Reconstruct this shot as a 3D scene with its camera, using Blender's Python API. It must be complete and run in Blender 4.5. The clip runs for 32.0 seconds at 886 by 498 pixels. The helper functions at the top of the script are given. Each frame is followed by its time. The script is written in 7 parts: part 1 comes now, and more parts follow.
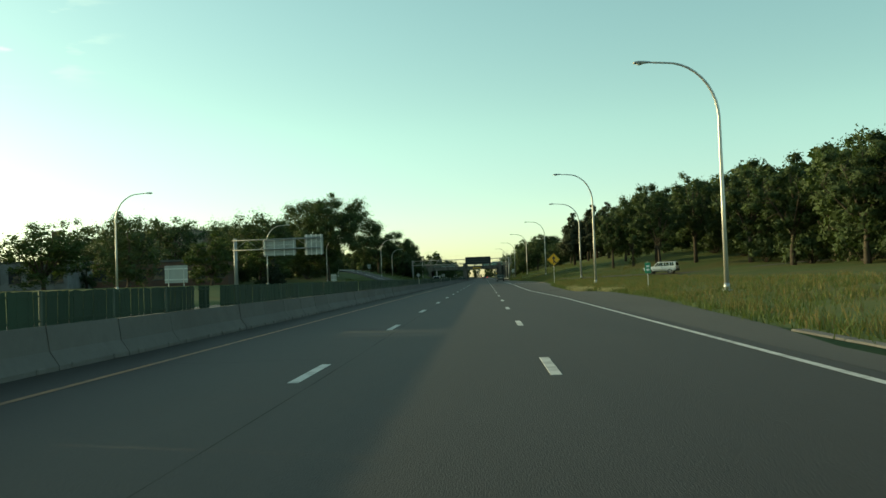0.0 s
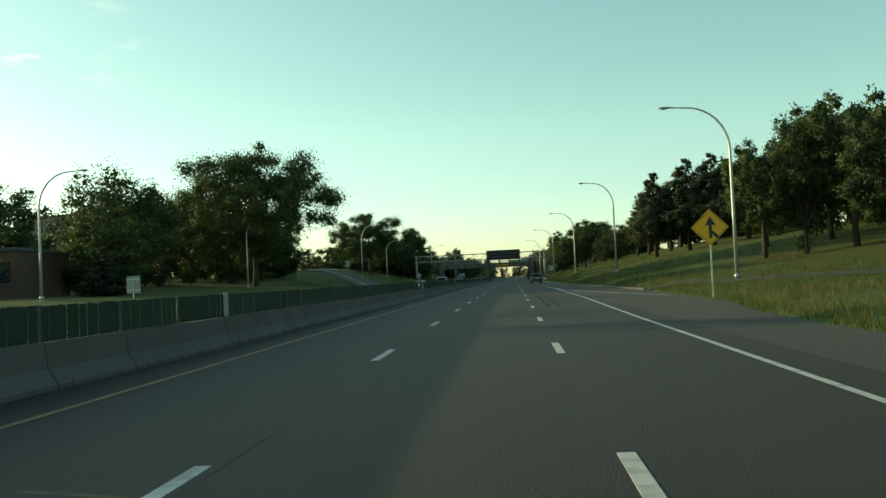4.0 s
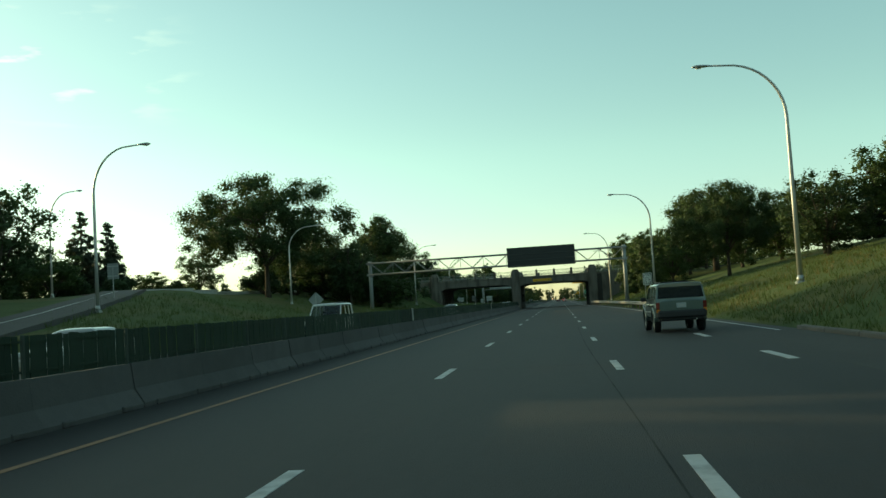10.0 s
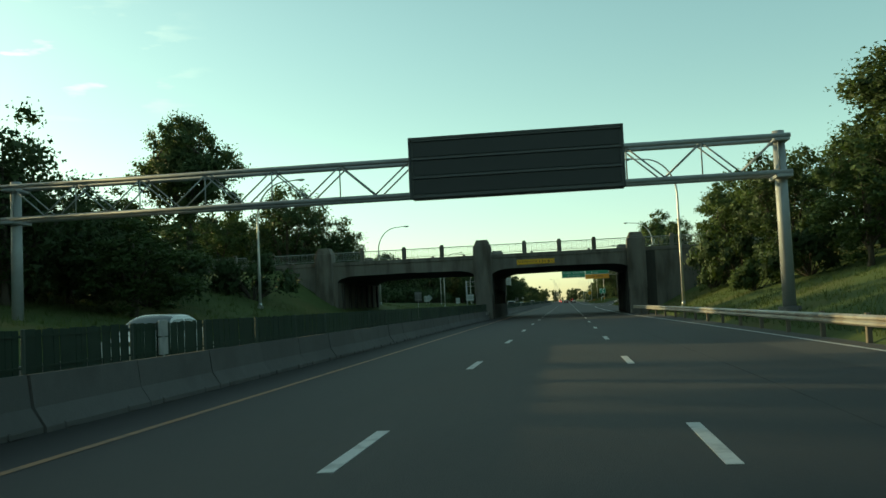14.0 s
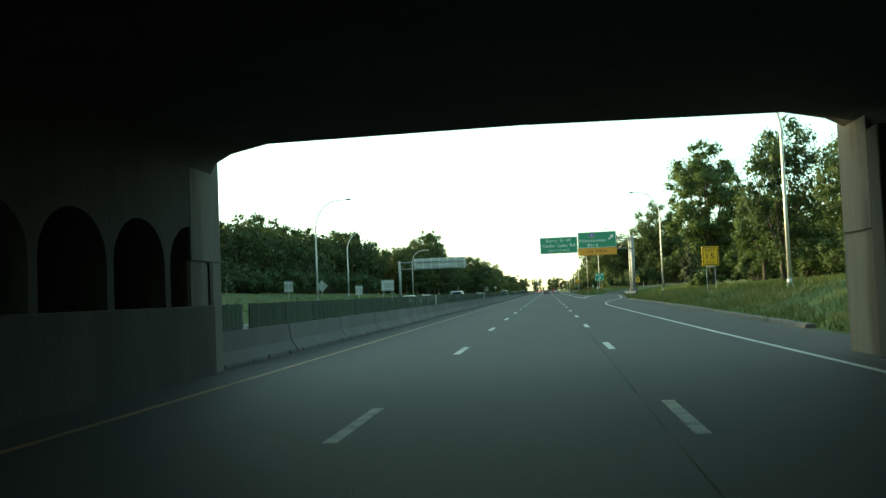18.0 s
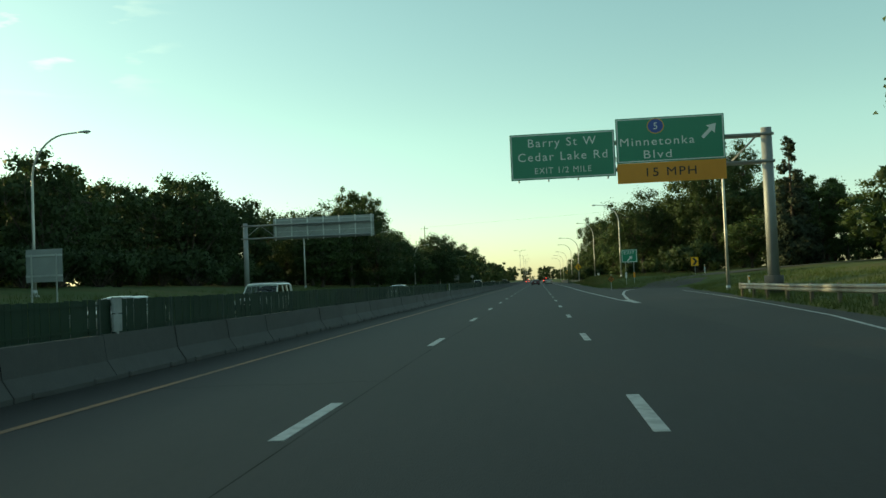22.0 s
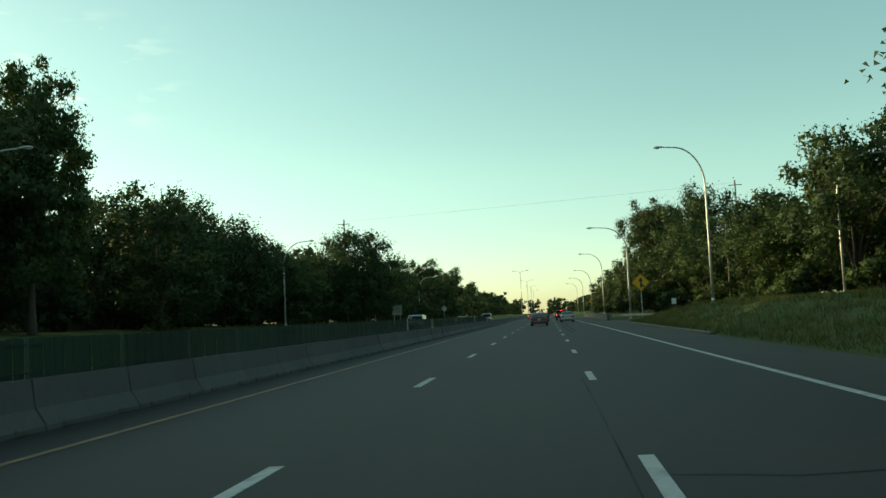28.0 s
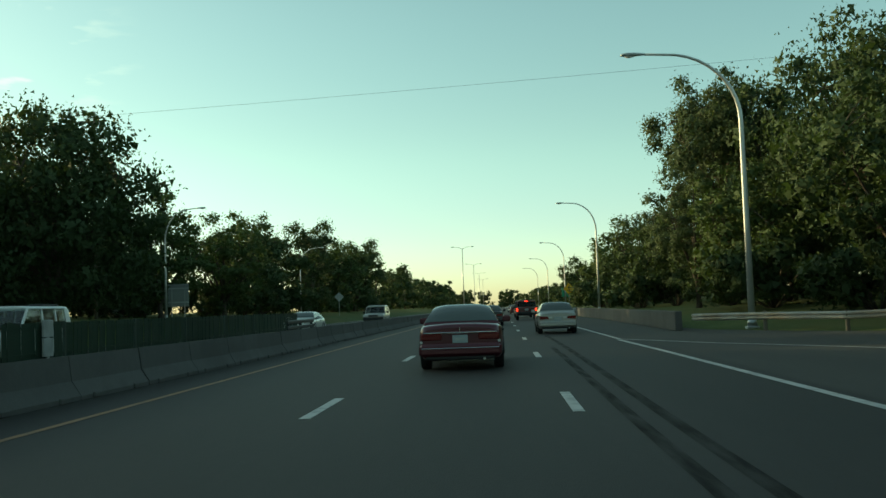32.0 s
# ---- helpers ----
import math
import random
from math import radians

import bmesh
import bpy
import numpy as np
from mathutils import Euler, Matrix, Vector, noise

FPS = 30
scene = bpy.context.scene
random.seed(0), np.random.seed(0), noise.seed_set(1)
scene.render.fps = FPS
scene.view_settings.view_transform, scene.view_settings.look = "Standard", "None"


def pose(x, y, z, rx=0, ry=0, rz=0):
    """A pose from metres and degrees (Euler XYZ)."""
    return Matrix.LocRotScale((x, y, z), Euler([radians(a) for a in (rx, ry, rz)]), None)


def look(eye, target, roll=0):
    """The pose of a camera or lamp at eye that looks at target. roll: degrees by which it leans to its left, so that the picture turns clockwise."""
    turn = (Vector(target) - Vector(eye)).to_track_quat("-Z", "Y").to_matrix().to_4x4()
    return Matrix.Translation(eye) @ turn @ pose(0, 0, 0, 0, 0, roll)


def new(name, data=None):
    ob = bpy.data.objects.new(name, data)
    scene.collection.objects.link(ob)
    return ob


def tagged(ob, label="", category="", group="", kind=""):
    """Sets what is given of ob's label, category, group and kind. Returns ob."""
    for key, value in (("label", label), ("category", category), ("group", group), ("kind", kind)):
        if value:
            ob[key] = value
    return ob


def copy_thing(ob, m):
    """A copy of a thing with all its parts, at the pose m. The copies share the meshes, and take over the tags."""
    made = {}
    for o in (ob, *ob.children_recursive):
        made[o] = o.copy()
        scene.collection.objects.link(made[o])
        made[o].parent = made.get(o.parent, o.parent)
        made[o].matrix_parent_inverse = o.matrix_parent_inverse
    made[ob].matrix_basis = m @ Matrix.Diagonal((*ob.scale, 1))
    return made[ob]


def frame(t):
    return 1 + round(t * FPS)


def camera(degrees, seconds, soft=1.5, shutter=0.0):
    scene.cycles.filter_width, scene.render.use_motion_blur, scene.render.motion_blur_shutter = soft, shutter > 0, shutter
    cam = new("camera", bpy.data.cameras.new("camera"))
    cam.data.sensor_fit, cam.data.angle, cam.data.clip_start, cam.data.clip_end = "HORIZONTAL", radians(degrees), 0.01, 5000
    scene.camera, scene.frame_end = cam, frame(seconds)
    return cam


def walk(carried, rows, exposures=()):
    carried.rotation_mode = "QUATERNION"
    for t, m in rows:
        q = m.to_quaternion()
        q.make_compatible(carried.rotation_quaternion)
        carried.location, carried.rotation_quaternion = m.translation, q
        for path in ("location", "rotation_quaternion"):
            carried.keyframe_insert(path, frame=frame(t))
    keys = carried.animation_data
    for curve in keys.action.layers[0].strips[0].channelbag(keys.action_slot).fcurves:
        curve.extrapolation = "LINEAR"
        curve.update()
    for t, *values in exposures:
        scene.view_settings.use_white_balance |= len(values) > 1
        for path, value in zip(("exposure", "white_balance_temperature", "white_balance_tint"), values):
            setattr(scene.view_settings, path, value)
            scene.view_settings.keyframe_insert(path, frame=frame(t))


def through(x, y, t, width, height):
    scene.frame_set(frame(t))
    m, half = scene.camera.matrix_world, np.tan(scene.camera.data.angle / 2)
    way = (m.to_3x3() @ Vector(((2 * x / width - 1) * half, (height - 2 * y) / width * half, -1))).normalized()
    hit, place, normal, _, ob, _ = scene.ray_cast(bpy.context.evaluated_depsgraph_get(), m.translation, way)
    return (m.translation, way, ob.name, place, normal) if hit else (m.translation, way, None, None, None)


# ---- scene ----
cam = camera(51.6, 32.0)
PATH = [
    (0, (0.858, 0.026, 1.322), (0.769, 2.023, 1.386), -2.1),
    (0.5, (0.894, 9.808, 1.363), (0.814, 11.805, 1.424), -1.7),
    (1, (0.918, 19.727, 1.404), (0.848, 21.725, 1.465), -1.7),
    (1.5, (0.929, 29.771, 1.441), (0.862, 31.769, 1.502), -2.2),
    (2, (0.93, 39.893, 1.473), (0.852, 41.891, 1.534), -2.0),
    (2.5, (0.925, 50.037, 1.493), (0.829, 52.033, 1.556), -2.4),
    (3, (0.921, 60.168, 1.496), (0.805, 62.163, 1.561), -2.1),
    (3.5, (0.922, 70.278, 1.486), (0.785, 72.272, 1.548), -2.2),
    (5.5, (0.916, 110.63, 1.421), (0.745, 112.62, 1.518), -4.2),
    (6, (0.882, 120.745, 1.408), (0.695, 122.733, 1.513), -4.1),
    (6.5, (0.841, 130.858, 1.403), (0.642, 132.845, 1.511), -3.7),
    (7, (0.813, 140.946, 1.406), (0.601, 142.932, 1.515), -3.1),
    (7.5, (0.8, 151.009, 1.412), (0.569, 152.993, 1.522), -3.2),
    (8, (0.795, 161.061, 1.417), (0.552, 163.043, 1.527), -3.2),
    (8.5, (0.789, 171.125, 1.419), (0.546, 173.107, 1.536), -3.3),
    (9, (0.773, 181.225, 1.417), (0.532, 183.206, 1.536), -3.3),
    (9.5, (0.748, 191.39, 1.412), (0.505, 193.371, 1.534), -3.3),
    (10, (0.709, 201.643, 1.407), (0.464, 203.624, 1.531), -3.5),
    (10.5, (0.657, 211.975, 1.402), (0.406, 213.955, 1.525), -3.6),
    (11, (0.594, 222.348, 1.399), (0.338, 224.327, 1.53), -3.8),
    (11.5, (0.529, 232.715, 1.4), (0.269, 234.693, 1.54), -4.6),
    (12, (0.475, 243.04, 1.404), (0.211, 245.017, 1.549), -4.3),
    (12.5, (0.443, 253.338, 1.411), (0.169, 255.314, 1.555), -3.8),
    (13, (0.434, 263.675, 1.419), (0.146, 265.649, 1.56), -2.9),
    (13.5, (0.438, 274.086, 1.425), (0.155, 276.062, 1.56), -2.5),
    (14, (0.444, 284.592, 1.424), (0.182, 286.571, 1.547), -2.6),
    (14.5, (0.436, 295.081, 1.415), (0.189, 297.062, 1.531), -2.3),
    (16.5, (0.263, 337.115, 1.384), (0.025, 339.098, 1.496), -3.1),
    (17, (0.279, 347.77, 1.377), (0.045, 349.753, 1.492), -3.1),
    (17.5, (0.337, 358.517, 1.373), (0.113, 360.502, 1.479), -2.8),
    (18, (0.391, 369.221, 1.375), (0.168, 371.206, 1.474), -2.4),
    (18.5, (0.435, 379.881, 1.379), (0.208, 381.865, 1.478), -2.7),
    (19, (0.465, 390.54, 1.384), (0.229, 392.524, 1.486), -2.8),
    (19.5, (0.484, 401.245, 1.389), (0.243, 403.228, 1.487), -2.6),
    (20, (0.509, 411.982, 1.391), (0.259, 413.964, 1.485), -2.1),
    (20.5, (0.56, 422.714, 1.392), (0.304, 424.695, 1.481), -1.6),
    (21, (0.616, 433.49, 1.391), (0.369, 435.473, 1.473), -1.4),
    (21.5, (0.671, 444.244, 1.389), (0.445, 446.23, 1.469), -1.5),
    (22, (0.72, 454.906, 1.387), (0.516, 456.894, 1.462), -2.4),
    (22.5, (0.73, 465.523, 1.384), (0.536, 467.513, 1.452), -2.5),
    (23, (0.726, 476.086, 1.383), (0.537, 478.076, 1.445), -2.6),
    (23.5, (0.743, 486.585, 1.382), (0.56, 488.576, 1.437), -2.0),
    (24, (0.765, 497.022, 1.382), (0.578, 499.012, 1.443), -2.2),
    (24.5, (0.788, 507.396, 1.382), (0.6, 509.386, 1.446), -2.4),
    (25, (0.812, 517.713, 1.38), (0.623, 519.702, 1.444), -3.0),
    (25.5, (0.833, 528.021, 1.376), (0.646, 530.012, 1.437), -2.9),
    (27.5, (0.945, 568.819, 1.357), (0.709, 570.801, 1.478), -3.6),
    (28, (0.943, 578.975, 1.353), (0.723, 580.957, 1.503), -2.8),
    (28.5, (0.905, 589.128, 1.353), (0.719, 591.113, 1.524), -2.7),
    (29, (0.859, 599.198, 1.357), (0.708, 601.184, 1.544), -2.6),
    (29.5, (0.817, 609.19, 1.361), (0.702, 611.177, 1.559), -2.3),
    (30, (0.785, 619.118, 1.364), (0.697, 621.108, 1.545), -2.1),
    (30.5, (0.769, 629.007, 1.366), (0.688, 630.999, 1.529), -2.2),
    (31, (0.767, 638.888, 1.366), (0.68, 640.88, 1.522), -2.3),
    (31.5, (0.775, 648.782, 1.364), (0.668, 650.774, 1.512), -2.2),
    (32, (0.787, 658.7, 1.361), (0.669, 660.693, 1.489), -2.0),
]
# seconds, stops, kelvin, tint
KELVIN, TINT, STOPS = 10000, -15, 1.0
EXPOSURES = [(t, STOPS + e, KELVIN - cool, TINT - green) for t, e, cool, green in (
    (0, 0.0, 0, 0), (16.0, 0.05, 0, 0), (16.6, 0.55, 700, 3), (17.0, 1.3, 1200, 5), (17.5, 1.65, 700, 3), (18.0, 1.25, 0, 0), (18.4, 0.3, 0, 0), (18.9, 0.0, 0, 0), (27.5, 0.0, 0, 0), (29.5, -0.18, 0, 0), (31.0, -0.15, 0, 0), (32.0, -0.05, 0, 0))]
SKY_AIR, SKY_DUST, SKY_OZONE, SKY_STRENGTH = 0.65, 0.6, 2.0, 0.176
SUN_STRENGTH = 2.1
walk(cam, [(t, look(eye, target, roll)) for t, eye, target, roll in PATH], EXPOSURES)

# ---------------------------------------------------------------- light
SUN_LEFT, SUN_UP = 72.0, 11.0
world = bpy.data.worlds.new("world")
scene.world = world
world.use_nodes = True
wn, wl = world.node_tree.nodes, world.node_tree.links
sky = wn.new("ShaderNodeTexSky")
sky.sky_type, sky.sun_disc = "NISHITA", False
sky.sun_elevation, sky.sun_rotation = radians(SUN_UP), radians(-SUN_LEFT)
sky.air_density, sky.dust_density, sky.ozone_density = SKY_AIR, SKY_DUST, SKY_OZONE
# thin evening clouds low over the west
tc = wn.new("ShaderNodeTexCoord")
sep = wn.new("ShaderNodeSeparateXYZ")
wl.new(tc.outputs["Generated"], sep.inputs[0])


def wmath(op, a, b=None, c=None, clamp=False):
    n = wn.new("ShaderNodeMath")
    n.operation, n.use_clamp = op, clamp
    for i, v in enumerate((a, b, c)):
        if v is None:
            continue
        if isinstance(v, (int, float)):
            n.inputs[i].default_value = v
        else:
            wl.new(v, n.inputs[i])
    return n.outputs[0]


mp = wn.new("ShaderNodeMapping")
mp.inputs["Scale"].default_value = (11, 11, 46)
wl.new(tc.outputs["Generated"], mp.inputs[0])
cn = wn.new("ShaderNodeTexNoise")
cn.inputs["Scale"].default_value, cn.inputs["Detail"].default_value = 1.0, 6.0
wl.new(mp.outputs[0], cn.inputs["Vector"])
puff = wmath("MULTIPLY_ADD", cn.outputs["Fac"], 4.0, -2.3, clamp=True)
band = wmath("SUBTRACT", 1.0, wmath("ABSOLUTE", wmath("MULTIPLY_ADD", sep.outputs[2], 16.0, -4.2)), clamp=True)
west = wmath("MULTIPLY_ADD", sep.outputs[0], -8.0, -2.8, clamp=True)
cloud = wmath("MULTIPLY", wmath("MULTIPLY", puff, band), wmath("MULTIPLY", west, 0.5))
mix = wn.new("ShaderNodeMix")
mix.data_type = "RGBA"
wl.new(cloud, mix.inputs[0])
# evening colour of the sky, all the way round: cream at the horizon, green-blue above it, plain overhead
haze = wn.new("ShaderNodeMix")
haze.data_type, haze.blend_type = "RGBA", "MULTIPLY"
haze.inputs[0].default_value = 1.0
tone = wn.new("ShaderNodeValToRGB")
tone.color_ramp.interpolation = "EASE"
SKY_TONES = ((0.0, (0.72, 0.67, 0.66)), (0.07, (0.82, 0.81, 0.75)), (0.17, (0.92, 0.96, 0.79)), (0.32, (0.97, 1.04, 0.86)), (0.75, (1.0, 1.03, 0.90)))
for i, (at, c) in enumerate(SKY_TONES):
    stop = tone.color_ramp.elements[i] if i < 2 else tone.color_ramp.elements.new(at)
    stop.position, stop.color = at, (*c, 1)
wl.new(wmath("ABSOLUTE", sep.outputs[2]), tone.inputs[0])
wl.new(sky.outputs[0], haze.inputs[6])
wl.new(tone.outputs[0], haze.inputs[7])
wl.new(haze.outputs[2], mix.inputs[6])
mix.inputs[7].default_value = (11.0, 10.2, 8.6, 1)
wl.new(mix.outputs[2], wn["Background"].inputs[0])
wn["Background"].inputs[1].default_value = SKY_STRENGTH

lamp = bpy.data.lights.new("sun", "SUN")
lamp.energy, lamp.angle, lamp.color = SUN_STRENGTH, radians(0.6), (1.0, 0.85, 0.65)
sun = new("sun", lamp)
_d = Vector((-math.sin(radians(SUN_LEFT)) * math.cos(radians(SUN_UP)), math.cos(radians(SUN_LEFT)) * math.cos(radians(SUN_UP)), math.sin(radians(SUN_UP))))
sun.matrix_world = look(_d * 300, (0, 0, 0))

# ---------------------------------------------------------------- materials


def material(name, base, rough=0.7, metal=0.0, vary=0.25, grain=6.0, bump=0.0, bump_scale=40.0, stretch=(1, 1, 1), blotch=0.0,
             blotch_scale=0.25, blotch_colour=(0.05, 0.045, 0.04), per_object=0.0, per_island=0.0, coat=0.0, spec=0.5):
    """A surface with grain at two scales, blotches of dirt or wear, fine relief, and a shade of its own for each object or island."""
    m = bpy.data.materials.new(name)
    m.use_nodes = True
    n, l = m.node_tree.nodes, m.node_tree.links
    b = n["Principled BSDF"]
    b.inputs["Roughness"].default_value, b.inputs["Metallic"].default_value = rough, metal
    b.inputs["Coat Weight"].default_value = coat
    b.inputs["Coat Roughness"].default_value = 0.06
    b.inputs["Specular IOR Level"].default_value = spec
    mpn = n.new("ShaderNodeMapping")
    mpn.inputs["Scale"].default_value = stretch
    geo = n.new("ShaderNodeNewGeometry")
    l.new(geo.outputs["Position"], mpn.inputs[0])

    def tex(scale, detail=5):
        t = n.new("ShaderNodeTexNoise")
        t.inputs["Scale"].default_value, t.inputs["Detail"].default_value = scale, detail
        l.new(mpn.outputs[0], t.inputs["Vector"])
        return t.outputs["Fac"]

    def calc(op, a, c, clamp=False):
        k = n.new("ShaderNodeMath")
        k.operation, k.use_clamp = op, clamp
        for i, v in enumerate((a, c)):
            if isinstance(v, (int, float)):
                k.inputs[i].default_value = v
            else:
                l.new(v, k.inputs[i])
        return k.outputs[0]

    value = calc("ADD", calc("MULTIPLY", calc("SUBTRACT", tex(grain), 0.5), vary * 2), calc("MULTIPLY", calc("SUBTRACT", tex(grain * 0.07, 3), 0.5), vary * 2))
    if per_object:
        value = calc("ADD", value, calc("MULTIPLY", calc("SUBTRACT", n.new("ShaderNodeObjectInfo").outputs["Random"], 0.5), per_object))
    if per_island:
        value = calc("ADD", value, calc("MULTIPLY", calc("SUBTRACT", geo.outputs["Random Per Island"], 0.5), per_island))
    hsv = n.new("ShaderNodeHueSaturation")
    hsv.inputs["Color"].default_value = (*base, 1)
    l.new(calc("ADD", value, 1.0), hsv.inputs["Value"])
    out = hsv.outputs[0]
    if per_island or per_object:
        l.new(calc("ADD", calc("MULTIPLY", value, -0.03), 0.5), hsv.inputs["Hue"])
    if blotch:
        mx = n.new("ShaderNodeMix")
        mx.data_type = "RGBA"
        l.new(calc("MULTIPLY", calc("MULTIPLY", calc("SUBTRACT", tex(blotch_scale, 6), 0.48), 7.0, True), blotch), mx.inputs[0])
        l.new(out, mx.inputs[6])
        mx.inputs[7].default_value = (*blotch_colour, 1)
        out = mx.outputs[2]
    l.new(out, b.inputs["Base Color"])
    if bump:
        bp = n.new("ShaderNodeBump")
        bp.inputs["Strength"].default_value, bp.inputs["Distance"].default_value = bump, 0.02
        l.new(tex(bump_scale, 4), bp.inputs["Height"])
        l.new(bp.outputs[0], b.inputs["Normal"])
    return m


def leaf_material(name, base, through=0.22):
    m = material(name, base, 0.6, vary=0.3, grain=0.9, per_island=0.16, per_object=0.35, spec=0.12)
    n, l = m.node_tree.nodes, m.node_tree.links
    b, o = n["Principled BSDF"], n["Material Output"]
    tr = n.new("ShaderNodeBsdfTranslucent")
    tr.inputs["Color"].default_value = (base[0] * 1.4, base[1] * 1.5, base[2] * 0.8, 1)
    mx = n.new("ShaderNodeMixShader")
    mx.inputs[0].default_value = through
    l.new(b.outputs[0], mx.inputs[1])
    l.new(tr.outputs[0], mx.inputs[2])
    l.new(mx.outputs[0], o.inputs["Surface"])
    return m


def glowing(name, base, strength):
    m = material(name, base, 0.3, vary=0.05)
    b = m.node_tree.nodes["Principled BSDF"]
    b.inputs["Emission Color"].default_value = (*base, 1)
    b.inputs["Emission Strength"].default_value = strength
    return m


ASPHALT = material("asphalt", (0.0345, 0.0290, 0.0265), 0.74, vary=0.16, grain=9.0, bump=0.35, bump_scale=90.0, stretch=(1, 0.12, 1), blotch=0.5,
                   blotch_scale=0.55, blotch_colour=(0.027, 0.0235, 0.0215), spec=0.35)
SHOULDER = material("worn_shoulder", (0.050, 0.045, 0.040), 0.85, vary=0.2, grain=7.0, bump=0.4, bump_scale=80.0, stretch=(1, 0.3, 1), blotch=0.5,
                    blotch_scale=0.4, blotch_colour=(0.036, 0.033, 0.030))
TAR = material("tar", (0.025, 0.0225, 0.021), 0.9, vary=0.25, grain=10, spec=0.1)


def worn_mark(name, base, cover, grain):
    """A thin dark mark that lets the road show through where it has worn."""
    m = material(name, base, 0.85, vary=0.2, grain=10, spec=0.1)
    n, l = m.node_tree.nodes, m.node_tree.links
    co, mp, nz = n.new("ShaderNodeNewGeometry"), n.new("ShaderNodeMapping"), n.new("ShaderNodeTexNoise")
    mp.inputs["Scale"].default_value = (1, 0.12, 1)
    l.new(co.outputs["Position"], mp.inputs[0])
    l.new(mp.outputs[0], nz.inputs["Vector"])
    nz.inputs["Scale"].default_value, nz.inputs["Detail"].default_value = grain, 5
    k = n.new("ShaderNodeMath")
    k.operation, k.use_clamp = "MULTIPLY_ADD", True
    l.new(nz.outputs["Fac"], k.inputs[0])
    k.inputs[1].default_value, k.inputs[2].default_value = 1.3, cover - 0.65
    mx, tp = n.new("ShaderNodeMixShader"), n.new("ShaderNodeBsdfTransparent")
    l.new(k.outputs[0], mx.inputs[0])
    l.new(tp.outputs[0], mx.inputs[1])
    l.new(n["Principled BSDF"].outputs[0], mx.inputs[2])
    l.new(mx.outputs[0], n["Material Output"].inputs["Surface"])
    return m


TYRE_MARK = worn_mark("tyre_mark", (0.019, 0.0175, 0.017), 0.32, 7.0)
OLD_SEAM = worn_mark("old_seam", (0.021, 0.0205, 0.019), 0.28, 4.0)
WHITE_LINE = material("white_road_paint", (0.52, 0.51, 0.49), 0.7, vary=0.12, grain=14, blotch=0.55, blotch_scale=3.0, blotch_colour=(0.22, 0.21, 0.2))
YELLOW_LINE = material("yellow_road_paint", (0.34, 0.165, 0.075), 0.7, vary=0.15, grain=14, blotch=0.6, blotch_scale=2.5, blotch_colour=(0.13, 0.1, 0.07))
CONCRETE = material("weathered_concrete", (0.112, 0.104, 0.097), 0.9, vary=0.14, grain=5.0, bump=0.4, bump_scale=30, blotch=0.6, blotch_scale=0.7,
                    blotch_colour=(0.085, 0.077, 0.07), per_object=0.22)
# darker copy of the bridge concrete: the shade under the bridge as colour
SHADED_CONCRETE = material("shaded_bridge_concrete", (0.062, 0.055, 0.046), 0.95, vary=0.3, grain=3.0, bump=0.6, bump_scale=22, stretch=(1, 1, 0.22), blotch=0.7,
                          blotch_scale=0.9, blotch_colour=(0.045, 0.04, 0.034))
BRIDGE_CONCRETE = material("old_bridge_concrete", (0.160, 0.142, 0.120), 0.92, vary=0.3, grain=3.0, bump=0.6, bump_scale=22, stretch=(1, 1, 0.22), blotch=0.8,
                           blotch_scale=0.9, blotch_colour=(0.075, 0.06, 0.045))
GRASS = material("grass_turf", (0.074, 0.100, 0.037), 0.95, vary=0.32, grain=3.5, bump=0.6, bump_scale=14, blotch=0.6, blotch_scale=0.09,
                 blotch_colour=(0.115, 0.10, 0.039), spec=0.1)
BLADES = leaf_material("grass_blades", (0.078, 0.102, 0.036), 0.25)
DRY_BLADES = leaf_material("dry_seed_grass", (0.145, 0.118, 0.052), 0.25)
PALE_WEED = leaf_material("pale_weed", (0.34, 0.31, 0.20), 0.2)
LEAF = leaf_material("oak_leaves", (0.049, 0.074, 0.036))
LEAF_B = leaf_material("elm_leaves", (0.053, 0.079, 0.036))
LEAF_C = leaf_material("box_elder_leaves", (0.059, 0.089, 0.036))
LEAF_D = leaf_material("silver_willow_leaves", (0.067, 0.093, 0.050))
NEEDLE = leaf_material("pine_needles", (0.043, 0.056, 0.037), 0.1)
BARK = material("bark", (0.062, 0.048, 0.036), 0.95, vary=0.3, grain=9, bump=0.8, bump_scale=20, stretch=(1, 1, 0.25))
STEEL = material("galvanized_steel", (0.47, 0.48, 0.47), 0.42, 0.75, vary=0.08, grain=5, blotch=0.3, blotch_scale=1.5, blotch_colour=(0.3, 0.3, 0.29))
POLE_STEEL = material("grey_pole_steel", (0.50, 0.49, 0.47), 0.4, 0.55, vary=0.07, grain=3, blotch=0.3, blotch_scale=0.6, blotch_colour=(0.4, 0.38, 0.35))
DARK_STEEL = material("painted_steel", (0.075, 0.08, 0.08), 0.5, 0.4, vary=0.1, grain=5)
GANTRY_STEEL = material("dull_gantry_steel", (0.30, 0.31, 0.31), 0.55, 0.25, vary=0.1, grain=3, blotch=0.35, blotch_scale=0.8, blotch_colour=(0.22, 0.22, 0.22))
ALU = material("bare_aluminium", (0.55, 0.57, 0.57), 0.4, 0.7, vary=0.08, grain=4, blotch=0.35, blotch_scale=0.9, blotch_colour=(0.38, 0.39, 0.39))
POST_GREEN = material("dark_post_paint", (0.05, 0.07, 0.055), 0.6, 0.2, vary=0.15)
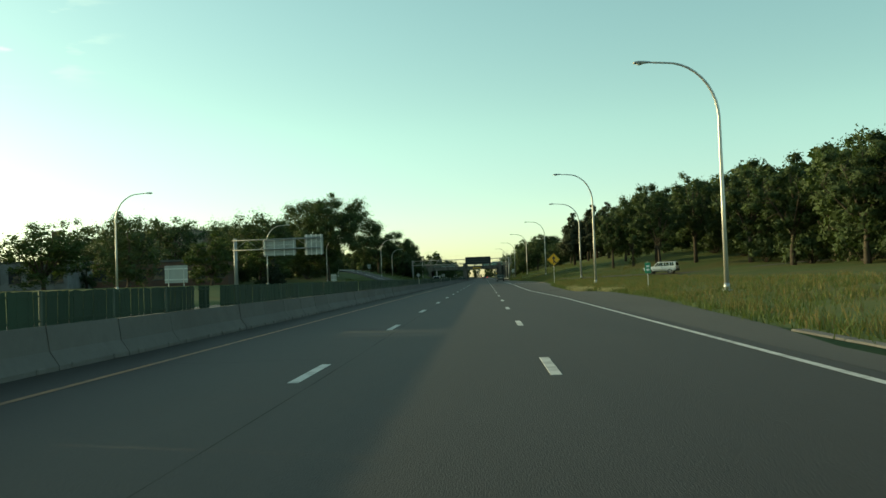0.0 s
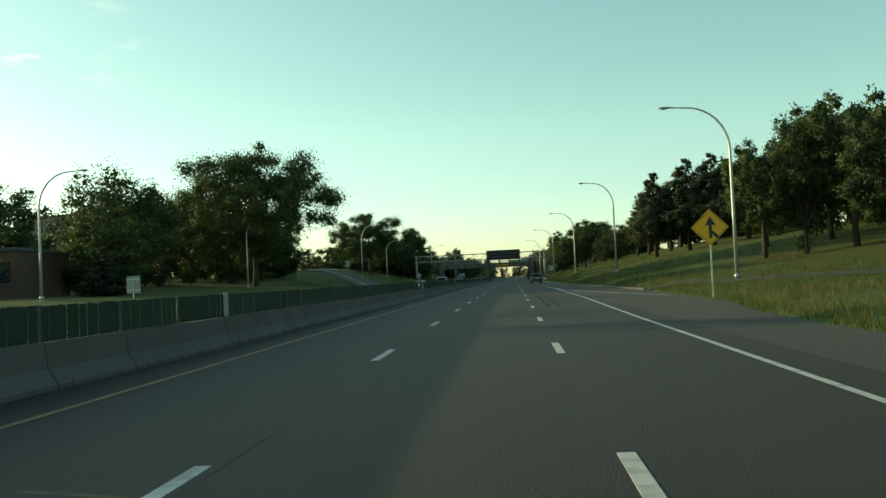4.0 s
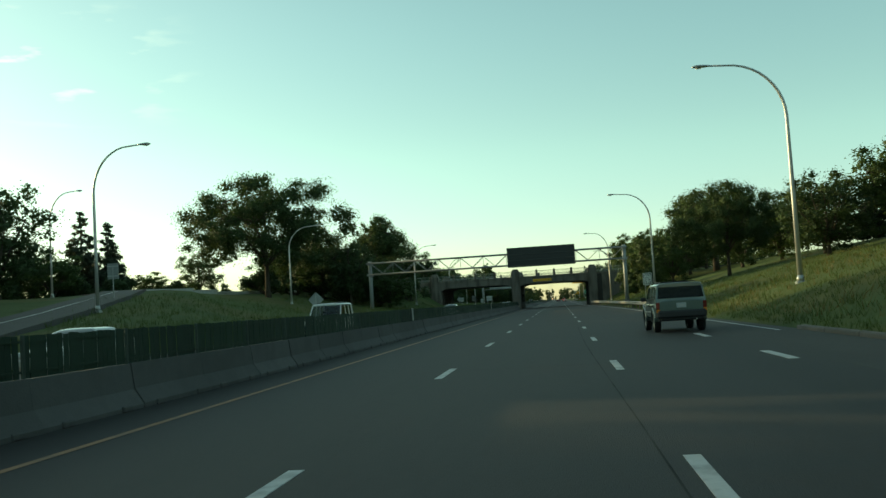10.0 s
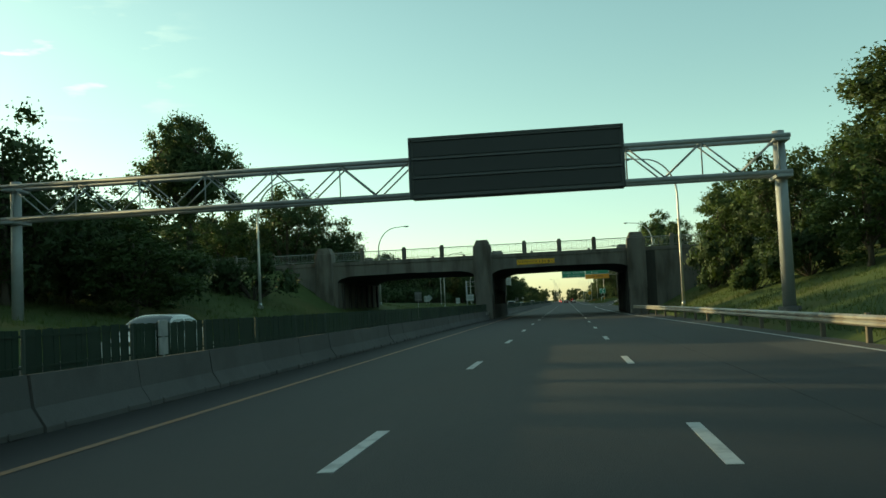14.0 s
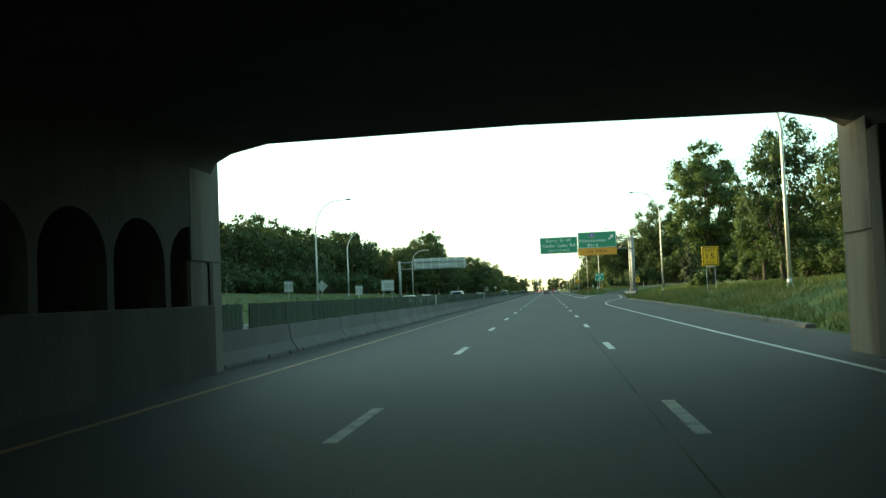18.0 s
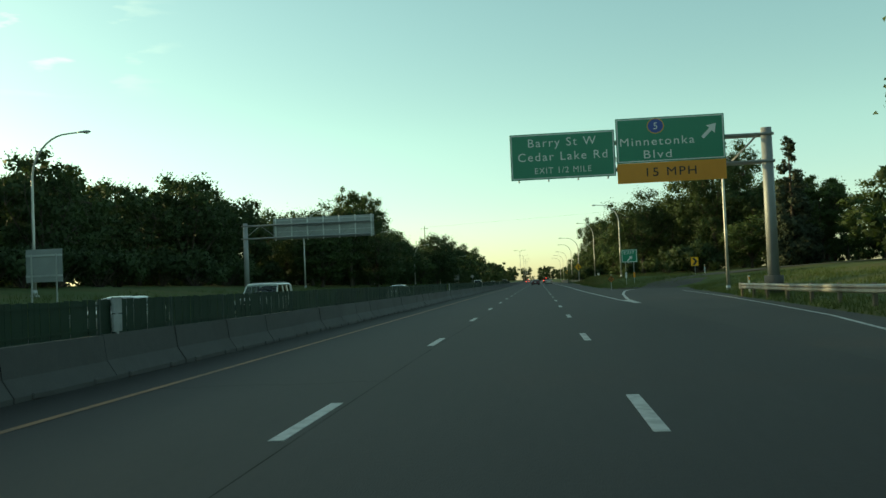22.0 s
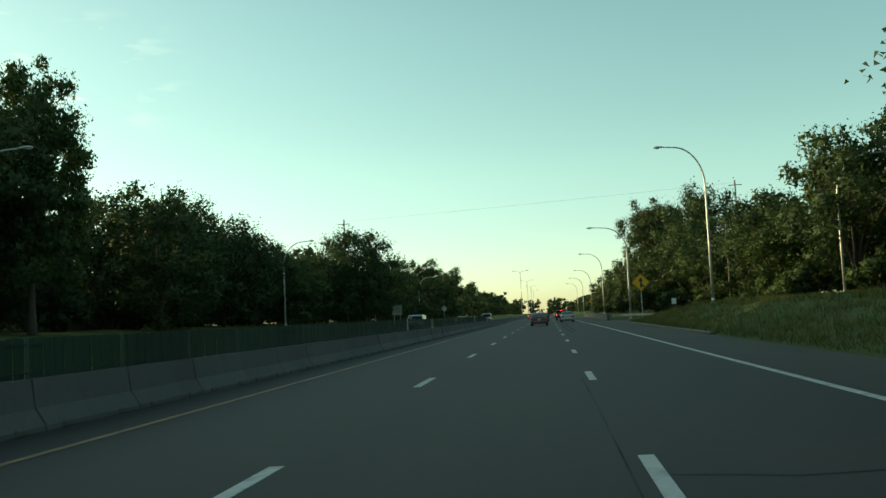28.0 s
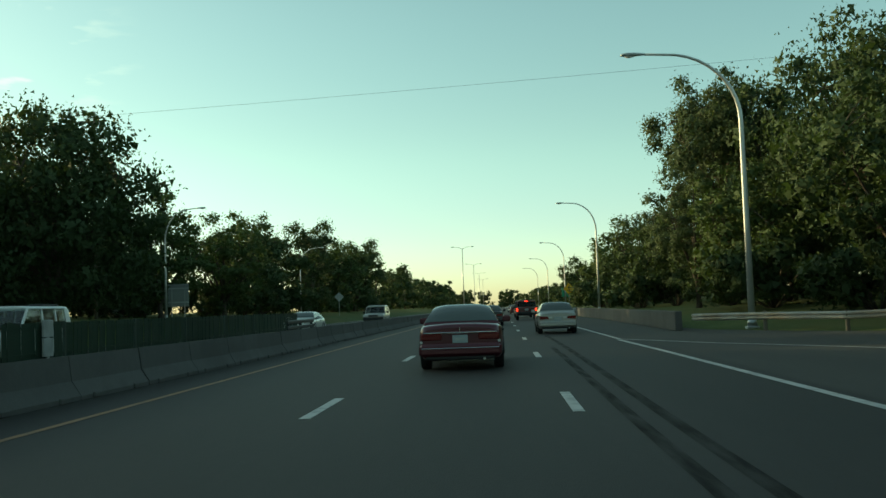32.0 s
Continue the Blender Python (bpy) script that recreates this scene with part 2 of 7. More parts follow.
WEATHERED_STEEL = material("weathered_rail", (0.36, 0.34, 0.31), 0.55, 0.5, vary=0.15, grain=6, blotch=0.5, blotch_scale=1.0, blotch_colour=(0.2, 0.15, 0.1))
RAIL_PAINT = material("railing_paint", (0.26, 0.28, 0.27), 0.6, 0.2, vary=0.1)
GREEN_PANEL = material("green_glare_panel", (0.017, 0.038, 0.022), 0.65, vary=0.25, grain=2.5, per_object=0.5, blotch=0.3, blotch_scale=1.2, blotch_colour=(0.03, 0.045, 0.03), spec=0.3)
GREEN_SIGN = material("green_sign_sheeting", (0.004, 0.225, 0.125), 0.35, vary=0.06, grain=2, spec=0.5)
YELLOW_SIGN = material("yellow_sign_sheeting", (0.86, 0.41, 0.015), 0.4, vary=0.05, grain=2)
AMBER_SIGN = material("amber_sign_sheeting", (0.78, 0.28, 0.02), 0.4, vary=0.05, grain=2)
WHITE_SIGN = material("white_sign_sheeting", (0.74, 0.75, 0.72), 0.4, vary=0.05, grain=2)
WORN_WHITE = material("worn_white_plate", (0.42, 0.42, 0.4), 0.5, vary=0.15, grain=6, blotch=0.5, blotch_scale=3.0, blotch_colour=(0.2, 0.2, 0.19))
BLUE_SIGN = material("blue_sign_sheeting", (0.02, 0.07, 0.33), 0.4, vary=0.05)
BLACK = material("black_lettering", (0.012, 0.012, 0.012), 0.5, vary=0.1)
SCREEN = material("dark_display", (0.014, 0.017, 0.018), 0.5, vary=0.1, grain=3)
SIGN_BACK = material("sign_back_aluminium", (0.32, 0.34, 0.33), 0.5, 0.35, vary=0.12, grain=1.5, blotch=0.3, blotch_scale=0.8, blotch_colour=(0.21, 0.22, 0.22))
RUBBER = material("tyre_rubber", (0.014, 0.014, 0.015), 0.85, vary=0.15, grain=20)
CHROME = material("chrome", (0.75, 0.75, 0.75), 0.12, 1.0, vary=0.03)
CAR_GLASS = material("car_glass", (0.075, 0.092, 0.084), 0.06, vary=0.1, grain=1.5, spec=0.9)
SEAT_CLOTH = material("grey_seat_cloth", (0.05, 0.05, 0.05), 0.9, vary=0.15, grain=20)


def clear_pane(name, tint, ior=1.45):
    """Thin see-through glass."""
    m = material(name, tint, 0.02, vary=0.03, grain=1.0)
    b = m.node_tree.nodes["Principled BSDF"]
    b.inputs["Transmission Weight"].default_value, b.inputs["IOR"].default_value = 1.0, ior
    return m


CLEAR_GLASS = clear_pane("clear_car_glass", (0.72, 0.8, 0.76))
TINTED_GLASS = clear_pane("tinted_car_glass", (0.03, 0.036, 0.034), 1.25)
RED_LENS = material("red_lens", (0.16, 0.008, 0.008), 0.15, vary=0.05, coat=0.8)
AMBER_LENS = material("amber_lens", (0.6, 0.18, 0.02), 0.15, vary=0.05, coat=0.8)
CLEAR_LENS = material("clear_lens", (0.6, 0.6, 0.58), 0.1, vary=0.05, coat=0.8)
BRAKE_ON = glowing("lit_brake_lens", (1.0, 0.03, 0.02), 2.5)
PLASTIC = material("black_plastic", (0.022, 0.022, 0.023), 0.6, vary=0.1, grain=12)
PLATE = material("plate_blue_white", (0.36, 0.41, 0.43), 0.4, vary=0.06)
HUB = material("wheel_alloy", (0.3, 0.3, 0.295), 0.45, 0.7, vary=0.08)
BRICK_RED = material("brown_brick", (0.13, 0.07, 0.05), 0.9, vary=0.2, grain=9, blotch=0.3, blotch_scale=0.4)
BRICK_TAN = material("tan_brick", (0.24, 0.2, 0.16), 0.9, vary=0.15, grain=9)
WHITE_WALL = material("white_siding", (0.62, 0.61, 0.57), 0.8, vary=0.1, grain=5)
GREY_WALL = material("grey_render", (0.2, 0.2, 0.205), 0.85, vary=0.12, grain=4, blotch=0.3, blotch_scale=0.5)
ROOF = material("grey_shingle", (0.1, 0.095, 0.09), 0.9, vary=0.25, grain=8)
WINDOW = material("house_glass", (0.03, 0.035, 0.04), 0.03, vary=0.05, grain=2.0, spec=0.4)
WOOD = material("weathered_pole_wood", (0.15, 0.12, 0.09), 0.9, vary=0.25, grain=12, stretch=(1, 1, 0.1))
CABLE = material("black_cable", (0.02, 0.02, 0.02), 0.6)


def paint(name, c, metal=0.25):
    return material(name, c, 0.32, metal, vary=0.05, grain=2.0, coat=0.8, blotch=0.15, blotch_scale=1.5, blotch_colour=tuple(v * 0.7 for v in c))


MAROON = paint("maroon_paint", (0.1, 0.006, 0.015), 0.1)
SILVER = paint("silver_paint", (0.42, 0.41, 0.38), 0.5)
TEAL_GREY = paint("green_grey_paint", (0.085, 0.128, 0.122), 0.3)
WHITE_PAINT = paint("white_paint", (0.72, 0.72, 0.7), 0.0)
DARK_RED = paint("dark_red_paint", (0.07, 0.007, 0.008), 0.15)
DARK_GREY = paint("dark_grey_paint", (0.035, 0.037, 0.04))
TAN_PAINT = paint("tan_paint", (0.3, 0.27, 0.21), 0.3)

# ---------------------------------------------------------------- mesh tools


class Geo:
    """Gathers boxes, tubes and panels into one mesh."""

    def __init__(self):
        self.v, self.f, self.s = [], [], []

    def add(self, verts, faces, smooth=False):
        k = len(self.v)
        self.v += [tuple(p) for p in verts]
        self.f += [tuple(i + k for i in face) for face in faces]
        self.s += [smooth] * len(faces)
        return self

    def box(self, x0, x1, y0, y1, z0, z1, b=0.0):
        if b <= 0:
            v = [(x, y, z) for z in (z0, z1) for y in (y0, y1) for x in (x0, x1)]
            return self.add(v, [(0, 2, 3, 1), (4, 5, 7, 6), (0, 1, 5, 4), (2, 6, 7, 3), (0, 4, 6, 2), (1, 3, 7, 5)])
        bm = bmesh.new()
        bmesh.ops.create_cube(bm, size=1)
        for p in bm.verts:
            p.co = Vector(((x0 + x1) / 2 + p.co.x * (x1 - x0), (y0 + y1) / 2 + p.co.y * (y1 - y0), (z0 + z1) / 2 + p.co.z * (z1 - z0)))
        bmesh.ops.bevel(bm, geom=bm.edges[:], offset=b, segments=1, profile=0.5, affect="EDGES")
        bm.verts.index_update()
        self.add([p.co[:] for p in bm.verts], [[q.index for q in f.verts] for f in bm.faces])
        bm.free()
        return self

    def tube(self, path, radii, sides=10, caps=True):
        """A round tube along the points of path, with a radius for each."""
        pts = [Vector(p) for p in path]
        if isinstance(radii, (int, float)):
            radii = [radii] * len(pts)
        rings, k = [], len(self.v)
        up = Vector((0.31, 0.17, 0.93))
        for i, p in enumerate(pts):
            d = (pts[min(i + 1, len(pts) - 1)] - pts[max(i - 1, 0)]).normalized()
            if abs(d.dot(up)) > 0.98:
                up = Vector((0.93, 0.2, 0.31))
            a = d.cross(up).normalized()
            b = d.cross(a)
            rings.append([p + (a * math.cos(2 * math.pi * j / sides) + b * math.sin(2 * math.pi * j / sides)) * radii[i] for j in range(sides)])
        verts = [q for r in rings for q in r]
        faces = [(i * sides + j, i * sides + (j + 1) % sides, (i + 1) * sides + (j + 1) % sides, (i + 1) * sides + j) for i in range(len(pts) - 1) for j in range(sides)]
        self.add(verts, faces, True)
        if caps:
            self.f += [tuple(k + j for j in reversed(range(sides))), tuple(k + (len(pts) - 1) * sides + j for j in range(sides))]
            self.s += [False, False]
        return self

    def panel(self, a, b, c, d, thick=0.01):
        """A plate with the corners a, b, c, d, thickened against its normal."""
        p = [Vector(q) for q in (a, b, c, d)]
        n = (p[1] - p[0]).cross(p[3] - p[0]).normalized() * thick
        return self.add(p + [q - n for q in p], [(0, 1, 2, 3), (7, 6, 5, 4), (0, 4, 5, 1), (1, 5, 6, 2), (2, 6, 7, 3), (3, 7, 4, 0)])

    def prism(self, outline, y0, y1):
        """An outline in x and z, drawn out along y."""
        k = len(outline)
        v = [(x, y0, z) for x, z in outline] + [(x, y1, z) for x, z in outline]
        return self.add(v, [tuple(range(k)), tuple(reversed(range(k, 2 * k)))] + [(i, i + k, (i + 1) % k + k, (i + 1) % k) for i in range(k)])

    def loft(self, rings, smooth=True, close=True):
        n = len(rings[0])
        self.add([q for r in rings for q in r], [(i * n + j, i * n + (j + 1) % n, (i + 1) * n + (j + 1) % n, (i + 1) * n + j) for i in range(len(rings) - 1) for j in range(n)], smooth)
        if close:
            k = len(self.v) - len(rings) * n
            self.f += [tuple(k + j for j in reversed(range(n))), tuple(k + (len(rings) - 1) * n + j for j in range(n))]
            self.s += [False, False]
        return self

    def mesh(self, name, mat):
        me = bpy.data.meshes.new(name)
        me.from_pydata(self.v, [], self.f)
        me.polygons.foreach_set("use_smooth", self.s)
        me.materials.append(mat)
        bm = bmesh.new()
        bm.from_mesh(me)
        bmesh.ops.recalc_face_normals(bm, faces=bm.faces[:])
        bm.to_mesh(me)
        bm.free()
        me.update()
        return me


def part(name, geo, mat, parent, label=""):
    me = geo.mesh(name, mat) if isinstance(geo, Geo) else geo
    ob = new(name, me)
    ob.parent = parent
    if label:
        ob["label"] = label
    return ob


def thing(name, m, label, category, group="", kind=""):
    ob = new(name)
    ob.empty_display_size = 0.2
    ob.matrix_basis = m
    return tagged(ob, label, category, group, kind)


def solid(name, geo, mat, label, category="", kind="", m=None, group=""):
    ob = new(name, geo.mesh(name, mat))
    if m is not None:
        ob.matrix_basis = m
    return tagged(ob, label, category, group, kind)


def letters(text, size, parent, mat, m, width=None, name="letter"):
    """Raised lettering in the built-in font, turned into a mesh; centred on its place."""
    cu = bpy.data.curves.new(name, "FONT")
    cu.body, cu.size, cu.align_x, cu.align_y, cu.extrude, cu.space_character = text, size, "CENTER", "CENTER", 0.004, 1.2
    cu.resolution_u = 3
    tmp = bpy.data.objects.new("tmp", cu)
    scene.collection.objects.link(tmp)
    bpy.context.view_layer.update()
    me = bpy.data.meshes.new_from_object(tmp.evaluated_get(bpy.context.evaluated_depsgraph_get()))
    bpy.data.objects.remove(tmp)
    if width:
        xs = [v.co.x for v in me.vertices]
        k, mid = width / (max(xs) - min(xs)), (max(xs) + min(xs)) / 2
        for v in me.vertices:
            v.co.x = (v.co.x - mid) * k
    me.materials.clear()
    me.materials.append(mat)
    # one mesh for each letter
    signs = text.replace(" ", "")
    bm = bmesh.new()
    bm.from_mesh(me)
    spans, seen = [], set()
    for v in bm.verts:
        if v.index in seen:
            continue
        todo, piece = [v], []
        seen.add(v.index)
        while todo:
            a = todo.pop()
            piece.append(a)
            for e in a.link_edges:
                o = e.other_vert(a)
                if o.index not in seen:
                    seen.add(o.index)
                    todo.append(o)
        spans.append((min(p.co.x for p in piece), max(p.co.x for p in piece)))
    bm.free()
    spans.sort()
    gaps, right = [], spans[0][1]
    for a, b in spans[1:]:
        gaps.append((a - right, (a + right) / 2))
        right = max(right, b)
    cuts = sorted(c for g, c in sorted(gaps, reverse=True)[:len(signs) - 1])
    edges = [-1e9] + cuts + [1e9]
    for lo, hi in zip(edges, edges[1:]):
        one = me.copy()
        bm = bmesh.new()
        bm.from_mesh(one)
        bmesh.ops.delete(bm, geom=[v for v in bm.verts if not lo <= v.co.x < hi], context="VERTS")
        bm.to_mesh(one)
        bm.free()
        ob = new(name, one)
        ob.parent = parent
        ob.matrix_basis = m
    return ob


def facing(x, z, y=-0.03):
    """The pose of lettering on a board that faces traffic coming along +y."""
    return pose(x, y, z, 90, 0, 0)

# ---------------------------------------------------------------- lie of the land
ROAD_END, ROAD_START = 1500.0, -70.0
RIGHT_EDGE = [(-70, 7.0), (14, 7.0), (20, 7.15), (44, 8.9), (60, 9.3), (65, 9.1), (68, 7.6), (75, 7.5), (108, 8.4), (120, 9.8), (150, 10.5), (204, 8.4), (260, 8.0), (300, 8.0), (366, 7.4), (388, 7.4), (430, 8.6), (470, 9.2), (482, 9.9), (490, 10.6), (505, 11.5), (515, 12.6), (525, 13.2), (535, 13.5), (543, 14.7), (549, 15.4), (553, 9.6), (556, 8.1), (562, 8.0), (640, 8.4), (670, 8.8),
              (675, 16.0), (689, 17.0), (697, 10.6), (702, 9.4), (720, 9.0), (800, 8.6), (1500, 8.6)]
RIGHT_RISE = [  # y, then the height at x = 12, 20, 30, 45
    (-70, .25, .5, .8, 1.3), (60, .25, .5, .8, 1.3), (100, .25, .5, .7, 1.4), (132, .28, .55, .75, 1.9), (142, .35, .85, 1.4, 2.5), (200, .95, 2.6, 4.4, 6.5), (250, 1.45, 3.1, 5.1, 7.5), (300, 1.2, 3.1, 5.1, 7.3),
    (340, 1.2, 3.3, 5.4, 6.6), (362, 1.6, 4.6, 5.6, 5.6), (367, 2.2, 5.3, 5.4, 5.4), (387, 2.2, 5.3, 5.4, 5.4), (396, 1.4, 3.2, 4.0, 4.0), (420, 1.0, 1.6, 2.0, 2.6), (470, .7, 1.2, 1.6, 2.0), (484, .2, 0.9, 1.6, 2.0), (510, .12, 0.8, 1.6, 2.0), (548, .2, 0.9, 1.6, 2.1), (562, .7, 1.25, 1.7, 2.2),
    (600, 1.35, 1.6, 1.8, 2.2), (648, 1.5, 1.65, 1.85, 2.2), (668, .9, 1.0, 1.15, 1.5), (680, .15, .25, .4, .8), (698, .1, .2, .4, .8), (712, .5, .9, 1.4, 2.0), (760, .5, 1.0, 1.5, 2.0), (1500, .5, 1.0, 1.5, 2.0)]
LEFT_RISE = [  # y, then the height at x = -20, -26, -36, -46
    (-70, .2, .8, 1.1, 1.3), (180, .3, 1.0, 1.4, 1.6), (225, .9, 1.5, 2.2, 3.0), (300, 1.0, 1.8, 3.8, 4.9), (340, 1.0, 1.9, 4.3, 5.4), (362, .9, 3.6, 5.3, 5.5), (367, 1.2, 5.3, 5.4, 5.4), (387, 1.2, 5.3, 5.4, 5.4), (398, .9, 2.6, 4.2, 4.6),
    (430, .6, 1.3, 2.6, 3.3), (600, .5, 1.1, 1.9, 2.4), (700, .4, 1.0, 1.5, 1.8), (1500, .4, 1.0, 1.5, 1.8)]


def table(rows, y):
    """The row at y, between the rows of a table."""
    y = min(max(y, rows[0][0]), rows[-1][0])
    for a, b in zip(rows, rows[1:]):
        if y <= b[0]:
            k = (y - a[0]) / (b[0] - a[0])
            return [p + (q - p) * k for p, q in zip(a[1:], b[1:])]


ramp_pts = [(-19.2, 212, 0.0), (-20.5, 222, 0.3), (-24, 236, 1.05), (-29, 252, 2.15), (-35, 270, 3.5), (-42, 288, 4.65), (-52, 304, 5.1), (-66, 318, 5.2), (-90, 332, 5.1)]


def ground(x, y):
    """The height of the ground, graded to the ramp where that climbs the far bank."""
    z = bank(x, y)
    if x < -18.8 and 205 < y < 345:
        best, level = 1e9, 0.0
        for (ax, ay, az), (bx, by, bz) in zip(ramp_pts, ramp_pts[1:]):
            k = ((x - ax) * (bx - ax) + (y - ay) * (by - ay)) / ((bx - ax) ** 2 + (by - ay) ** 2)
            k = min(max(k, 0.0), 1.0)
            d = math.hypot(x - ax - (bx - ax) * k, y - ay - (by - ay) * k)
            if d < best:
                best, level = d, az + (bz - az) * k
        w = min(max((12.0 - best) / 8.5, 0.0), 1.0)
        z += (level - 0.02 - z) * w * w * (3 - 2 * w)
    return z


def bank(x, y):
    """The height of the ground beside the road."""
    if x >= 0:
        edge = table(RIGHT_EDGE, y)[0]
        h = table(RIGHT_RISE, y)
        pts = [(edge, 0.0), (max(12.0, edge + 1.5), h[0]), (20, h[1]), (30, h[2]), (45, h[3]), (90, h[3] + 0.6), (400, 2.5)]
    else:
        x = -x
        h = table(LEFT_RISE, y)
        pts = [(18.6, 0.0), (20, h[0]), (26, h[1]), (36, h[2]), (46, h[3]), (100, h[3] + 0.5), (400, 2.5)]
    if x <= pts[0][0]:
        return -0.06
    for (a, p), (b, q) in zip(pts, pts[1:]):
        if x <= b:
            return p + (q - p) * (x - a) / (b - a)
    return pts[-1][1]


def ground_sheet():
    xs = [-2600, -1200, -600, -400, -200, -120, -90, -80, -70, -64, -58, -54, -50, -46, -42, -39, -36, -33, -30, -28, -26, -24, -22.6, -21.2, -20.4, -20, -19.3, -18.6, -18.5, -8, 0, 7.2]
    right = [0.0, 0.35, 0.8, 1.4, 2.2, 3.2, 4.5, 6.5, 9, 12, 15, 18, 22, 26, 31, 37, 45, 60, 80, 110, 160, 250, 400, 700, 1300, 2600]
    ys = [-2500, -1000, -300] + [ROAD_START + 5 * i for i in range(int((ROAD_END - ROAD_START) / 5) + 1)] + [1800, 2400, 3400]
    ys = sorted(set(ys + [364, 366.5, 367.5, 387, 388.2, 390]))
    v, n = [], len(xs) + len(right)
    for y in ys:
        edge = table(RIGHT_EDGE, y)[0]
        for x in xs:
            v.append((x, y, ground(x, y) + (noise.noise((x * 0.09, y * 0.09, 1.0)) * 0.22 if x < -21 else 0)))
        for d in right:
            x = edge + d
            v.append((x, y, ground(x, y) + (noise.noise((x * 0.12, y * 0.12, 3.0)) * min(0.25, d * 0.05))))
    f = [(i * n + j, i * n + j + 1, (i + 1) * n + j + 1, (i + 1) * n + j) for i in range(len(ys) - 1) for j in range(n - 1)]
    g = Geo().add(v, f, True)
    return solid("ground", g, GRASS, "rough roadside grass rising in banks beside the highway", kind="structure")


ground_sheet()


def strip(x0, x1, y0, y1, z, step=20.0):
    """A flat strip of road, or one whose edges are functions of y."""
    fx0 = x0 if callable(x0) else (lambda y: x0)
    fx1 = x1 if callable(x1) else (lambda y: x1)
    n = max(1, int((y1 - y0) / step))
    g = Geo()
    v = []
    for i in range(n + 1):
        y = y0 + (y1 - y0) * i / n
        v += [(fx0(y), y, z), (fx1(y), y, z)]
    g.add(v, [(2 * i, 2 * i + 1, 2 * i + 3, 2 * i + 2) for i in range(n)])
    return g


road = solid("road", strip(-18.6, 5.6, ROAD_START, ROAD_END, 0.0), ASPHALT, "worn dark asphalt highway with painted lanes", kind="structure")
shoulder = solid("shoulder", strip(5.6, lambda y: table(RIGHT_EDGE, y)[0] + 0.02, ROAD_START, ROAD_END, 0.002, 5.0), SHOULDER, "paler patched shoulder and merging lane", kind="structure")

# kerb along the edge of the grass: laid in lengths
KERBS = [(1, 19), (148, 232), (396, 470), (549, 560), (622, 669)]
kerb = thing("kerb", pose(0, 0, 0), "low worn concrete kerb at the grass edge", "kerb", kind="structure")
for a, b in KERBS:
    y = a
    while y < b:
        x0, x1 = table(RIGHT_EDGE, y)[0], table(RIGHT_EDGE, y + 3.0)[0]
        g = Geo().box(0, 0.3, 0, 2.97, -0.1, 0.04 if y < 30 else 0.13, 0.03)
        o = part("kerb_stone", g, CONCRETE, kerb)
        o.matrix_basis = pose(x0 - 0.12, y, 0, 0, 0, -math.degrees(math.atan2(x1 - x0, 3.0)))
        y += 3.0

# ---------------------------------------------------------------- painted lines
DASH0, CYCLE, DASH = 12.17, 12.19, 2.6
dash_mesh = Geo().box(-0.075, 0.075, 0, DASH, -0.01, 0.006).mesh("lane_dash", WHITE_LINE)
for i in range(-4, 62):
    for x in (-1.75, 1.75):
        o = part("lane_dash", dash_mesh, WHITE_LINE, road)
        o.location = (x + 0.012 * math.sin(i * 2.3), DASH0 + CYCLE * i, 0)
for i in range(-2, 60):
    for x in (-10.4, -13.9):
        o = part("lane_dash", dash_mesh, WHITE_LINE, road)
        o.location = (x, DASH0 + CYCLE * i + 5, 0)
wide_dash = Geo().box(-0.1, 0.1, 0, 2.6, -0.01, 0.008).mesh("merge_dash", WHITE_LINE)
for y in (177.2, 183.3, 189.4, 196.6, 204.5, 212, 220, 230.2):
    o = part("merge_dash", wide_dash, WHITE_LINE, road)
    o.location = (5.08, y, 0)


def line(name, pts, w, mat, z=0.006):
    """A painted line through points (x, y)."""
    g, v = Geo(), []
    for i, (x, y) in enumerate(pts):
        v += [(x - w / 2, y, z), (x + w / 2, y, z)]
    g.add(v, [(2 * i, 2 * i + 1, 2 * i + 3, 2 * i + 2) for i in range(len(pts) - 1)])
    return part(name, g, mat, road)


line("yellow_edge_line", [(-5.02, y) for y in range(-70, 1501, 30)], 0.13, YELLOW_LINE)
line("white_edge_line", [(5.2, y) for y in range(-70, 51, 20)] + [(4.93, 63), (4.62, 78), (4.7, 95), (4.78, 110), (5.1, 135), (5.15, 176)], 0.13, WHITE_LINE)
line("white_edge_line", [(6.5, 153), (8.2, 141), (9.6, 132)][::-1] + [(5.3, 166), (5.2, 176)], 0.16, WHITE_LINE, 0.009)
line("white_edge_line", [(7.55, 232), (7.45, 272), (7.25, 306), (7.0, 318), (6.3, 340), (5.5, 360), (5.2, 374), (5.05, 396), (5.0, 430), (5.1, 445), (5.6, 455), (6.6, 465), (7.9, 474), (9.1, 482.5), (10.0, 493), (10.8, 503), (11.5, 513.5), (12.7, 536), (14.2, 545.5), (17, 550.5)], 0.13, WHITE_LINE)
line("white_edge_line", [(5.6, 501.6), (5.32, 510), (5.1, 545), (5.1, 560), (5.3, 592), (5.35, 640), (5.3, 670), (5.15, 684), (5.0, 692)], 0.17, WHITE_LINE)
line("white_edge_line", [(5.66, 501.6), (5.9, 510), (7.0, 525), (8.45, 539.5), (9.5, 546.2), (10.1, 548.3), (11.2, 550.2), (13.2, 552.8)], 0.2, WHITE_LINE, 0.009)
line("gore_tip", [(5.62, 501.5), (5.6, 508)], 0.36, WHITE_LINE, 0.012)
line("white_edge_line", [(12.0, 678), (10.2, 682), (7.2, 687.5), (5.1, 692.5), (5.1, 760), (5.1, 1500)], 0.15, WHITE_LINE, 0.009)
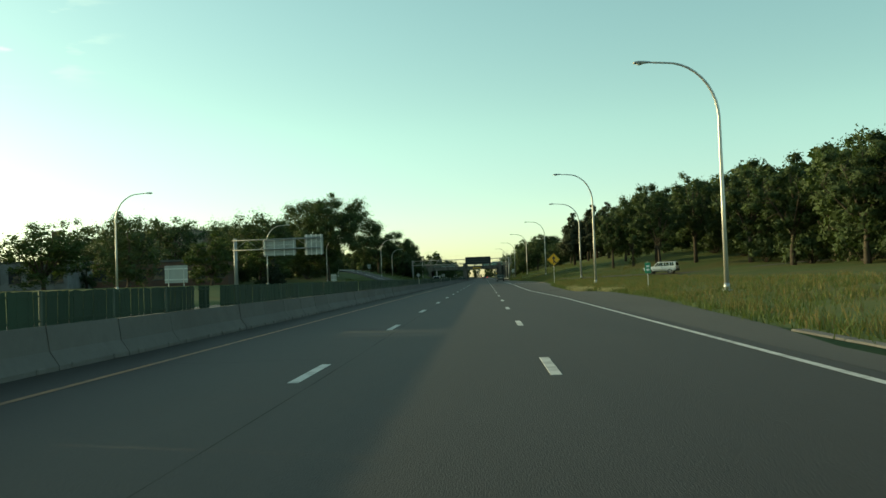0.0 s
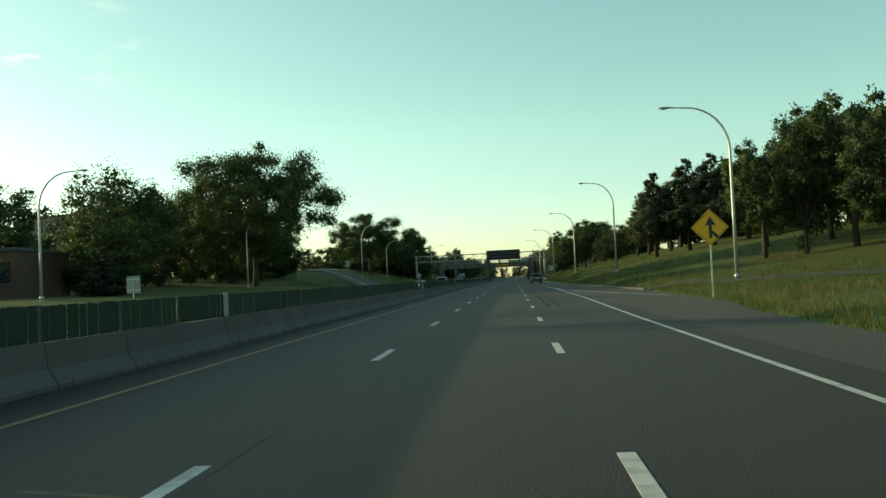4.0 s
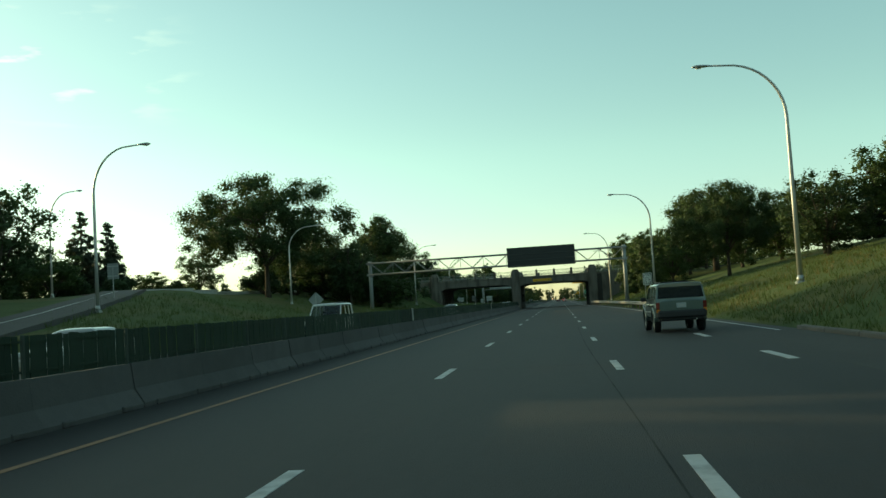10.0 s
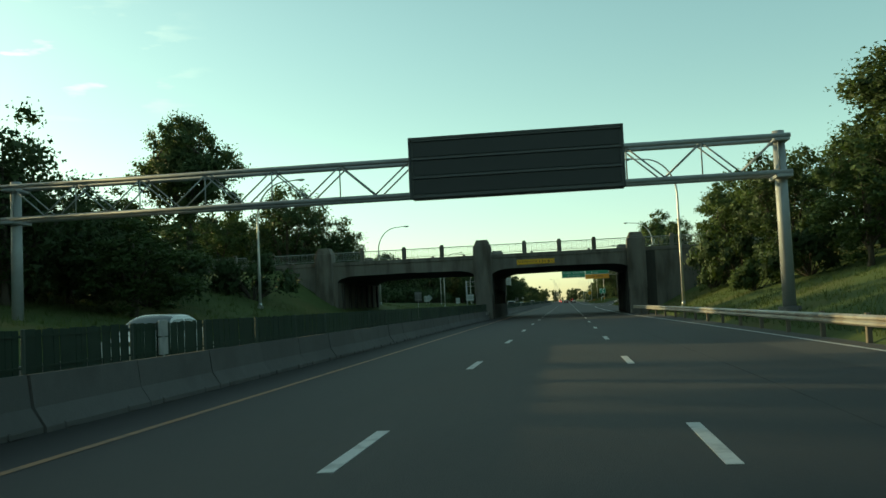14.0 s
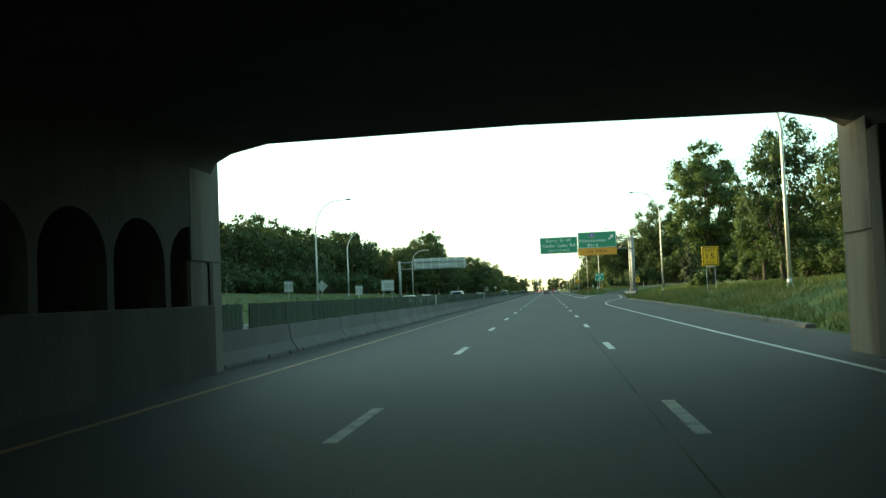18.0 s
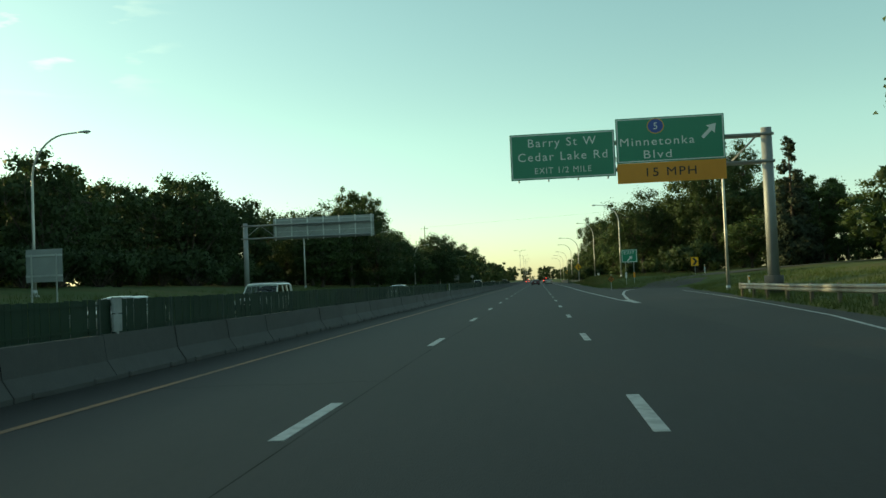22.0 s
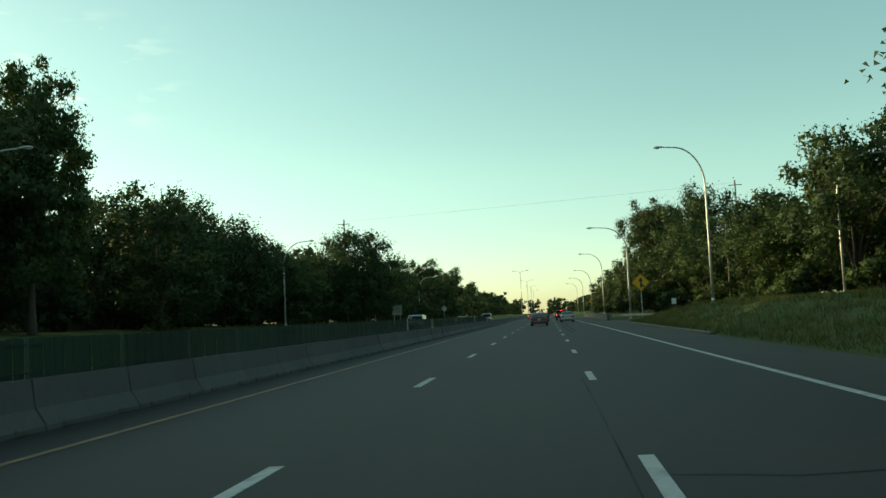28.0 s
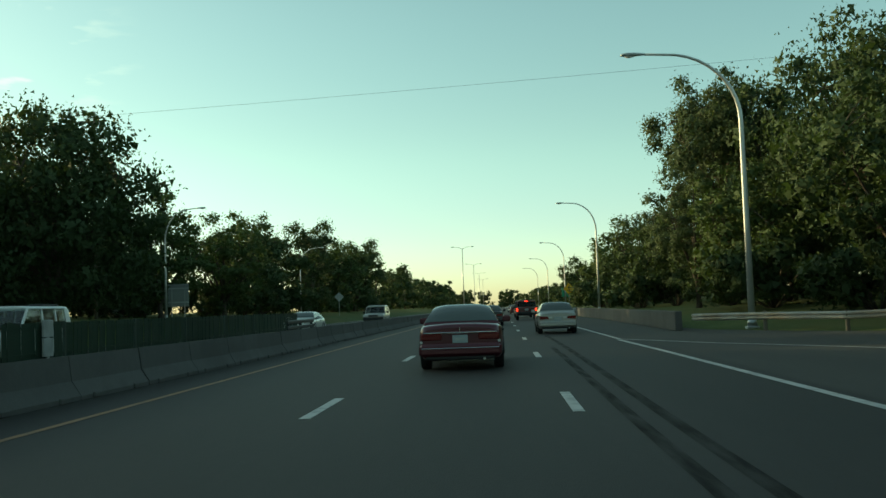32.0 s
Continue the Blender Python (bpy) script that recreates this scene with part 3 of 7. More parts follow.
line("white_edge_line", [(-18.1, y) for y in range(-70, 1501, 40)], 0.13, WHITE_LINE)
line("tar_seam", [(2.55, 122), (2.5, 130), (2.55, 140), (2.42, 157)], 0.15, TYRE_MARK, 0.004)
line("tar_seam", [(3.02, 122), (3.0, 131), (2.95, 142), (2.9, 157)], 0.12, TYRE_MARK, 0.004)
for y0, y1, x in ((0, 90, -1.5), (176, 250, 1.45), (255, 330, 3.5), (330, 420, 1.5), (640, 690, 2.35), (645, 700, 2.75), (520, 600, 1.5), (430, 500, -1.55)):
    line("tar_seam", [(x + 0.06 * math.sin(y * 0.13), y) for y in range(y0, y1 + 1, 6)], 0.17 if 2 < x < 3 else 0.022, TYRE_MARK if 2 < x < 3 else OLD_SEAM, 0.004)
rng = random.Random(4)
for i in range(24):
    y, x = 20 + i * 28 + rng.uniform(-8, 8), rng.choice((-5.0, -1.7, 1.8))
    g = Geo()
    v = []
    for j in range(8):
        v += [(x + 3.5 * j / 7, y + 0.1 * math.sin(j * 1.7 + i), 0.0045), (x + 3.5 * j / 7, y + 0.022 + 0.1 * math.sin(j * 1.7 + i), 0.0045)]
    g.add(v, [(2 * j, 2 * j + 2, 2 * j + 3, 2 * j + 1) for j in range(7)])
    part("tar_seam", g, TAR, road)
drain = solid("drain_grate", Geo().box(-0.45, 0.45, -0.3, 0.3, -0.03, 0.012, 0.01), TAR, "dark iron drain grate in the shoulder", "drain", m=pose(6.6, 77, 0))

# ---------------------------------------------------------------- ramp on the far side
g, v = Geo(), []
for i, (x, y, z) in enumerate(ramp_pts):
    a, b = ramp_pts[max(0, i - 1)], ramp_pts[min(len(ramp_pts) - 1, i + 1)]
    n = Vector((b[1] - a[1], a[0] - b[0], 0)).normalized() * 2.0
    v += [(x - n.x, y - n.y, z + 0.25), (x + n.x, y + n.y, z + 0.25), (x + n.x * 1.25, y + n.y * 1.25, z - 1.2), (x - n.x * 1.25, y - n.y * 1.25, z - 1.2)]
g.add(v, [(4 * i + j, 4 * i + (j + 1) % 4, 4 * i + 4 + (j + 1) % 4, 4 * i + 4 + j) for i in range(len(ramp_pts) - 1) for j in range(4)])
ramp = solid("ramp", g, ASPHALT, "grey ramp climbing the grass bank to the street", kind="structure")
g, v = Geo(), []
for i, (x, y, z) in enumerate(ramp_pts):
    v += [(x - 0.6, y, z + 0.262), (x - 0.45, y, z + 0.262)]
g.add(v, [(2 * i, 2 * i + 1, 2 * i + 3, 2 * i + 2) for i in range(len(ramp_pts) - 1)])
part("ramp_line", g, WHITE_LINE, ramp)

low_wall = thing("low_wall", pose(0, 0, 0), "low pale concrete wall along the top of the ramp", "wall", kind="structure")
for a, b in (((-48.5, 299.5), (-41.0, 310)), ((-41.0, 310), (-41.5, 330)), ((-41.5, 330), (-42.5, 350))):
    n = max(2, round(math.dist(a, b) / 3.0))
    for k in range(n):
        x0, y0 = a[0] + (b[0] - a[0]) * k / n, a[1] + (b[1] - a[1]) * k / n
        o = part("wall_block", Geo().box(-0.15, 0.15, 0, math.dist(a, b) / n - 0.03, -0.6, 0.42, 0.02), WORN_WHITE, low_wall)
        o.matrix_basis = pose(x0, y0, ground(x0, y0), 0, 0, math.degrees(math.atan2(a[0] - b[0], b[1] - a[1])))

# ---------------------------------------------------------------- bridge
BF, BB = 367.8, 386.8


def span(x0, x1):
    """The outline of a haunched span seen from the road: its soffit and sides."""
    return [(x0, 0), (x0, 3.95), (x0 + 0.12, 4.16), (x0 + 0.45, 4.34), (x0 + 1.2, 4.5), ((x0 + x1) / 2, 4.56), (x1 - 1.2, 4.5), (x1 - 0.45, 4.34), (x1 - 0.12, 4.16), (x1, 3.95), (x1, 0)]


bridge = thing("bridge", pose(0, 0, 0), "old concrete road bridge with stepped pillars and iron railings", "bridge", kind="structure")


def spandrel(x0, x1):
    """The concrete over one span: front and back faces, soffit and deck."""
    arch = span(x0, x1)[1:-1]
    k = len(arch)
    g = Geo()
    low, top = [(x, z) for x, z in arch], [(x, 5.55) for x, z in arch]
    for y in (BF, BB):
        g.add([(x, y, z) for x, z in low] + [(x, y, z) for x, z in top], [(i, i + 1, k + i + 1, k + i) for i in range(k - 1)])
    g.add([(x0, BF, 5.55), (x1, BF, 5.55), (x1, BB, 5.55), (x0, BB, 5.55)], [(0, 1, 2, 3)])
    return g


def soffit(x0, x1):
    """The haunched underside of one span."""
    arch = span(x0, x1)[1:-1]
    k = len(arch)
    return Geo().add([(x, BF + 0.004, z) for x, z in arch] + [(x, BB - 0.004, z) for x, z in arch], [(i, i + 1, k + i + 1, k + i) for i in range(k - 1)], True)


part("span", spandrel(-6.2, 6.1), BRIDGE_CONCRETE, bridge)
# both soffits take the darker copy, which paints in their shade
part("soffit", soffit(-6.2, 6.1), SHADED_CONCRETE, bridge, "underside of the span with shade painted into its concrete")
part("soffit", soffit(-20.6, -7.8), SHADED_CONCRETE, bridge, "underside of the span with shade painted into its concrete")
part("span", spandrel(-20.6, -7.8), BRIDGE_CONCRETE, bridge)


def arch_head(y0, y1, spring, crown, top):
    """The concrete over one arched opening of the pier, through its whole thickness."""
    n, xa, xb = 10, -7.8, -6.2
    arc = [((y0 + y1) / 2 - (y1 - y0) / 2 * math.cos(math.pi * k / n), spring + (crown - spring) * math.sin(math.pi * k / n)) for k in range(n + 1)]
    g, m = Geo(), n + 1
    for x in (xa, xb):
        g.add([(x, y, z) for y, z in arc] + [(x, y, top) for y, z in arc], [(k, k + 1, m + k + 1, m + k) for k in range(n)])
    g.add([(xa, y, z) for y, z in arc] + [(xb, y, z) for y, z in arc], [(k, k + 1, m + k + 1, m + k) for k in range(n)], True)
    return g


# the pier between the carriageways: a low wall, columns and arched openings, and the wall above
PITCH = 2.12
# the whole pier is in the concrete with shade painted in
part("pier_base", Geo().box(-7.83, -6.17, BF + 0.003, BB - 0.003, -0.2, 1.35, 0.02), SHADED_CONCRETE, bridge)
part("pier_wall", Geo().box(-7.8, -6.2, BF + 0.003, BB - 0.003, 2.96, 5.55), SHADED_CONCRETE, bridge)
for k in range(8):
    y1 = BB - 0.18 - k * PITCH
    part("pier_arch", arch_head(y1 - PITCH + 0.22, y1, 2.1, 2.84, 2.96), SHADED_CONCRETE, bridge)
    part("pier_column", Geo().box(-7.8, -6.2, y1, y1 + 0.22 if k else BB - 0.003, 1.35, 2.96), SHADED_CONCRETE, bridge)
part("pier_column", Geo().box(-7.8, -6.2, BF + 0.003, BB - 0.18 - 8 * PITCH + 0.22, 1.35, 2.96), SHADED_CONCRETE, bridge)
# inner abutment wall, darkened by colour for the shade inside
part("abutment_wall", Geo().box(6.1, 8.4, BF + 0.003, BB - 0.003, -0.2, 5.55), SHADED_CONCRETE, bridge)
part("abutment_wall", Geo().box(-23.4, -20.6, BF + 0.003, BB - 0.003, -0.2, 5.55), BRIDGE_CONCRETE, bridge)
part("wing_wall", Geo().box(8.4, 26, BF, BF + 0.5, -0.5, 5.55), BRIDGE_CONCRETE, bridge)
part("wing_wall", Geo().box(8.4, 20, BB - 0.5, BB, -0.5, 5.55), BRIDGE_CONCRETE, bridge)
part("wing_wall", Geo().box(-36, -23.4, BF, BF + 0.5, -0.5, 5.55), BRIDGE_CONCRETE, bridge)
part("wing_wall", Geo().box(-36, -23.4, BB - 0.5, BB, -0.5, 5.55), BRIDGE_CONCRETE, bridge)
part("deck", Geo().box(-70, 70, BF + 0.6, BB - 0.6, 5.35, 5.58), ASPHALT, bridge, "street surface across the bridge")
for x in (6.085, -20.585):
    side = -1 if x > 0 else 1
    for i in range(7):
        y = BF + 1.6 + i * 2.6
        # pilasters carry the same painted shade as the walls
        part("pilaster", Geo().box(min(x, x + side * 0.16), max(x, x + side * 0.16), y, y + 0.55, 0, 3.9, 0.02), SHADED_CONCRETE, bridge)


def pillar(x0, x1, y0, y1, top):
    """A pillar with a stepped cap and three flutes at each corner, every piece a part of it."""
    shaft = part("pillar", Geo().box(x0, x1, y0, y1, -0.2, top - 0.5, 0.05), BRIDGE_CONCRETE, bridge, "stepped concrete pillar with a rounded cap")
    for i in range(3):
        d = 0.07 * (i + 1)
        part("cap_step", Geo().box(x0 + d, x1 - d, y0 + d, y1 - d, top - 0.52, top - 0.32 + i * 0.16, 0.03), BRIDGE_CONCRETE, shaft)
    for i in range(3):
        for xa in (x0 - 0.05 + i * 0.11, x1 + 0.05 - i * 0.11 - 0.09):
            part("flute", Geo().box(xa, xa + 0.09, y0 - 0.03 - i * 0.02, y1 - 0.2, 2.2, top - 0.57 + 0.05 * i, 0.02), BRIDGE_CONCRETE, shaft)


for y0, y1 in ((BF - 0.62, BF + 1.1), (BB - 1.1, BB + 0.6)):
    for x0, x1 in ((-7.72, -6.24), (6.02, 7.5), (-22.5, -21.0)):
        pillar(x0, x1, y0, y1, 7.2)
post_mesh = Geo().box(-0.19, 0.19, -0.19, 0.19, 5.5, 6.86, 0.03).box(-0.14, 0.14, -0.14, 0.14, 6.86, 6.98, 0.03).mesh("railing_post", BRIDGE_CONCRETE)


def rail_bay(w):
    """One bay of the iron railing: two rails, uprights in pairs, and short cross pieces."""
    g = Geo().box(-w / 2, w / 2, -0.035, 0.035, 6.70, 6.77).box(-w / 2, w / 2, -0.03, 0.03, 5.98, 6.03)
    n = 6
    for i in range(n + 1):
        x = -w / 2 + w * i / n
        g.box(x - 0.016, x + 0.016, -0.014, 0.014, 6.03, 6.70)
        if i < n:
            for k in (0.28, 0.5, 0.72):
                g.box(x + w / n * k - 0.009, x + w / n * k + 0.009, -0.01, 0.01, 6.12, 6.62)
            for z in (6.12, 6.61):
                g.box(x + w / n * 0.08, x + w / n * 0.92, -0.009, 0.009, z - 0.009, z + 0.009)
    return g


bays = {}
POSTS = [-34, -30.5, -26.8, -21.75, -18.2, -14.25, -10.72, -7.0, -3.15, 0.0, 3.1, 6.75, 9.95, 13.2, 16.5, 19.8, 23.2]
for y in (BF + 0.2, BB - 0.2):
    part("ledge", Geo().box(-36, 26, y - 0.28, y + 0.25, 5.5, 5.86, 0.03), BRIDGE_CONCRETE, bridge, "moulded concrete ledge under the railing")
    for a, b in zip(POSTS, POSTS[1:]):
        w = round(b - a - 0.38, 2)
        if w not in bays:
            bays[w] = rail_bay(w).mesh("railing_bay", RAIL_PAINT)
        o = part("railing_bay", bays[w], RAIL_PAINT, bridge, "dark iron railing of paired uprights")
        o.location = ((a + b) / 2, y, 0)
    for x in POSTS:
        if x not in (-21.75, -7.0, 6.75):
            o = part("railing_post", post_mesh, BRIDGE_CONCRETE, bridge)
            o.location = (x, y, 0)

clear = thing("clearance_sign", pose(-2.18, BF - 0.04, 5.02), "yellow clearance sign bolted to the bridge face", "road sign")
part("board", Geo().box(-1.7, 1.7, -0.015, 0.015, -0.23, 0.23, 0.01), YELLOW_SIGN, clear)
part("border", Geo().box(-1.66, 1.66, -0.018, -0.012, 0.18, 0.195).box(-1.66, 1.66, -0.018, -0.012, -0.195, -0.18).box(-1.66, -1.645, -0.018, -0.012, -0.195, 0.195).box(1.645, 1.66, -0.018, -0.012, -0.195, 0.195), BLACK, clear)
letters("CLEARANCE", 0.28, clear, BLACK, facing(-0.72, 0), 1.72)
letters("13", 0.38, clear, BLACK, facing(0.5, 0), 0.34)
letters("FT", 0.2, clear, BLACK, facing(0.86, -0.05), 0.2)
letters("6", 0.38, clear, BLACK, facing(1.17, 0), 0.2)
letters("IN", 0.2, clear, BLACK, facing(1.47, -0.05), 0.18)
for x in (-1.5, -0.5, 0.5, 1.5):
    part("bracket", Geo().box(x - 0.03, x + 0.03, 0.0, 0.045, -0.2, 0.2), STEEL, clear)

# ---------------------------------------------------------------- sign gantry with a message board
GY = 323.7
gantry = thing("sign_gantry", pose(0, GY, 0), "grey tubular truss gantry across the highway", "gantry")
part("column", Geo().tube([(9.45, 0, 0.4), (9.45, 0, 8.0)], [0.27, 0.24], 14), GANTRY_STEEL, gantry)
part("column", Geo().tube([(-24.5, 0, 0.9), (-24.5, 0, 8.0)], [0.27, 0.24], 14), GANTRY_STEEL, gantry)
part("footing", Geo().tube([(9.45, 0, 0.0), (9.45, 0, 0.75)], 0.45, 14), CONCRETE, gantry)
part("footing", Geo().tube([(-24.5, 0, 0.3), (-24.5, 0, 1.35)], 0.45, 14), CONCRETE, gantry)
for y in (-0.55, 0.55):
    part("chord", Geo().tube([(-24.9, y, 7.72), (9.8, y, 7.72)], 0.1, 10), GANTRY_STEEL, gantry)
    part("chord", Geo().tube([(-24.9, y, 6.22), (9.8, y, 6.22)], 0.1, 10), GANTRY_STEEL, gantry)
    n = 22
    for i in range(n):
        a, b = -24.3 + 33.6 * i / n, -24.3 + 33.6 * (i + 1) / n
        if i % 2 == 0:
            part("brace", Geo().tube([(a, y, 7.65), (b, y, 6.3)], 0.035, 6), GANTRY_STEEL, gantry)
        else:
            part("brace", Geo().tube([(a, y, 6.3), (b, y, 7.65)], 0.035, 6), GANTRY_STEEL, gantry)
for i in range(12):
    x = -24.3 + 33.6 * i / 11
    part("strut", Geo().tube([(x, -0.55, 7.72), (x, 0.55, 7.72)], 0.03, 6).tube([(x, -0.55, 6.22), (x, 0.55, 6.22)], 0.03, 6).tube([(x, -0.55, 7.7), (x, -0.55, 6.25)], 0.03, 6), GANTRY_STEEL, gantry)
for x in (9.45, -24.5):
    part("saddle", Geo().box(x - 0.32, x + 0.32, -0.75, 0.75, 6.0, 6.14, 0.02), GANTRY_STEEL, gantry)
    part("saddle", Geo().box(x - 0.3, x + 0.3, -0.7, 0.7, 7.5, 7.62, 0.02), GANTRY_STEEL, gantry)
board = thing("message_board", pose(-1.36, GY - 1.35, 7.17), "dark blank electronic message board on the gantry", "message sign")
part("housing", Geo().box(-4.4, 4.4, -0.25, 0.5, -1.28, 1.28, 0.04), DARK_STEEL, board, "dark grey steel housing")
part("visor", Geo().box(-4.42, 4.42, -0.4, -0.25, 1.2, 1.28).box(-4.42, -4.36, -0.4, -0.25, -1.28, 1.28).box(4.36, 4.42, -0.4, -0.25, -1.28, 1.28), DARK_STEEL, board)
for i in range(3):
    z = -0.78 + 0.78 * i
    part("display_panel", Geo().box(-4.25, 4.25, -0.3, -0.24, z - 0.31, z + 0.31, 0.01), SCREEN, board, "black unlit matrix panel")
    part("display_ledge", Geo().box(-4.3, 4.3, -0.36, -0.24, z + 0.33, z + 0.42, 0.01), DARK_STEEL, board)
for x in (-3.5, 0, 3.5):
    part("hanger", Geo().box(x - 0.06, x + 0.06, 0.5, 0.85, -1.2, 1.0), POLE_STEEL, board)

# ---------------------------------------------------------------- street lamps


def street_lamp(x, y, z, side, reach=3.8, high=11.2, group="curved street lamps along the highway"):
    """A tapered pole that bends over into a curved arm with a cobra head. side: -1 reaches to the left, 1 to the right."""
    t = thing("street_lamp", pose(x, y, z), "tall galvanized lamp pole with a curved arm", "street lamp", group)
    bend = high - 3.0
    pts, rad = [(0, 0, -0.3), (0, 0, bend * 0.5), (0, 0, bend)], [0.125, 0.1, 0.078]
    for i in range(1, 11):
        a = math.pi / 2 * i / 10
        pts.append((side * (reach - 1.2) * (1 - math.cos(a)), 0, bend + 2.75 * math.sin(a)))
        rad.append(0.078 - 0.0032 * i)
    pts.append((side * (reach - 0.5), 0, high - 0.2))
    rad.append(0.044)
    part("pole", Geo().tube(pts, rad, 12), POLE_STEEL, t)
    head = Geo()
    rings = []
    for u, w, h in ((0, .06, .05), (.12, .09, .07), (.35, .16, .1), (.6, .17, .11), (.78, .13, .08), (.85, .05, .03)):
        rings.append([(side * (reach - 0.55 + u), w * math.cos(k), high - 0.2 + (h * 0.9 if math.sin(k) > 0 else h * 0.5) * math.sin(k)) for k in [2 * math.pi * q / 10 for q in range(10)]])
    head.loft(rings)
    hd = part("lamp_head", head, STEEL, t, "grey cobra-head luminaire")
    lens = Geo().loft([[(side * (reach + dx), w * math.cos(2 * math.pi * q / 10), high - dz + 0.02 * math.sin(2 * math.pi * q / 10)) for q in range(10)] for dx, w, dz in ((-0.18, 0.1, 0.25), (0.0, 0.12, 0.29), (0.15, 0.09, 0.26))])
    part("lens", lens, CLEAR_LENS, hd)
    part("base", Geo().box(-0.2, 0.2, -0.2, 0.2, -0.3, 0.06, 0.02).tube([(0, 0, 0.05), (0, 0, 0.35)], [0.17, 0.14], 12), STEEL, t)
    return t


def sized(x, y, reach, head, proto, r0, h0):
    """A copy of a lamp, drawn out to its own reach and to a head at that height."""
    o = copy_thing(proto, pose(x, y, ground(x, y)))
    o.scale = (reach / r0, 1, (head - ground(x, y)) / h0)


first = street_lamp(12.25, 43.9, ground(12.25, 43.9), -1, 3.65)
for x, y, reach, head in ((12.05, 93.5, 3.6, 11.65), (15.7, 142.3, 4.2, 12.4), (13.9, 196.5, 3.9, 12.9), (12.3, 247.8, 4.0, 12.65), (10.8, 301.0, 4.0, 12.4), (9.2, 356.0, 3.6, 12.2), (13.0, 419.0, 3.6, 12.3), (13.4, 475.4, 3.1, 12.3), (13.75, 520, 3.6, 11.2), (12.6, 588.9, 3.5, 11.95),
                          (12.2, 643.5, 3.1, 12.65), (11.4, 698.2, 4.6, 12.2), (11.85, 761.4, 4.0, 12.8), (12, 815, 3.8, 12), (12, 868, 3.8, 12), (12, 922, 3.8, 12)):
    sized(x, y, reach, head, first, 3.65, 11.2)
first = street_lamp(-36.2, 90.9, ground(-36.2, 90.9), 1, 3.6, 9.9, "curved street lamps on the far side")
for x, y, head in ((-39.0, 248.2, 13.3), (-28.0, 256, 12.9), (-54, 295.4, 16.6), (-29.8, 304, 11.7), (-23.0, 352.9, 11.8), (-23.0, 461, 11.7), (-30.2, 508.6, 11.85), (-29.4, 571.6, 11.6), (-30, 625, 11.8), (-30.5, 686.8, 11.6), (-30, 742, 11.6), (-30, 800, 11.6), (-34, 146, 11), (-33, 196, 11), (-22.2, 395.2, 11.5)):
    sized(x, y, 3.6, head, first, 3.6, 9.9)
twin = thing("twin_street_lamp", pose(-4.3 - 2.6, 859.8, 0), "slim lamp pole with two short opposite arms", "street lamp", "twin lamps on the median")
part("pole", Geo().tube([(0, 0, 0), (0, 0, 14.3)], [0.13, 0.07], 10), POLE_STEEL, twin)
for s in (-1, 1):
    part("arm", Geo().tube([(0, 0, 14.0), (s * 0.7, 0, 14.45), (s * 2.2, 0, 14.6)], 0.04, 8), POLE_STEEL, twin)
    part("lamp_head", Geo().box(s * 2.2 - 0.35, s * 2.2 + 0.35, -0.14, 0.14, 14.5, 14.65, 0.04), STEEL, twin)
for y in (942, 1020, 1100):
    copy_thing(twin, pose(-6.7, y, 0))

# ---------------------------------------------------------------- guide signs


def post_pair(t, xs, z0, z1, mat=STEEL, w=0.05, y=0.05):
    for x in xs:
        part("post", Geo().box(x - w / 2, x + w / 2, y, y + w, z0, z1, 0.006), mat, t)


def arrow(g, pts, y0=-0.03, y1=-0.02):
    """A flat shape in x and z, a few millimetres thick."""
    return g.prism(pts, y0, y1)


def up_right_arrow(s):
    d = 0.7071
    def r(u, v):
        return ((u + v) * d * s, (v - u) * d * s)
    # shaft along v, turned 45 degrees to the right
    return [r(u, v) for u, v in ((-0.09, -0.5), (0.09, -0.5), (0.09, 0.12), (0.3, 0.12), (0.0, 0.55), (-0.3, 0.12), (-0.09, 0.12))]


guide = thing("guide_sign", pose(0, 502.7, 0), "cantilever gantry with two green exit boards", "road sign")
part("column", Geo().tube([(12.7, 0.6, 0.3), (12.7, 0.6, 8.7)], [0.3, 0.27], 14), GANTRY_STEEL, guide)
part("footing", Geo().tube([(12.7, 0.6, 0.2), (12.7, 0.6, 1.1)], 0.48, 14), CONCRETE, guide)
for z in (8.35, 6.95):
    for y in (0.35, 0.95):
        part("chord", Geo().tube([(-0.2, y, z), (13.0, y, z)], 0.08, 10), GANTRY_STEEL, guide)
for i in range(9):
    a, b = 0.2 + 12 * i / 9, 0.2 + 12 * (i + 1) / 9
    for y in (0.35, 0.95):
        part("brace", Geo().tube([(a, y, 8.3 if i % 2 else 7.0), (b, y, 7.0 if i % 2 else 8.3)], 0.03, 6), GANTRY_STEEL, guide)


def board_part(x0, x1, z0, z1, mat, parent, rim=WHITE_SIGN, name="board"):
    b = part(name, Geo().box(x0, x1, -0.02, 0.02, z0, z1, 0.008), mat, parent)
    w, d = 0.05, 0.05
    part("border", Geo().box(x0 + d, x1 - d, -0.026, -0.018, z1 - d - w, z1 - d).box(x0 + d, x1 - d, -0.026, -0.018, z0 + d, z0 + d + w).box(x0 + d, x0 + d + w, -0.026, -0.018, z0 + d + w, z1 - d - w).box(x1 - d - w, x1 - d, -0.026, -0.018, z0 + d + w, z1 - d - w), rim, b)
    for x in [x0 + 0.4 + i * (x1 - x0 - 0.8) / 3 for i in range(4)]:
        part("stiffener", Geo().box(x - 0.04, x + 0.04, 0.02, 0.26, z0 - 0.1, z1, 0.005), ALU, b)
    return b


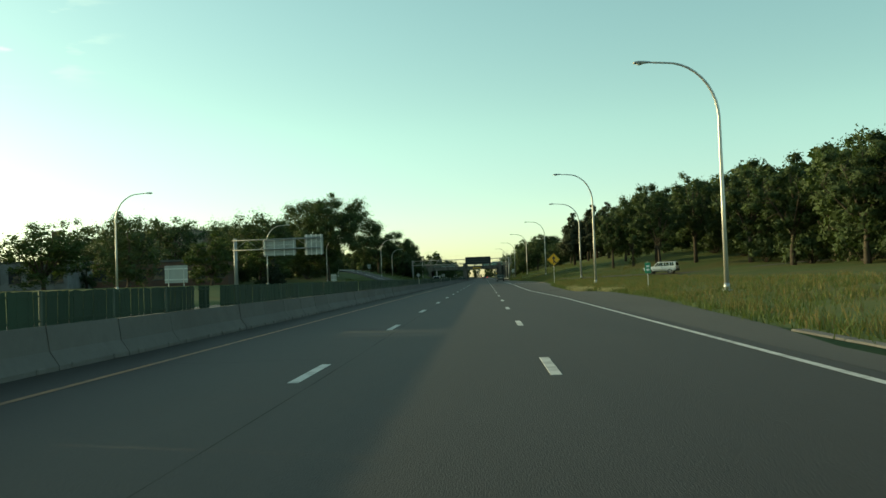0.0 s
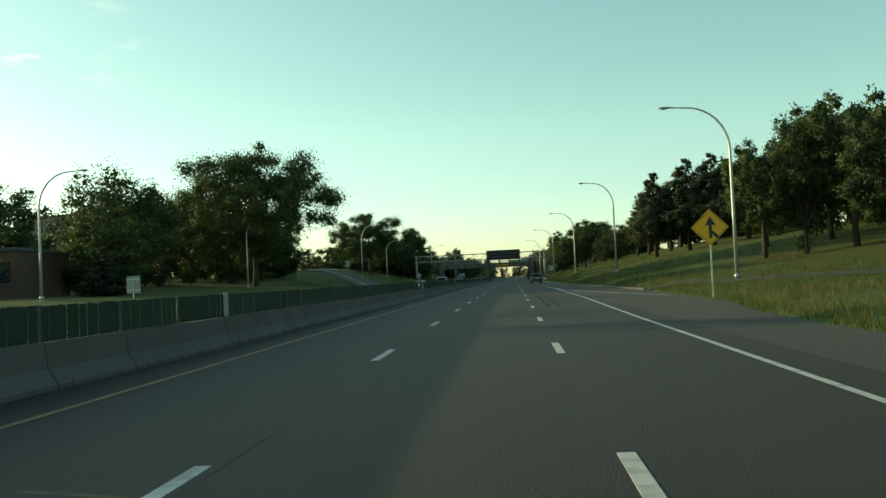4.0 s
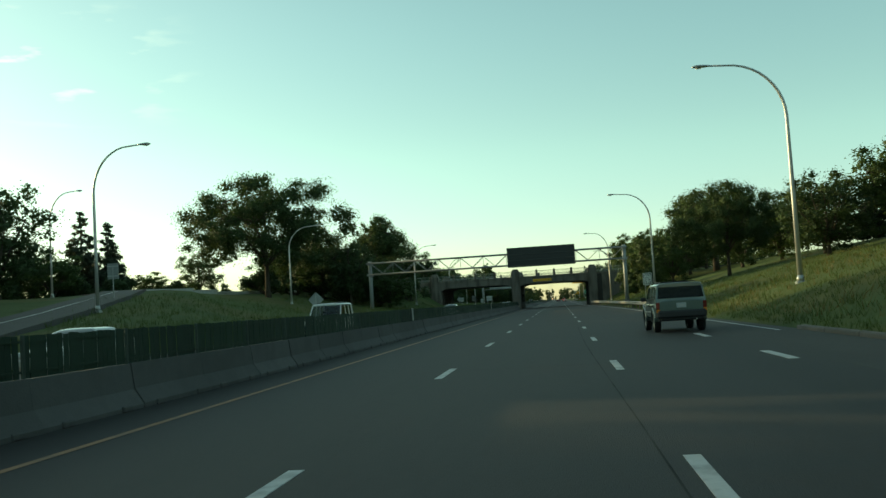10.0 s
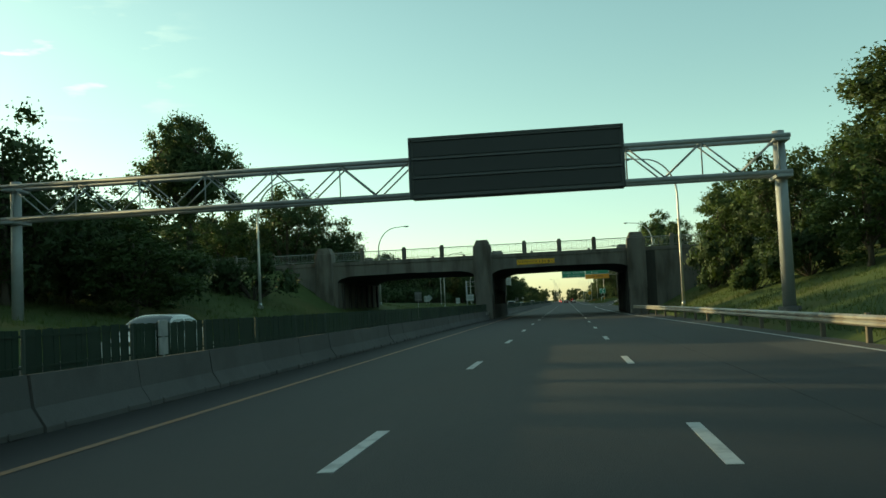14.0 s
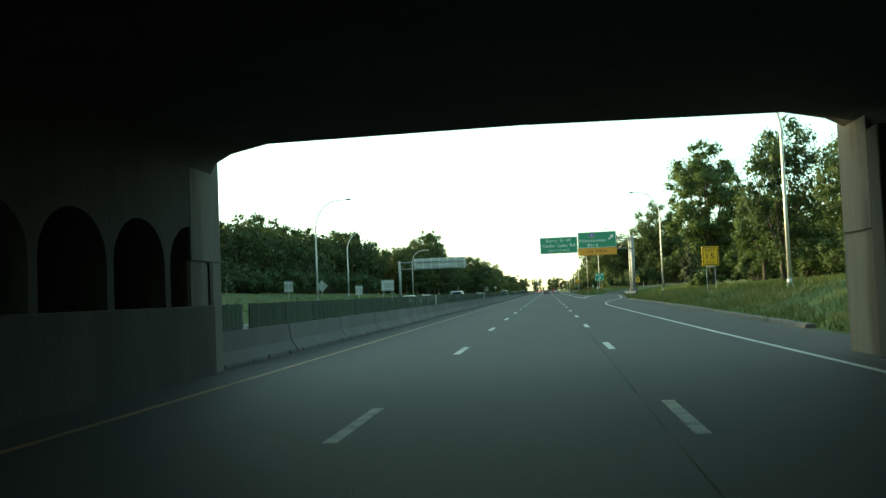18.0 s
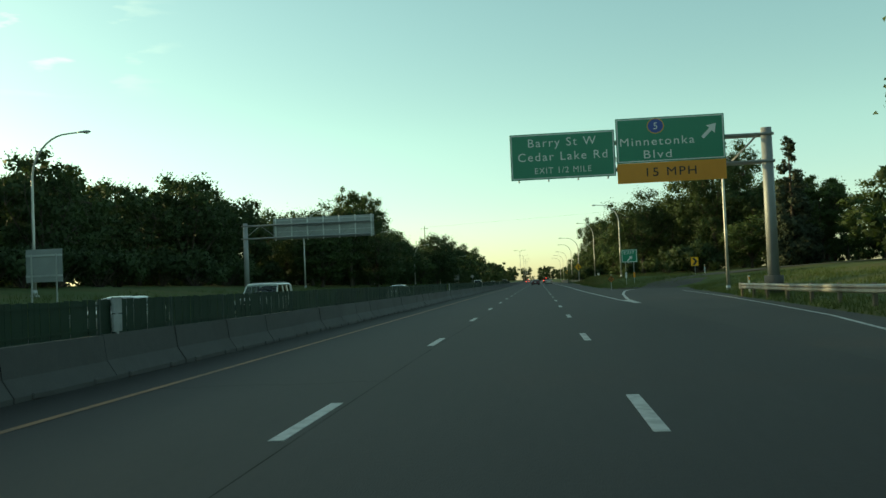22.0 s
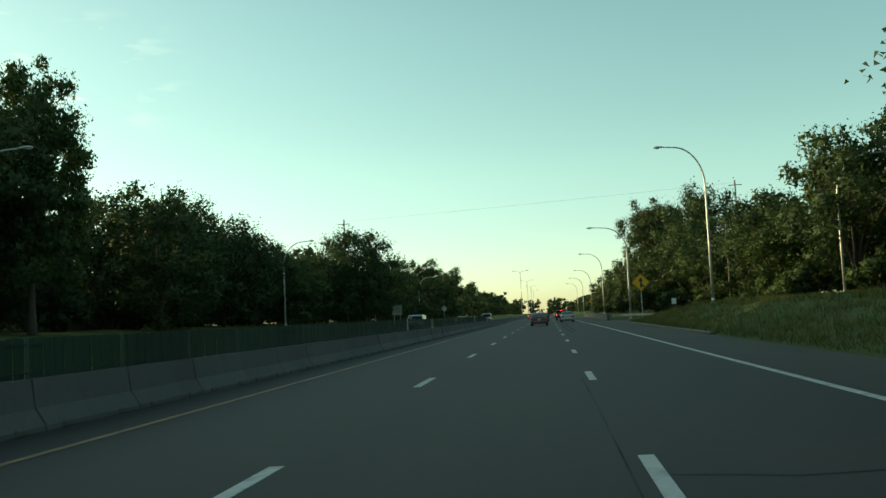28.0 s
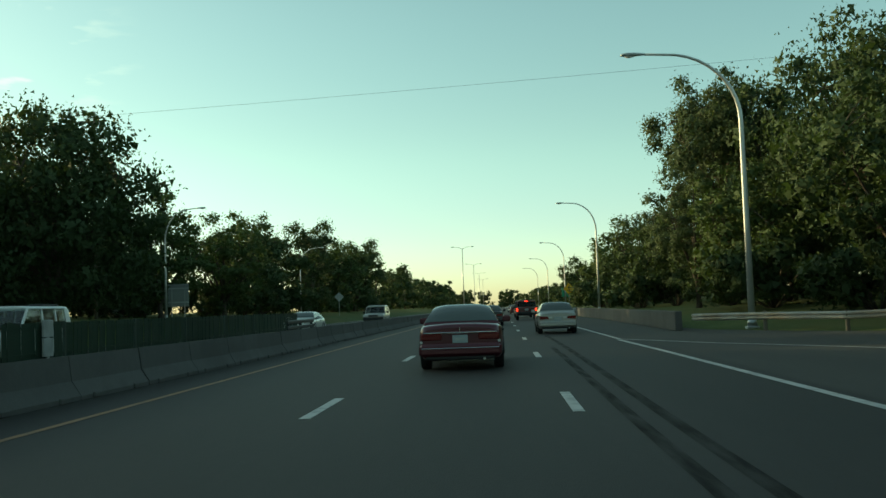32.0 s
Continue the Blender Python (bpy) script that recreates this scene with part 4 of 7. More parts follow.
b1 = board_part(-0.45, 4.95, 6.56, 8.96, GREEN_SIGN, guide)
letters("Barry St W", 0.62, b1, WHITE_SIGN, facing(2.25, 8.45), 3.5)
letters("Cedar Lake Rd", 0.62, b1, WHITE_SIGN, facing(2.25, 7.72), 4.6)
letters("EXIT 1/2 MILE", 0.44, b1, WHITE_SIGN, facing(2.25, 7.0), 2.9)
b2 = board_part(5.02, 10.5, 7.16, 9.48, GREEN_SIGN, guide)
letters("Minnetonka", 0.6, b2, WHITE_SIGN, facing(7.1, 8.22), 3.75)
letters("Blvd", 0.6, b2, WHITE_SIGN, facing(7.1, 7.55), 1.4)
part("shield_rim", arrow(Geo(), [(7.05 + 0.44 * math.cos(k * 0.5236), 9.02 + 0.40 * math.sin(k * 0.5236)) for k in range(12)]), YELLOW_SIGN, b2)
part("route_shield", arrow(Geo(), [(7.05 + 0.40 * math.cos(k * 0.5236), 9.02 + 0.36 * math.sin(k * 0.5236)) for k in range(12)]), BLUE_SIGN, b2, "round blue route shield").location.y = -0.006
letters("5", 0.5, b2, WHITE_SIGN, facing(7.05, 9.0, -0.05))
part("arrow", arrow(Geo(), [(9.72 + x, 8.62 + z) for x, z in up_right_arrow(0.95)]), WHITE_SIGN, b2)
b3 = part("speed_panel", Geo().box(5.02, 10.5, -0.02, 0.02, 6.12, 7.15, 0.008), AMBER_SIGN, guide, "amber advisory panel")
letters("15 MPH", 0.62, b3, BLACK, facing(7.75, 6.63), 2.5)

exit_sign = thing("exit_sign", pose(10.98, 559.4, 0), "green exit sign on two posts in the gore", "road sign")
post_pair(exit_sign, (-0.45, 0.45), 0.2, 4.2)
b = board_part(-0.87, 0.87, 2.87, 4.33, GREEN_SIGN, exit_sign)
for x, mt in ((-0.45, WHITE_SIGN), (0.45, AMBER_SIGN)):
    part("post_reflector", Geo().box(x - 0.09, x + 0.09, 0.035, 0.05, 1.15, 1.75, 0.006), mt, exit_sign)
letters("EXIT", 0.46, b, WHITE_SIGN, facing(0, 3.95), 1.15)
part("arrow", arrow(Geo(), [(0.02 + x, 3.3 + z) for x, z in up_right_arrow(0.72)]), WHITE_SIGN, b)

adv = thing("advisory_sign", pose(11.95, 436, ground(11.95, 436)), "amber exit speed sign on two posts", "road sign")
post_pair(adv, (-0.3, 0.3), -0.2, 2.9)
b = board_part(-0.58, 0.58, 1.72, 3.1, YELLOW_SIGN, adv, BLACK)
letters("EXIT", 0.3, b, BLACK, facing(0, 2.83), 0.68)
letters("15", 0.56, b, BLACK, facing(0, 2.38), 0.55)
letters("M.P.H.", 0.26, b, BLACK, facing(0, 1.95), 0.6)

spd = thing("speed_limit_sign", pose(10.2, 302.4, ground(10.2, 302.4)), "white speed limit sign on two posts", "road sign")
post_pair(spd, (-0.27, 0.27), -0.2, 2.9)
b = board_part(-0.48, 0.48, 1.72, 2.98, WHITE_SIGN, spd, BLACK)
letters("SPEED", 0.27, b, BLACK, facing(0, 2.73), 0.66)
letters("LIMIT", 0.27, b, BLACK, facing(0, 2.43), 0.58)
letters("55", 0.6, b, BLACK, facing(0, 2.03), 0.66)


def merge_sign(x, y, zc):
    zg = ground(x, y)
    t = thing("merge_sign", pose(x, y, zg), "yellow diamond merge warning sign", "road sign", "merge warning signs")
    s = 0.86
    c = zc - zg
    post_pair(t, (0,), -0.2, c + 0.3, w=0.07)
    b = part("board", Geo().prism([(0, c - s), (s, c), (0, c + s), (-s, c)], -0.015, 0.015), YELLOW_SIGN, t)
    k = 0.93
    rim = Geo()
    for i in range(4):
        a = [(0, -s), (s, 0), (0, s), (-s, 0)]
        p, q = a[i], a[(i + 1) % 4]
        rim.add([(p[0] * k, -0.02, c + p[1] * k), (q[0] * k, -0.02, c + q[1] * k), (q[0] * (k - .035), -0.02, c + q[1] * (k - .035)), (p[0] * (k - .035), -0.02, c + p[1] * (k - .035))], [(0, 1, 2, 3)])
    part("border", rim, BLACK, b)
    g = Geo()
    g.prism([(-0.06, c - 0.5), (0.08, c - 0.5), (0.08, c + 0.12), (0.26, c + 0.08), (0.01, c + 0.52), (-0.24, c + 0.08), (-0.06, c + 0.12)], -0.026, -0.018)
    g.prism([(0.08, c - 0.12), (0.08, c - 0.32), (0.3, c - 0.52), (0.38, c - 0.42)], -0.026, -0.018)
    part("symbol", g, BLACK, b)
    return t


merge_sign(10.17, 123.8, 3.3)
merge_sign(10.0, 669.4, 3.86)
merge_sign(11.5, 800, 3.6)

mile = thing("marker_sign", pose(11.58, 60.9, ground(11.58, 60.9)), "small green roadside marker with plain bars", "road sign")
post_pair(mile, (0,), -0.2, 1.7)
b = part("board", Geo().box(-0.19, 0.19, -0.012, 0.012, 0.95, 1.65, 0.005), GREEN_SIGN, mile)
part("bar", Geo().box(-0.1, 0.1, -0.018, -0.012, 1.35, 1.48).box(-0.1, 0.1, -0.018, -0.012, 1.12, 1.25), WHITE_SIGN, b)


def chevron(x, y, zc, turn):
    zg = ground(x, y)
    t = thing("chevron_sign", pose(x, y, zg, 0, 0, turn), "yellow chevron sign on a post", "road sign", "chevron signs on the exit bend")
    c = zc - zg
    post_pair(t, (0,), -0.2, c + 0.4)
    b = part("board", Geo().box(-0.42, 0.42, -0.012, 0.012, c - 0.52, c + 0.52, 0.006), YELLOW_SIGN, t)
    part("symbol", Geo().prism([(-0.3, c + 0.42), (0.0, c + 0.42), (0.32, c), (0.0, c - 0.42), (-0.3, c - 0.42), (0.02, c)], -0.02, -0.012), BLACK, b)
    return t


sized(22.9, 650, 3.6, 12.3, first, 3.6, 9.9)
chevron(19.3, 566.5, 2.75, -8)
chevron(31.3, 571, 3.5, -16)
panel_sign = thing("roadside_panel", pose(16.0, 691.6, ground(16.0, 691.6), 0, 0, -6), "small blank white panel on two dark posts", "sign")
for s in (-0.2, 0.2):
    part("post", Geo().box(s - 0.03, s + 0.03, 0.015, 0.06, -0.3, 2.0 - ground(16.0, 691.6), 0.005), DARK_STEEL, panel_sign)
part("board", Geo().box(-0.27, 0.27, -0.012, 0.012, 1.72 - ground(16.0, 691.6), 2.38 - ground(16.0, 691.6), 0.006), WHITE_SIGN, panel_sign)
marker = thing("object_marker", pose(8.06, 549.4, 0.12), "black diamond marker with yellow reflectors", "road sign")
post_pair(marker, (0,), -0.1, 1.5)
b = part("board", Geo().prism([(0, 0.62), (0.36, 0.98), (0, 1.34), (-0.36, 0.98)], -0.012, 0.012), BLACK, marker)
for i in range(3):
    for j in range(3):
        u, w = (i - 1) * 0.17, (j - 1) * 0.17
        part("reflector", Geo().tube([((u - w) * 0.7071, -0.012, 0.98 + (u + w) * 0.7071), ((u - w) * 0.7071, -0.024, 0.98 + (u + w) * 0.7071)], 0.052, 8), AMBER_SIGN, b)
for x, y in ((12.6, 508.5), (20.6, 567.5), (29.8, 571.5)):
    t = thing("delineator", pose(x, y, ground(x, y)), "short white delineator post in the grass", "marker post", "white delineator posts")
    part("post", Geo().box(-0.05, 0.05, -0.02, 0.02, -0.1, 1.05, 0.01), WHITE_SIGN, t)
    part("reflector", Geo().box(-0.04, 0.04, -0.028, -0.02, 0.8, 0.98), AMBER_SIGN, t)


def sign_back(x, y, zc, w, h, posts, diamond=False, label="plain back of a road sign facing the other way"):
    zg = ground(x, y)
    t = thing("road_sign", pose(x, y, zg), label, "road sign", "signs seen from behind")
    c = zc - zg
    for px in posts:
        part("post", Geo().box(px - 0.03, px + 0.03, -0.06, 0.0, -0.2, c + h * 0.35, 0.005), STEEL, t)
    if diamond:
        b = part("board", Geo().prism([(0, c - h / 2), (w / 2, c), (0, c + h / 2), (-w / 2, c)], 0.0, 0.02), SIGN_BACK, t)
    else:
        b = part("board", Geo().box(-w / 2, w / 2, 0.0, 0.02, c - h / 2, c + h / 2, 0.005), SIGN_BACK, t)
        part("stiffener", Geo().box(-w / 2, w / 2, -0.03, 0, c + h * 0.28, c + h * 0.34).box(-w / 2, w / 2, -0.03, 0, c - h * 0.34, c - h * 0.28), ALU, b)
    return t


sign_back(-36.8, 472.5, 3.63, 1.7, 1.7, (0,), True)
sign_back(-27.2, 465.1, 2.88, 0.95, 1.2, (0,))
sign_back(-31.4, 496.6, 3.27, 1.7, 1.7, (0,), True)
sign_back(-22.8, 480.8, 2.3, 0.9, 1.2, (0,))
sign_back(-21.6, 494.5, 2.95, 1.75, 1.5, (-0.6, 0.6))
sign_back(-23.0, 70, 2.4, 1.8, 1.35, (-0.6, 0.6))
sign_back(-19.1, 275, 2.55, 1.3, 1.3, (0,), True)
sign_back(-33, 268, 5.6, 0.9, 1.2, (0,))
sign_back(-23.5, 727, 3.0, 1.6, 1.7, (-0.5, 0.5))
sign_back(-24, 800, 3.6, 1.5, 1.5, (0,), True)
sign_back(-17.0, 392, 2.6, 0.8, 1.1, (0,))
sign_back(-24, 395, 2.7, 1.2, 1.2, (0,), True)
sign_back(-21, 132, 2.0, 0.8, 1.0, (0,))


def back_gantry(name, x_post, y, z_arm, boards, label):
    t = thing(name, pose(0, y, 0), label, "road sign")
    zg = ground(x_post, y)
    x_end = max(b[1] for b in boards)
    part("column", Geo().tube([(x_post, -0.5, zg - 0.2), (x_post, -0.5, z_arm + 0.9)], [0.26, 0.22], 12), GANTRY_STEEL, t)
    for z in (z_arm + 0.62, z_arm - 0.62):
        for yy in (-0.8, -0.25):
            part("chord", Geo().tube([(x_post - 0.3, yy, z), (x_end - 0.3, yy, z)], 0.07, 8), GANTRY_STEEL, t)
    n = int((x_end - x_post) / 1.4)
    for i in range(n):
        a, c = x_post + (x_end - x_post) * i / n, x_post + (x_end - x_post) * (i + 1) / n
        part("brace", Geo().tube([(a, -0.8, z_arm + (0.6 if i % 2 else -0.6)), (c, -0.8, z_arm - (0.6 if i % 2 else -0.6))], 0.028, 6), GANTRY_STEEL, t)
    for x0, x1, z0, z1 in boards:
        b = part("board", Geo().box(x0, x1, 0.0, 0.04, z0, z1, 0.01), SIGN_BACK, t, "bare ribbed back of an overhead board")
        k = max(3, int((x1 - x0) / 1.6))
        for i in range(k + 1):
            x = x0 + 0.25 + (x1 - x0 - 0.5) * i / k
            part("stiffener", Geo().box(x - 0.05, x + 0.05, -0.16, 0.0, z0 - 0.08, z1 + 0.05, 0.005), ALU, b)
        for i in range(4):
            z = z0 + 0.2 + (z1 - z0 - 0.4) * i / 3
            part("rib", Geo().box(x0 + 0.02, x1 - 0.02, -0.03, 0.0, z - 0.02, z + 0.02), ALU, b)
    return t


back_gantry("overhead_sign", -27.4, 542.0, 7.1, [(-24.75, -14.8, 6.29, 8.36)], "cantilever overhead sign seen from its ribbed back")
back_gantry("overhead_sign", -30.5, 115.0, 6.4, [(-27.1, -22.9, 4.97, 7.1), (-21.75, -19.4, 4.93, 7.46)], "cantilever gantry with two boards seen from behind")

# ---------------------------------------------------------------- slip roads


def slip_road(name, pts, w, label):
    """A side road laid on the bank through points (x, y)."""
    g, v = Geo(), []
    fine = []
    for i in range(len(pts) - 1):
        for k in range(6):
            fine.append((pts[i][0] + (pts[i + 1][0] - pts[i][0]) * k / 6, pts[i][1] + (pts[i + 1][1] - pts[i][1]) * k / 6))
    fine.append(pts[-1])
    for i, (x, y) in enumerate(fine):
        a, b = fine[max(0, i - 2)], fine[min(len(fine) - 1, i + 2)]
        n = Vector((b[1] - a[1], a[0] - b[0], 0)).normalized() * w / 2
        for k in range(-4, 5):
            px, py = x + n.x * k / 4, y + n.y * k / 4
            level = ground(px, py)
            v.append((px, py, 0.008 if level <= 0 else level + 0.07))
    g.add(v, [(9 * i + j, 9 * i + j + 1, 9 * i + 10 + j, 9 * i + 9 + j) for i in range(len(fine) - 1) for j in range(8)], True)
    return solid(name, g, SHOULDER, label, kind="structure")


slip_road("exit_road", [(10.4, 532), (11.4, 541), (13.4, 549.5), (17.5, 556.5), (25, 561), (36, 563.5), (60, 565)], 6.0, "asphalt exit road bending away through the grass")
slip_road("entry_road", [(60, 664), (46, 668), (32, 673), (22, 678), (15, 683)], 6.0, "asphalt entry road joining the highway")
slip_road("curved_road", [(75, 118), (50, 125), (34, 130), (23, 134), (15.5, 140), (11.5, 148)], 4.6, "narrow entry road curving down behind the grass")

# ---------------------------------------------------------------- median barrier and glare fence
seg_mesh = Geo().prism([(-0.30, 0), (0.30, 0), (0.30, 0.08), (0.135, 0.33), (0.08, 0.76), (-0.08, 0.76), (-0.135, 0.33), (-0.30, 0.08)], 0.02, 3.03).mesh("barrier_segment", CONCRETE)
foot_mesh = Geo().box(0.24, 0.335, 0.45, 0.75, 0, 0.10, 0.02).box(0.24, 0.335, 2.25, 2.55, 0, 0.10, 0.02).mesh("barrier_foot", CONCRETE)
BX = -6.68
barrier = thing("median_barrier", pose(0, 0, 0), "grey precast concrete median barrier in jointed lengths", "barrier", kind="structure")
fence = thing("glare_fence", pose(0, 0, 0), "green glare fence standing on the median barrier", "fence", kind="structure")
rng = random.Random(11)
panel_meshes = []
for k in range(5):
    g = Geo()
    for i in range(20):
        x = rng.uniform(-0.012, 0.012)
        top = 0.60 + rng.uniform(-0.012, 0.012)
        g.box(x - 0.006, x + 0.006, 0.03 + i * 0.1475, 0.03 + i * 0.1475 + 0.136, 0.01, top)
    g.box(-0.02, 0.02, 0.02, 3.0, 0.50, 0.53).box(-0.02, 0.02, 0.02, 3.0, 0.08, 0.11)
    panel_meshes.append(g.mesh("fence_panel", GREEN_PANEL))
post_m = Geo().box(-0.025, 0.025, -0.025, 0.025, 0.0, 0.61, 0.006).mesh("fence_post", POST_GREEN)
plate_m = Geo().box(-0.02, 0.02, 0.0, 0.32, 0.36, 0.64, 0.006).box(-0.02, 0.02, 0.0, 0.32, 0.04, 0.34, 0.006).box(-0.012, 0.012, 0.12, 0.2, 0.0, 0.6).mesh("marker_panel", WORN_WHITE)
FENCE_GAPS = [(691, 1500), (366, 388.5)]
# narrow openings left between the panels of these lengths
SLITS = {147: ((0.0, 2.6),), 27: ((0.0, 2.15), (2.5, 3.05)), 28: ((0.0, 0.35), (1.4, 3.05)), 37: ((0.0, 2.3), (2.9, 3.05)), 70: ((0.0, 1.2), (2.3, 3.05)), 193: ((0.0, 1.0), (2.4, 3.05)), 229: ((0.0, 1.0), (2.4, 3.05))}
y = -61.0
i = 0
while y < 800:
    in_bridge = 364.5 < y < 385.5
    if not in_bridge:
        o = part("barrier_segment", seg_mesh, CONCRETE, barrier)
        o.matrix_basis = pose(BX + rng.uniform(-0.012, 0.012), y, rng.uniform(-0.012, 0.004), 0, 0, rng.uniform(-0.15, 0.15))
        if y < 700:
            o = part("barrier_foot", foot_mesh, CONCRETE, barrier)
            o.location = (BX, y, 0)
        if not any(a <= y + 1.5 <= b for a, b in FENCE_GAPS):
            m = pose(BX, y, 0.75, 0, rng.uniform(-1.2, 1.2), rng.uniform(-0.2, 0.2))
            for y0, y1 in SLITS.get(i, ((0.0, 3.05),)):
                o = part("fence_panel", panel_meshes[i % 5], GREEN_PANEL, fence)
                o.matrix_basis = m @ pose(0, y0, 0) @ Matrix.Diagonal((1, (y1 - y0) / 3.05, 1, 1))
            o = part("fence_post", post_m, POST_GREEN, fence)
            o.location = (BX, y + 0.01, 0.75)
        elif y < 690:
            for k in (0.0, 1.0, 2.0):
                o = part("fence_post", post_m, POST_GREEN, fence)
                o.location = (BX, y + k, 0.75)
    i += 1
    y += 3.05
for my in (104, 156.5, 198.7, 247, 300, 426.5, 470.3, 530.2, 575, 628, 673.4):
    o = part("marker_panel", plate_m, WORN_WHITE, fence, "white reflective marker plate")
    o.location = (BX + 0.06, my - 0.2, 0.75)
far_barrier = solid("far_barrier", Geo().prism([(BX - 0.3, 0), (BX + 0.3, 0), (BX + 0.13, 0.33), (BX + 0.08, 0.76), (BX - 0.08, 0.76), (BX - 0.13, 0.33)], y, ROAD_END), CONCRETE, "distant run of concrete median barrier", kind="structure")
end_cap = thing("barrier_end", pose(BX, 364.0, 0), "guard plate where the barrier meets the bridge pier", "barrier")
part("plate", Geo().box(-0.1, 0.12, 0, 3.2, 0.38, 0.7, 0.03), WEATHERED_STEEL, end_cap)
part("plate", Geo().box(-0.1, 0.12, 0, 3.2, 0.05, 0.3, 0.03), WEATHERED_STEEL, end_cap)
gap_rail = thing("median_rail", pose(BX, 690.5, 0), "short dark steel rail at the end of the glare fence", "guardrail")
for z in (0.78, 0.98):
    part("beam", Geo().box(-0.06, 0.06, 0, 4.5, z, z + 0.12, 0.02), DARK_STEEL, gap_rail)
for k in (0.2, 2.2, 4.2):
    part("post", Geo().box(-0.05, 0.05, k, k + 0.1, 0.7, 1.1, 0.01), DARK_STEEL, gap_rail)


def guardrail(pts, label="weathered steel guardrail on short posts"):
    """A W-beam through points (x, y), with posts set behind it."""
    t = thing("guardrail", pose(0, 0, 0), label, "guardrail", "roadside guardrails")
    prof = [(0.0, 0.42), (-0.07, 0.47), (-0.07, 0.52), (0.0, 0.57), (-0.07, 0.62), (-0.07, 0.67), (0.0, 0.72)]
    dense = []
    for a, b in zip(pts, pts[1:]):
        n = max(1, round(math.hypot(b[0] - a[0], b[1] - a[1]) / 3.8))
        dense += [(a[0] + (b[0] - a[0]) * k / n, a[1] + (b[1] - a[1]) * k / n) for k in range(n)]
    dense.append(pts[-1])
    for a, b in zip(dense, dense[1:]):
        za, zb = max(0, ground(*a)), max(0, ground(*b))
        g, v, n = Geo(), [], len(prof)
        for (x, y), z in ((a, za), (b, zb)):
            v += [(x + dx, y, z + h) for dx, h in prof] + [(x + dx + 0.012, y, z + h) for dx, h in prof]
        f = []
        for j in range(n - 1):
            f += [(j, j + 1, 2 * n + j + 1, 2 * n + j), (n + j + 1, n + j, 3 * n + j, 3 * n + j + 1)]
        f += [(0, 2 * n, 3 * n, n), (n - 1, 2 * n - 1, 4 * n - 1, 3 * n - 1)]
        g.add(v, f)
        part("beam", g, WEATHERED_STEEL, t)
        part("post", Geo().box(a[0] + 0.03, a[0] + 0.16, a[1] - 0.08, a[1] + 0.08, za - 0.3, za + 0.76, 0.012), WOOD, t)
    e = dense[0]
    part("end_shoe", Geo().box(e[0] - 0.09, e[0] + 0.05, e[1] - 0.5, e[1], max(0, ground(*e)) + 0.4, max(0, ground(*e)) + 0.74, 0.03), WEATHERED_STEEL, t)
    return t


guardrail([(8.0, 279), (8.0, 285), (7.9, 305), (7.6, 325), (7.2, 345), (6.6, 358), (6.2, 366.5)])
guardrail([(11.7, 506.6), (11.45, 500), (11.2, 492), (10.9, 481)])
guardrail([(30, 684), (22, 688.5), (16.6, 691), (13.5, 693.5), (9.2, 699.4)])
parapet = thing("parapet", pose(0, 0, 0), "low concrete parapet beside the shoulder", "barrier", kind="structure")
y = 699.6
while y < 790:
    o = part("parapet_block", Geo().box(-0.16, 0.16, 0, 3.96, 0, 0.86, 0.03), CONCRETE, parapet)
    o.matrix_basis = pose(9.2 if y > 730 else 8.6 + (y - 699) * 0.02, y, 0)
    y += 4.0

# ---------------------------------------------------------------- vehicles


def wheel(t, x, y, r=0.32, w=0.2, steel=HUB):
    """A tyre with its rim and five spokes, standing in the plane x."""
    s = 1 if x > 0 else -1
    g = Geo()
    prof = [(-w / 2 + 0.02, r * 0.66), (-w / 2, r * 0.72), (-w / 2, r * 0.92), (-w / 2 + 0.03, r), (w / 2 - 0.03, r), (w / 2, r * 0.92), (w / 2, r * 0.72), (w / 2 - 0.02, r * 0.66)]
    n = 20
    rings = [[(x + u, y + q * math.cos(2 * math.pi * k / n), r + q * math.sin(2 * math.pi * k / n)) for u, q in prof] for k in range(n)]
    rings.append(rings[0])
    g.loft(rings, True, False)
    ty = part("tyre", g, RUBBER, t)
    rim = Geo()
    n = 16
    rim.loft([[(x + s * (w / 2 - d), y + q * math.cos(2 * math.pi * k / n), r + q * math.sin(2 * math.pi * k / n)) for k in range(n)] for d, q in ((0.02, r * 0.67), (0.035, r * 0.6), (0.085, r * 0.56))], True, False)
    for k in range(5):
        a = 2 * math.pi * k / 5
        c, sn = math.cos(a), math.sin(a)
        p = [(0.06 * r, -0.13 * r), (0.62 * r, -0.09 * r), (0.62 * r, 0.09 * r), (0.06 * r, 0.13 * r)]
        q = [(y + u * c - v * sn, r + u * sn + v * c) for u, v in p]
        xa, xb = x + s * (w / 2 - 0.03), x + s * (w / 2 - 0.07)
        rim.add([(xa, a1, b1) for a1, b1 in q] + [(xb, a1, b1) for a1, b1 in q], [(0, 1, 2, 3), (7, 6, 5, 4), (0, 4, 5, 1), (1, 5, 6, 2), (2, 6, 7, 3), (3, 7, 4, 0)])
    disc = [(x + s * (w / 2 - 0.075), y + r * 0.56 * math.cos(2 * math.pi * k / n), r + r * 0.56 * math.sin(2 * math.pi * k / n)) for k in range(n)]
    rim_ob = part("rim", rim, steel, t)
    part("brake_disc", Geo().add(disc + [(p[0] - s * 0.02, p[1], p[2]) for p in disc], [tuple(range(n)), tuple(range(2 * n - 1, n - 1, -1))] + [(k, n + k, n + (k + 1) % n, (k + 1) % n) for k in range(n)]), DARK_STEEL, rim_ob)


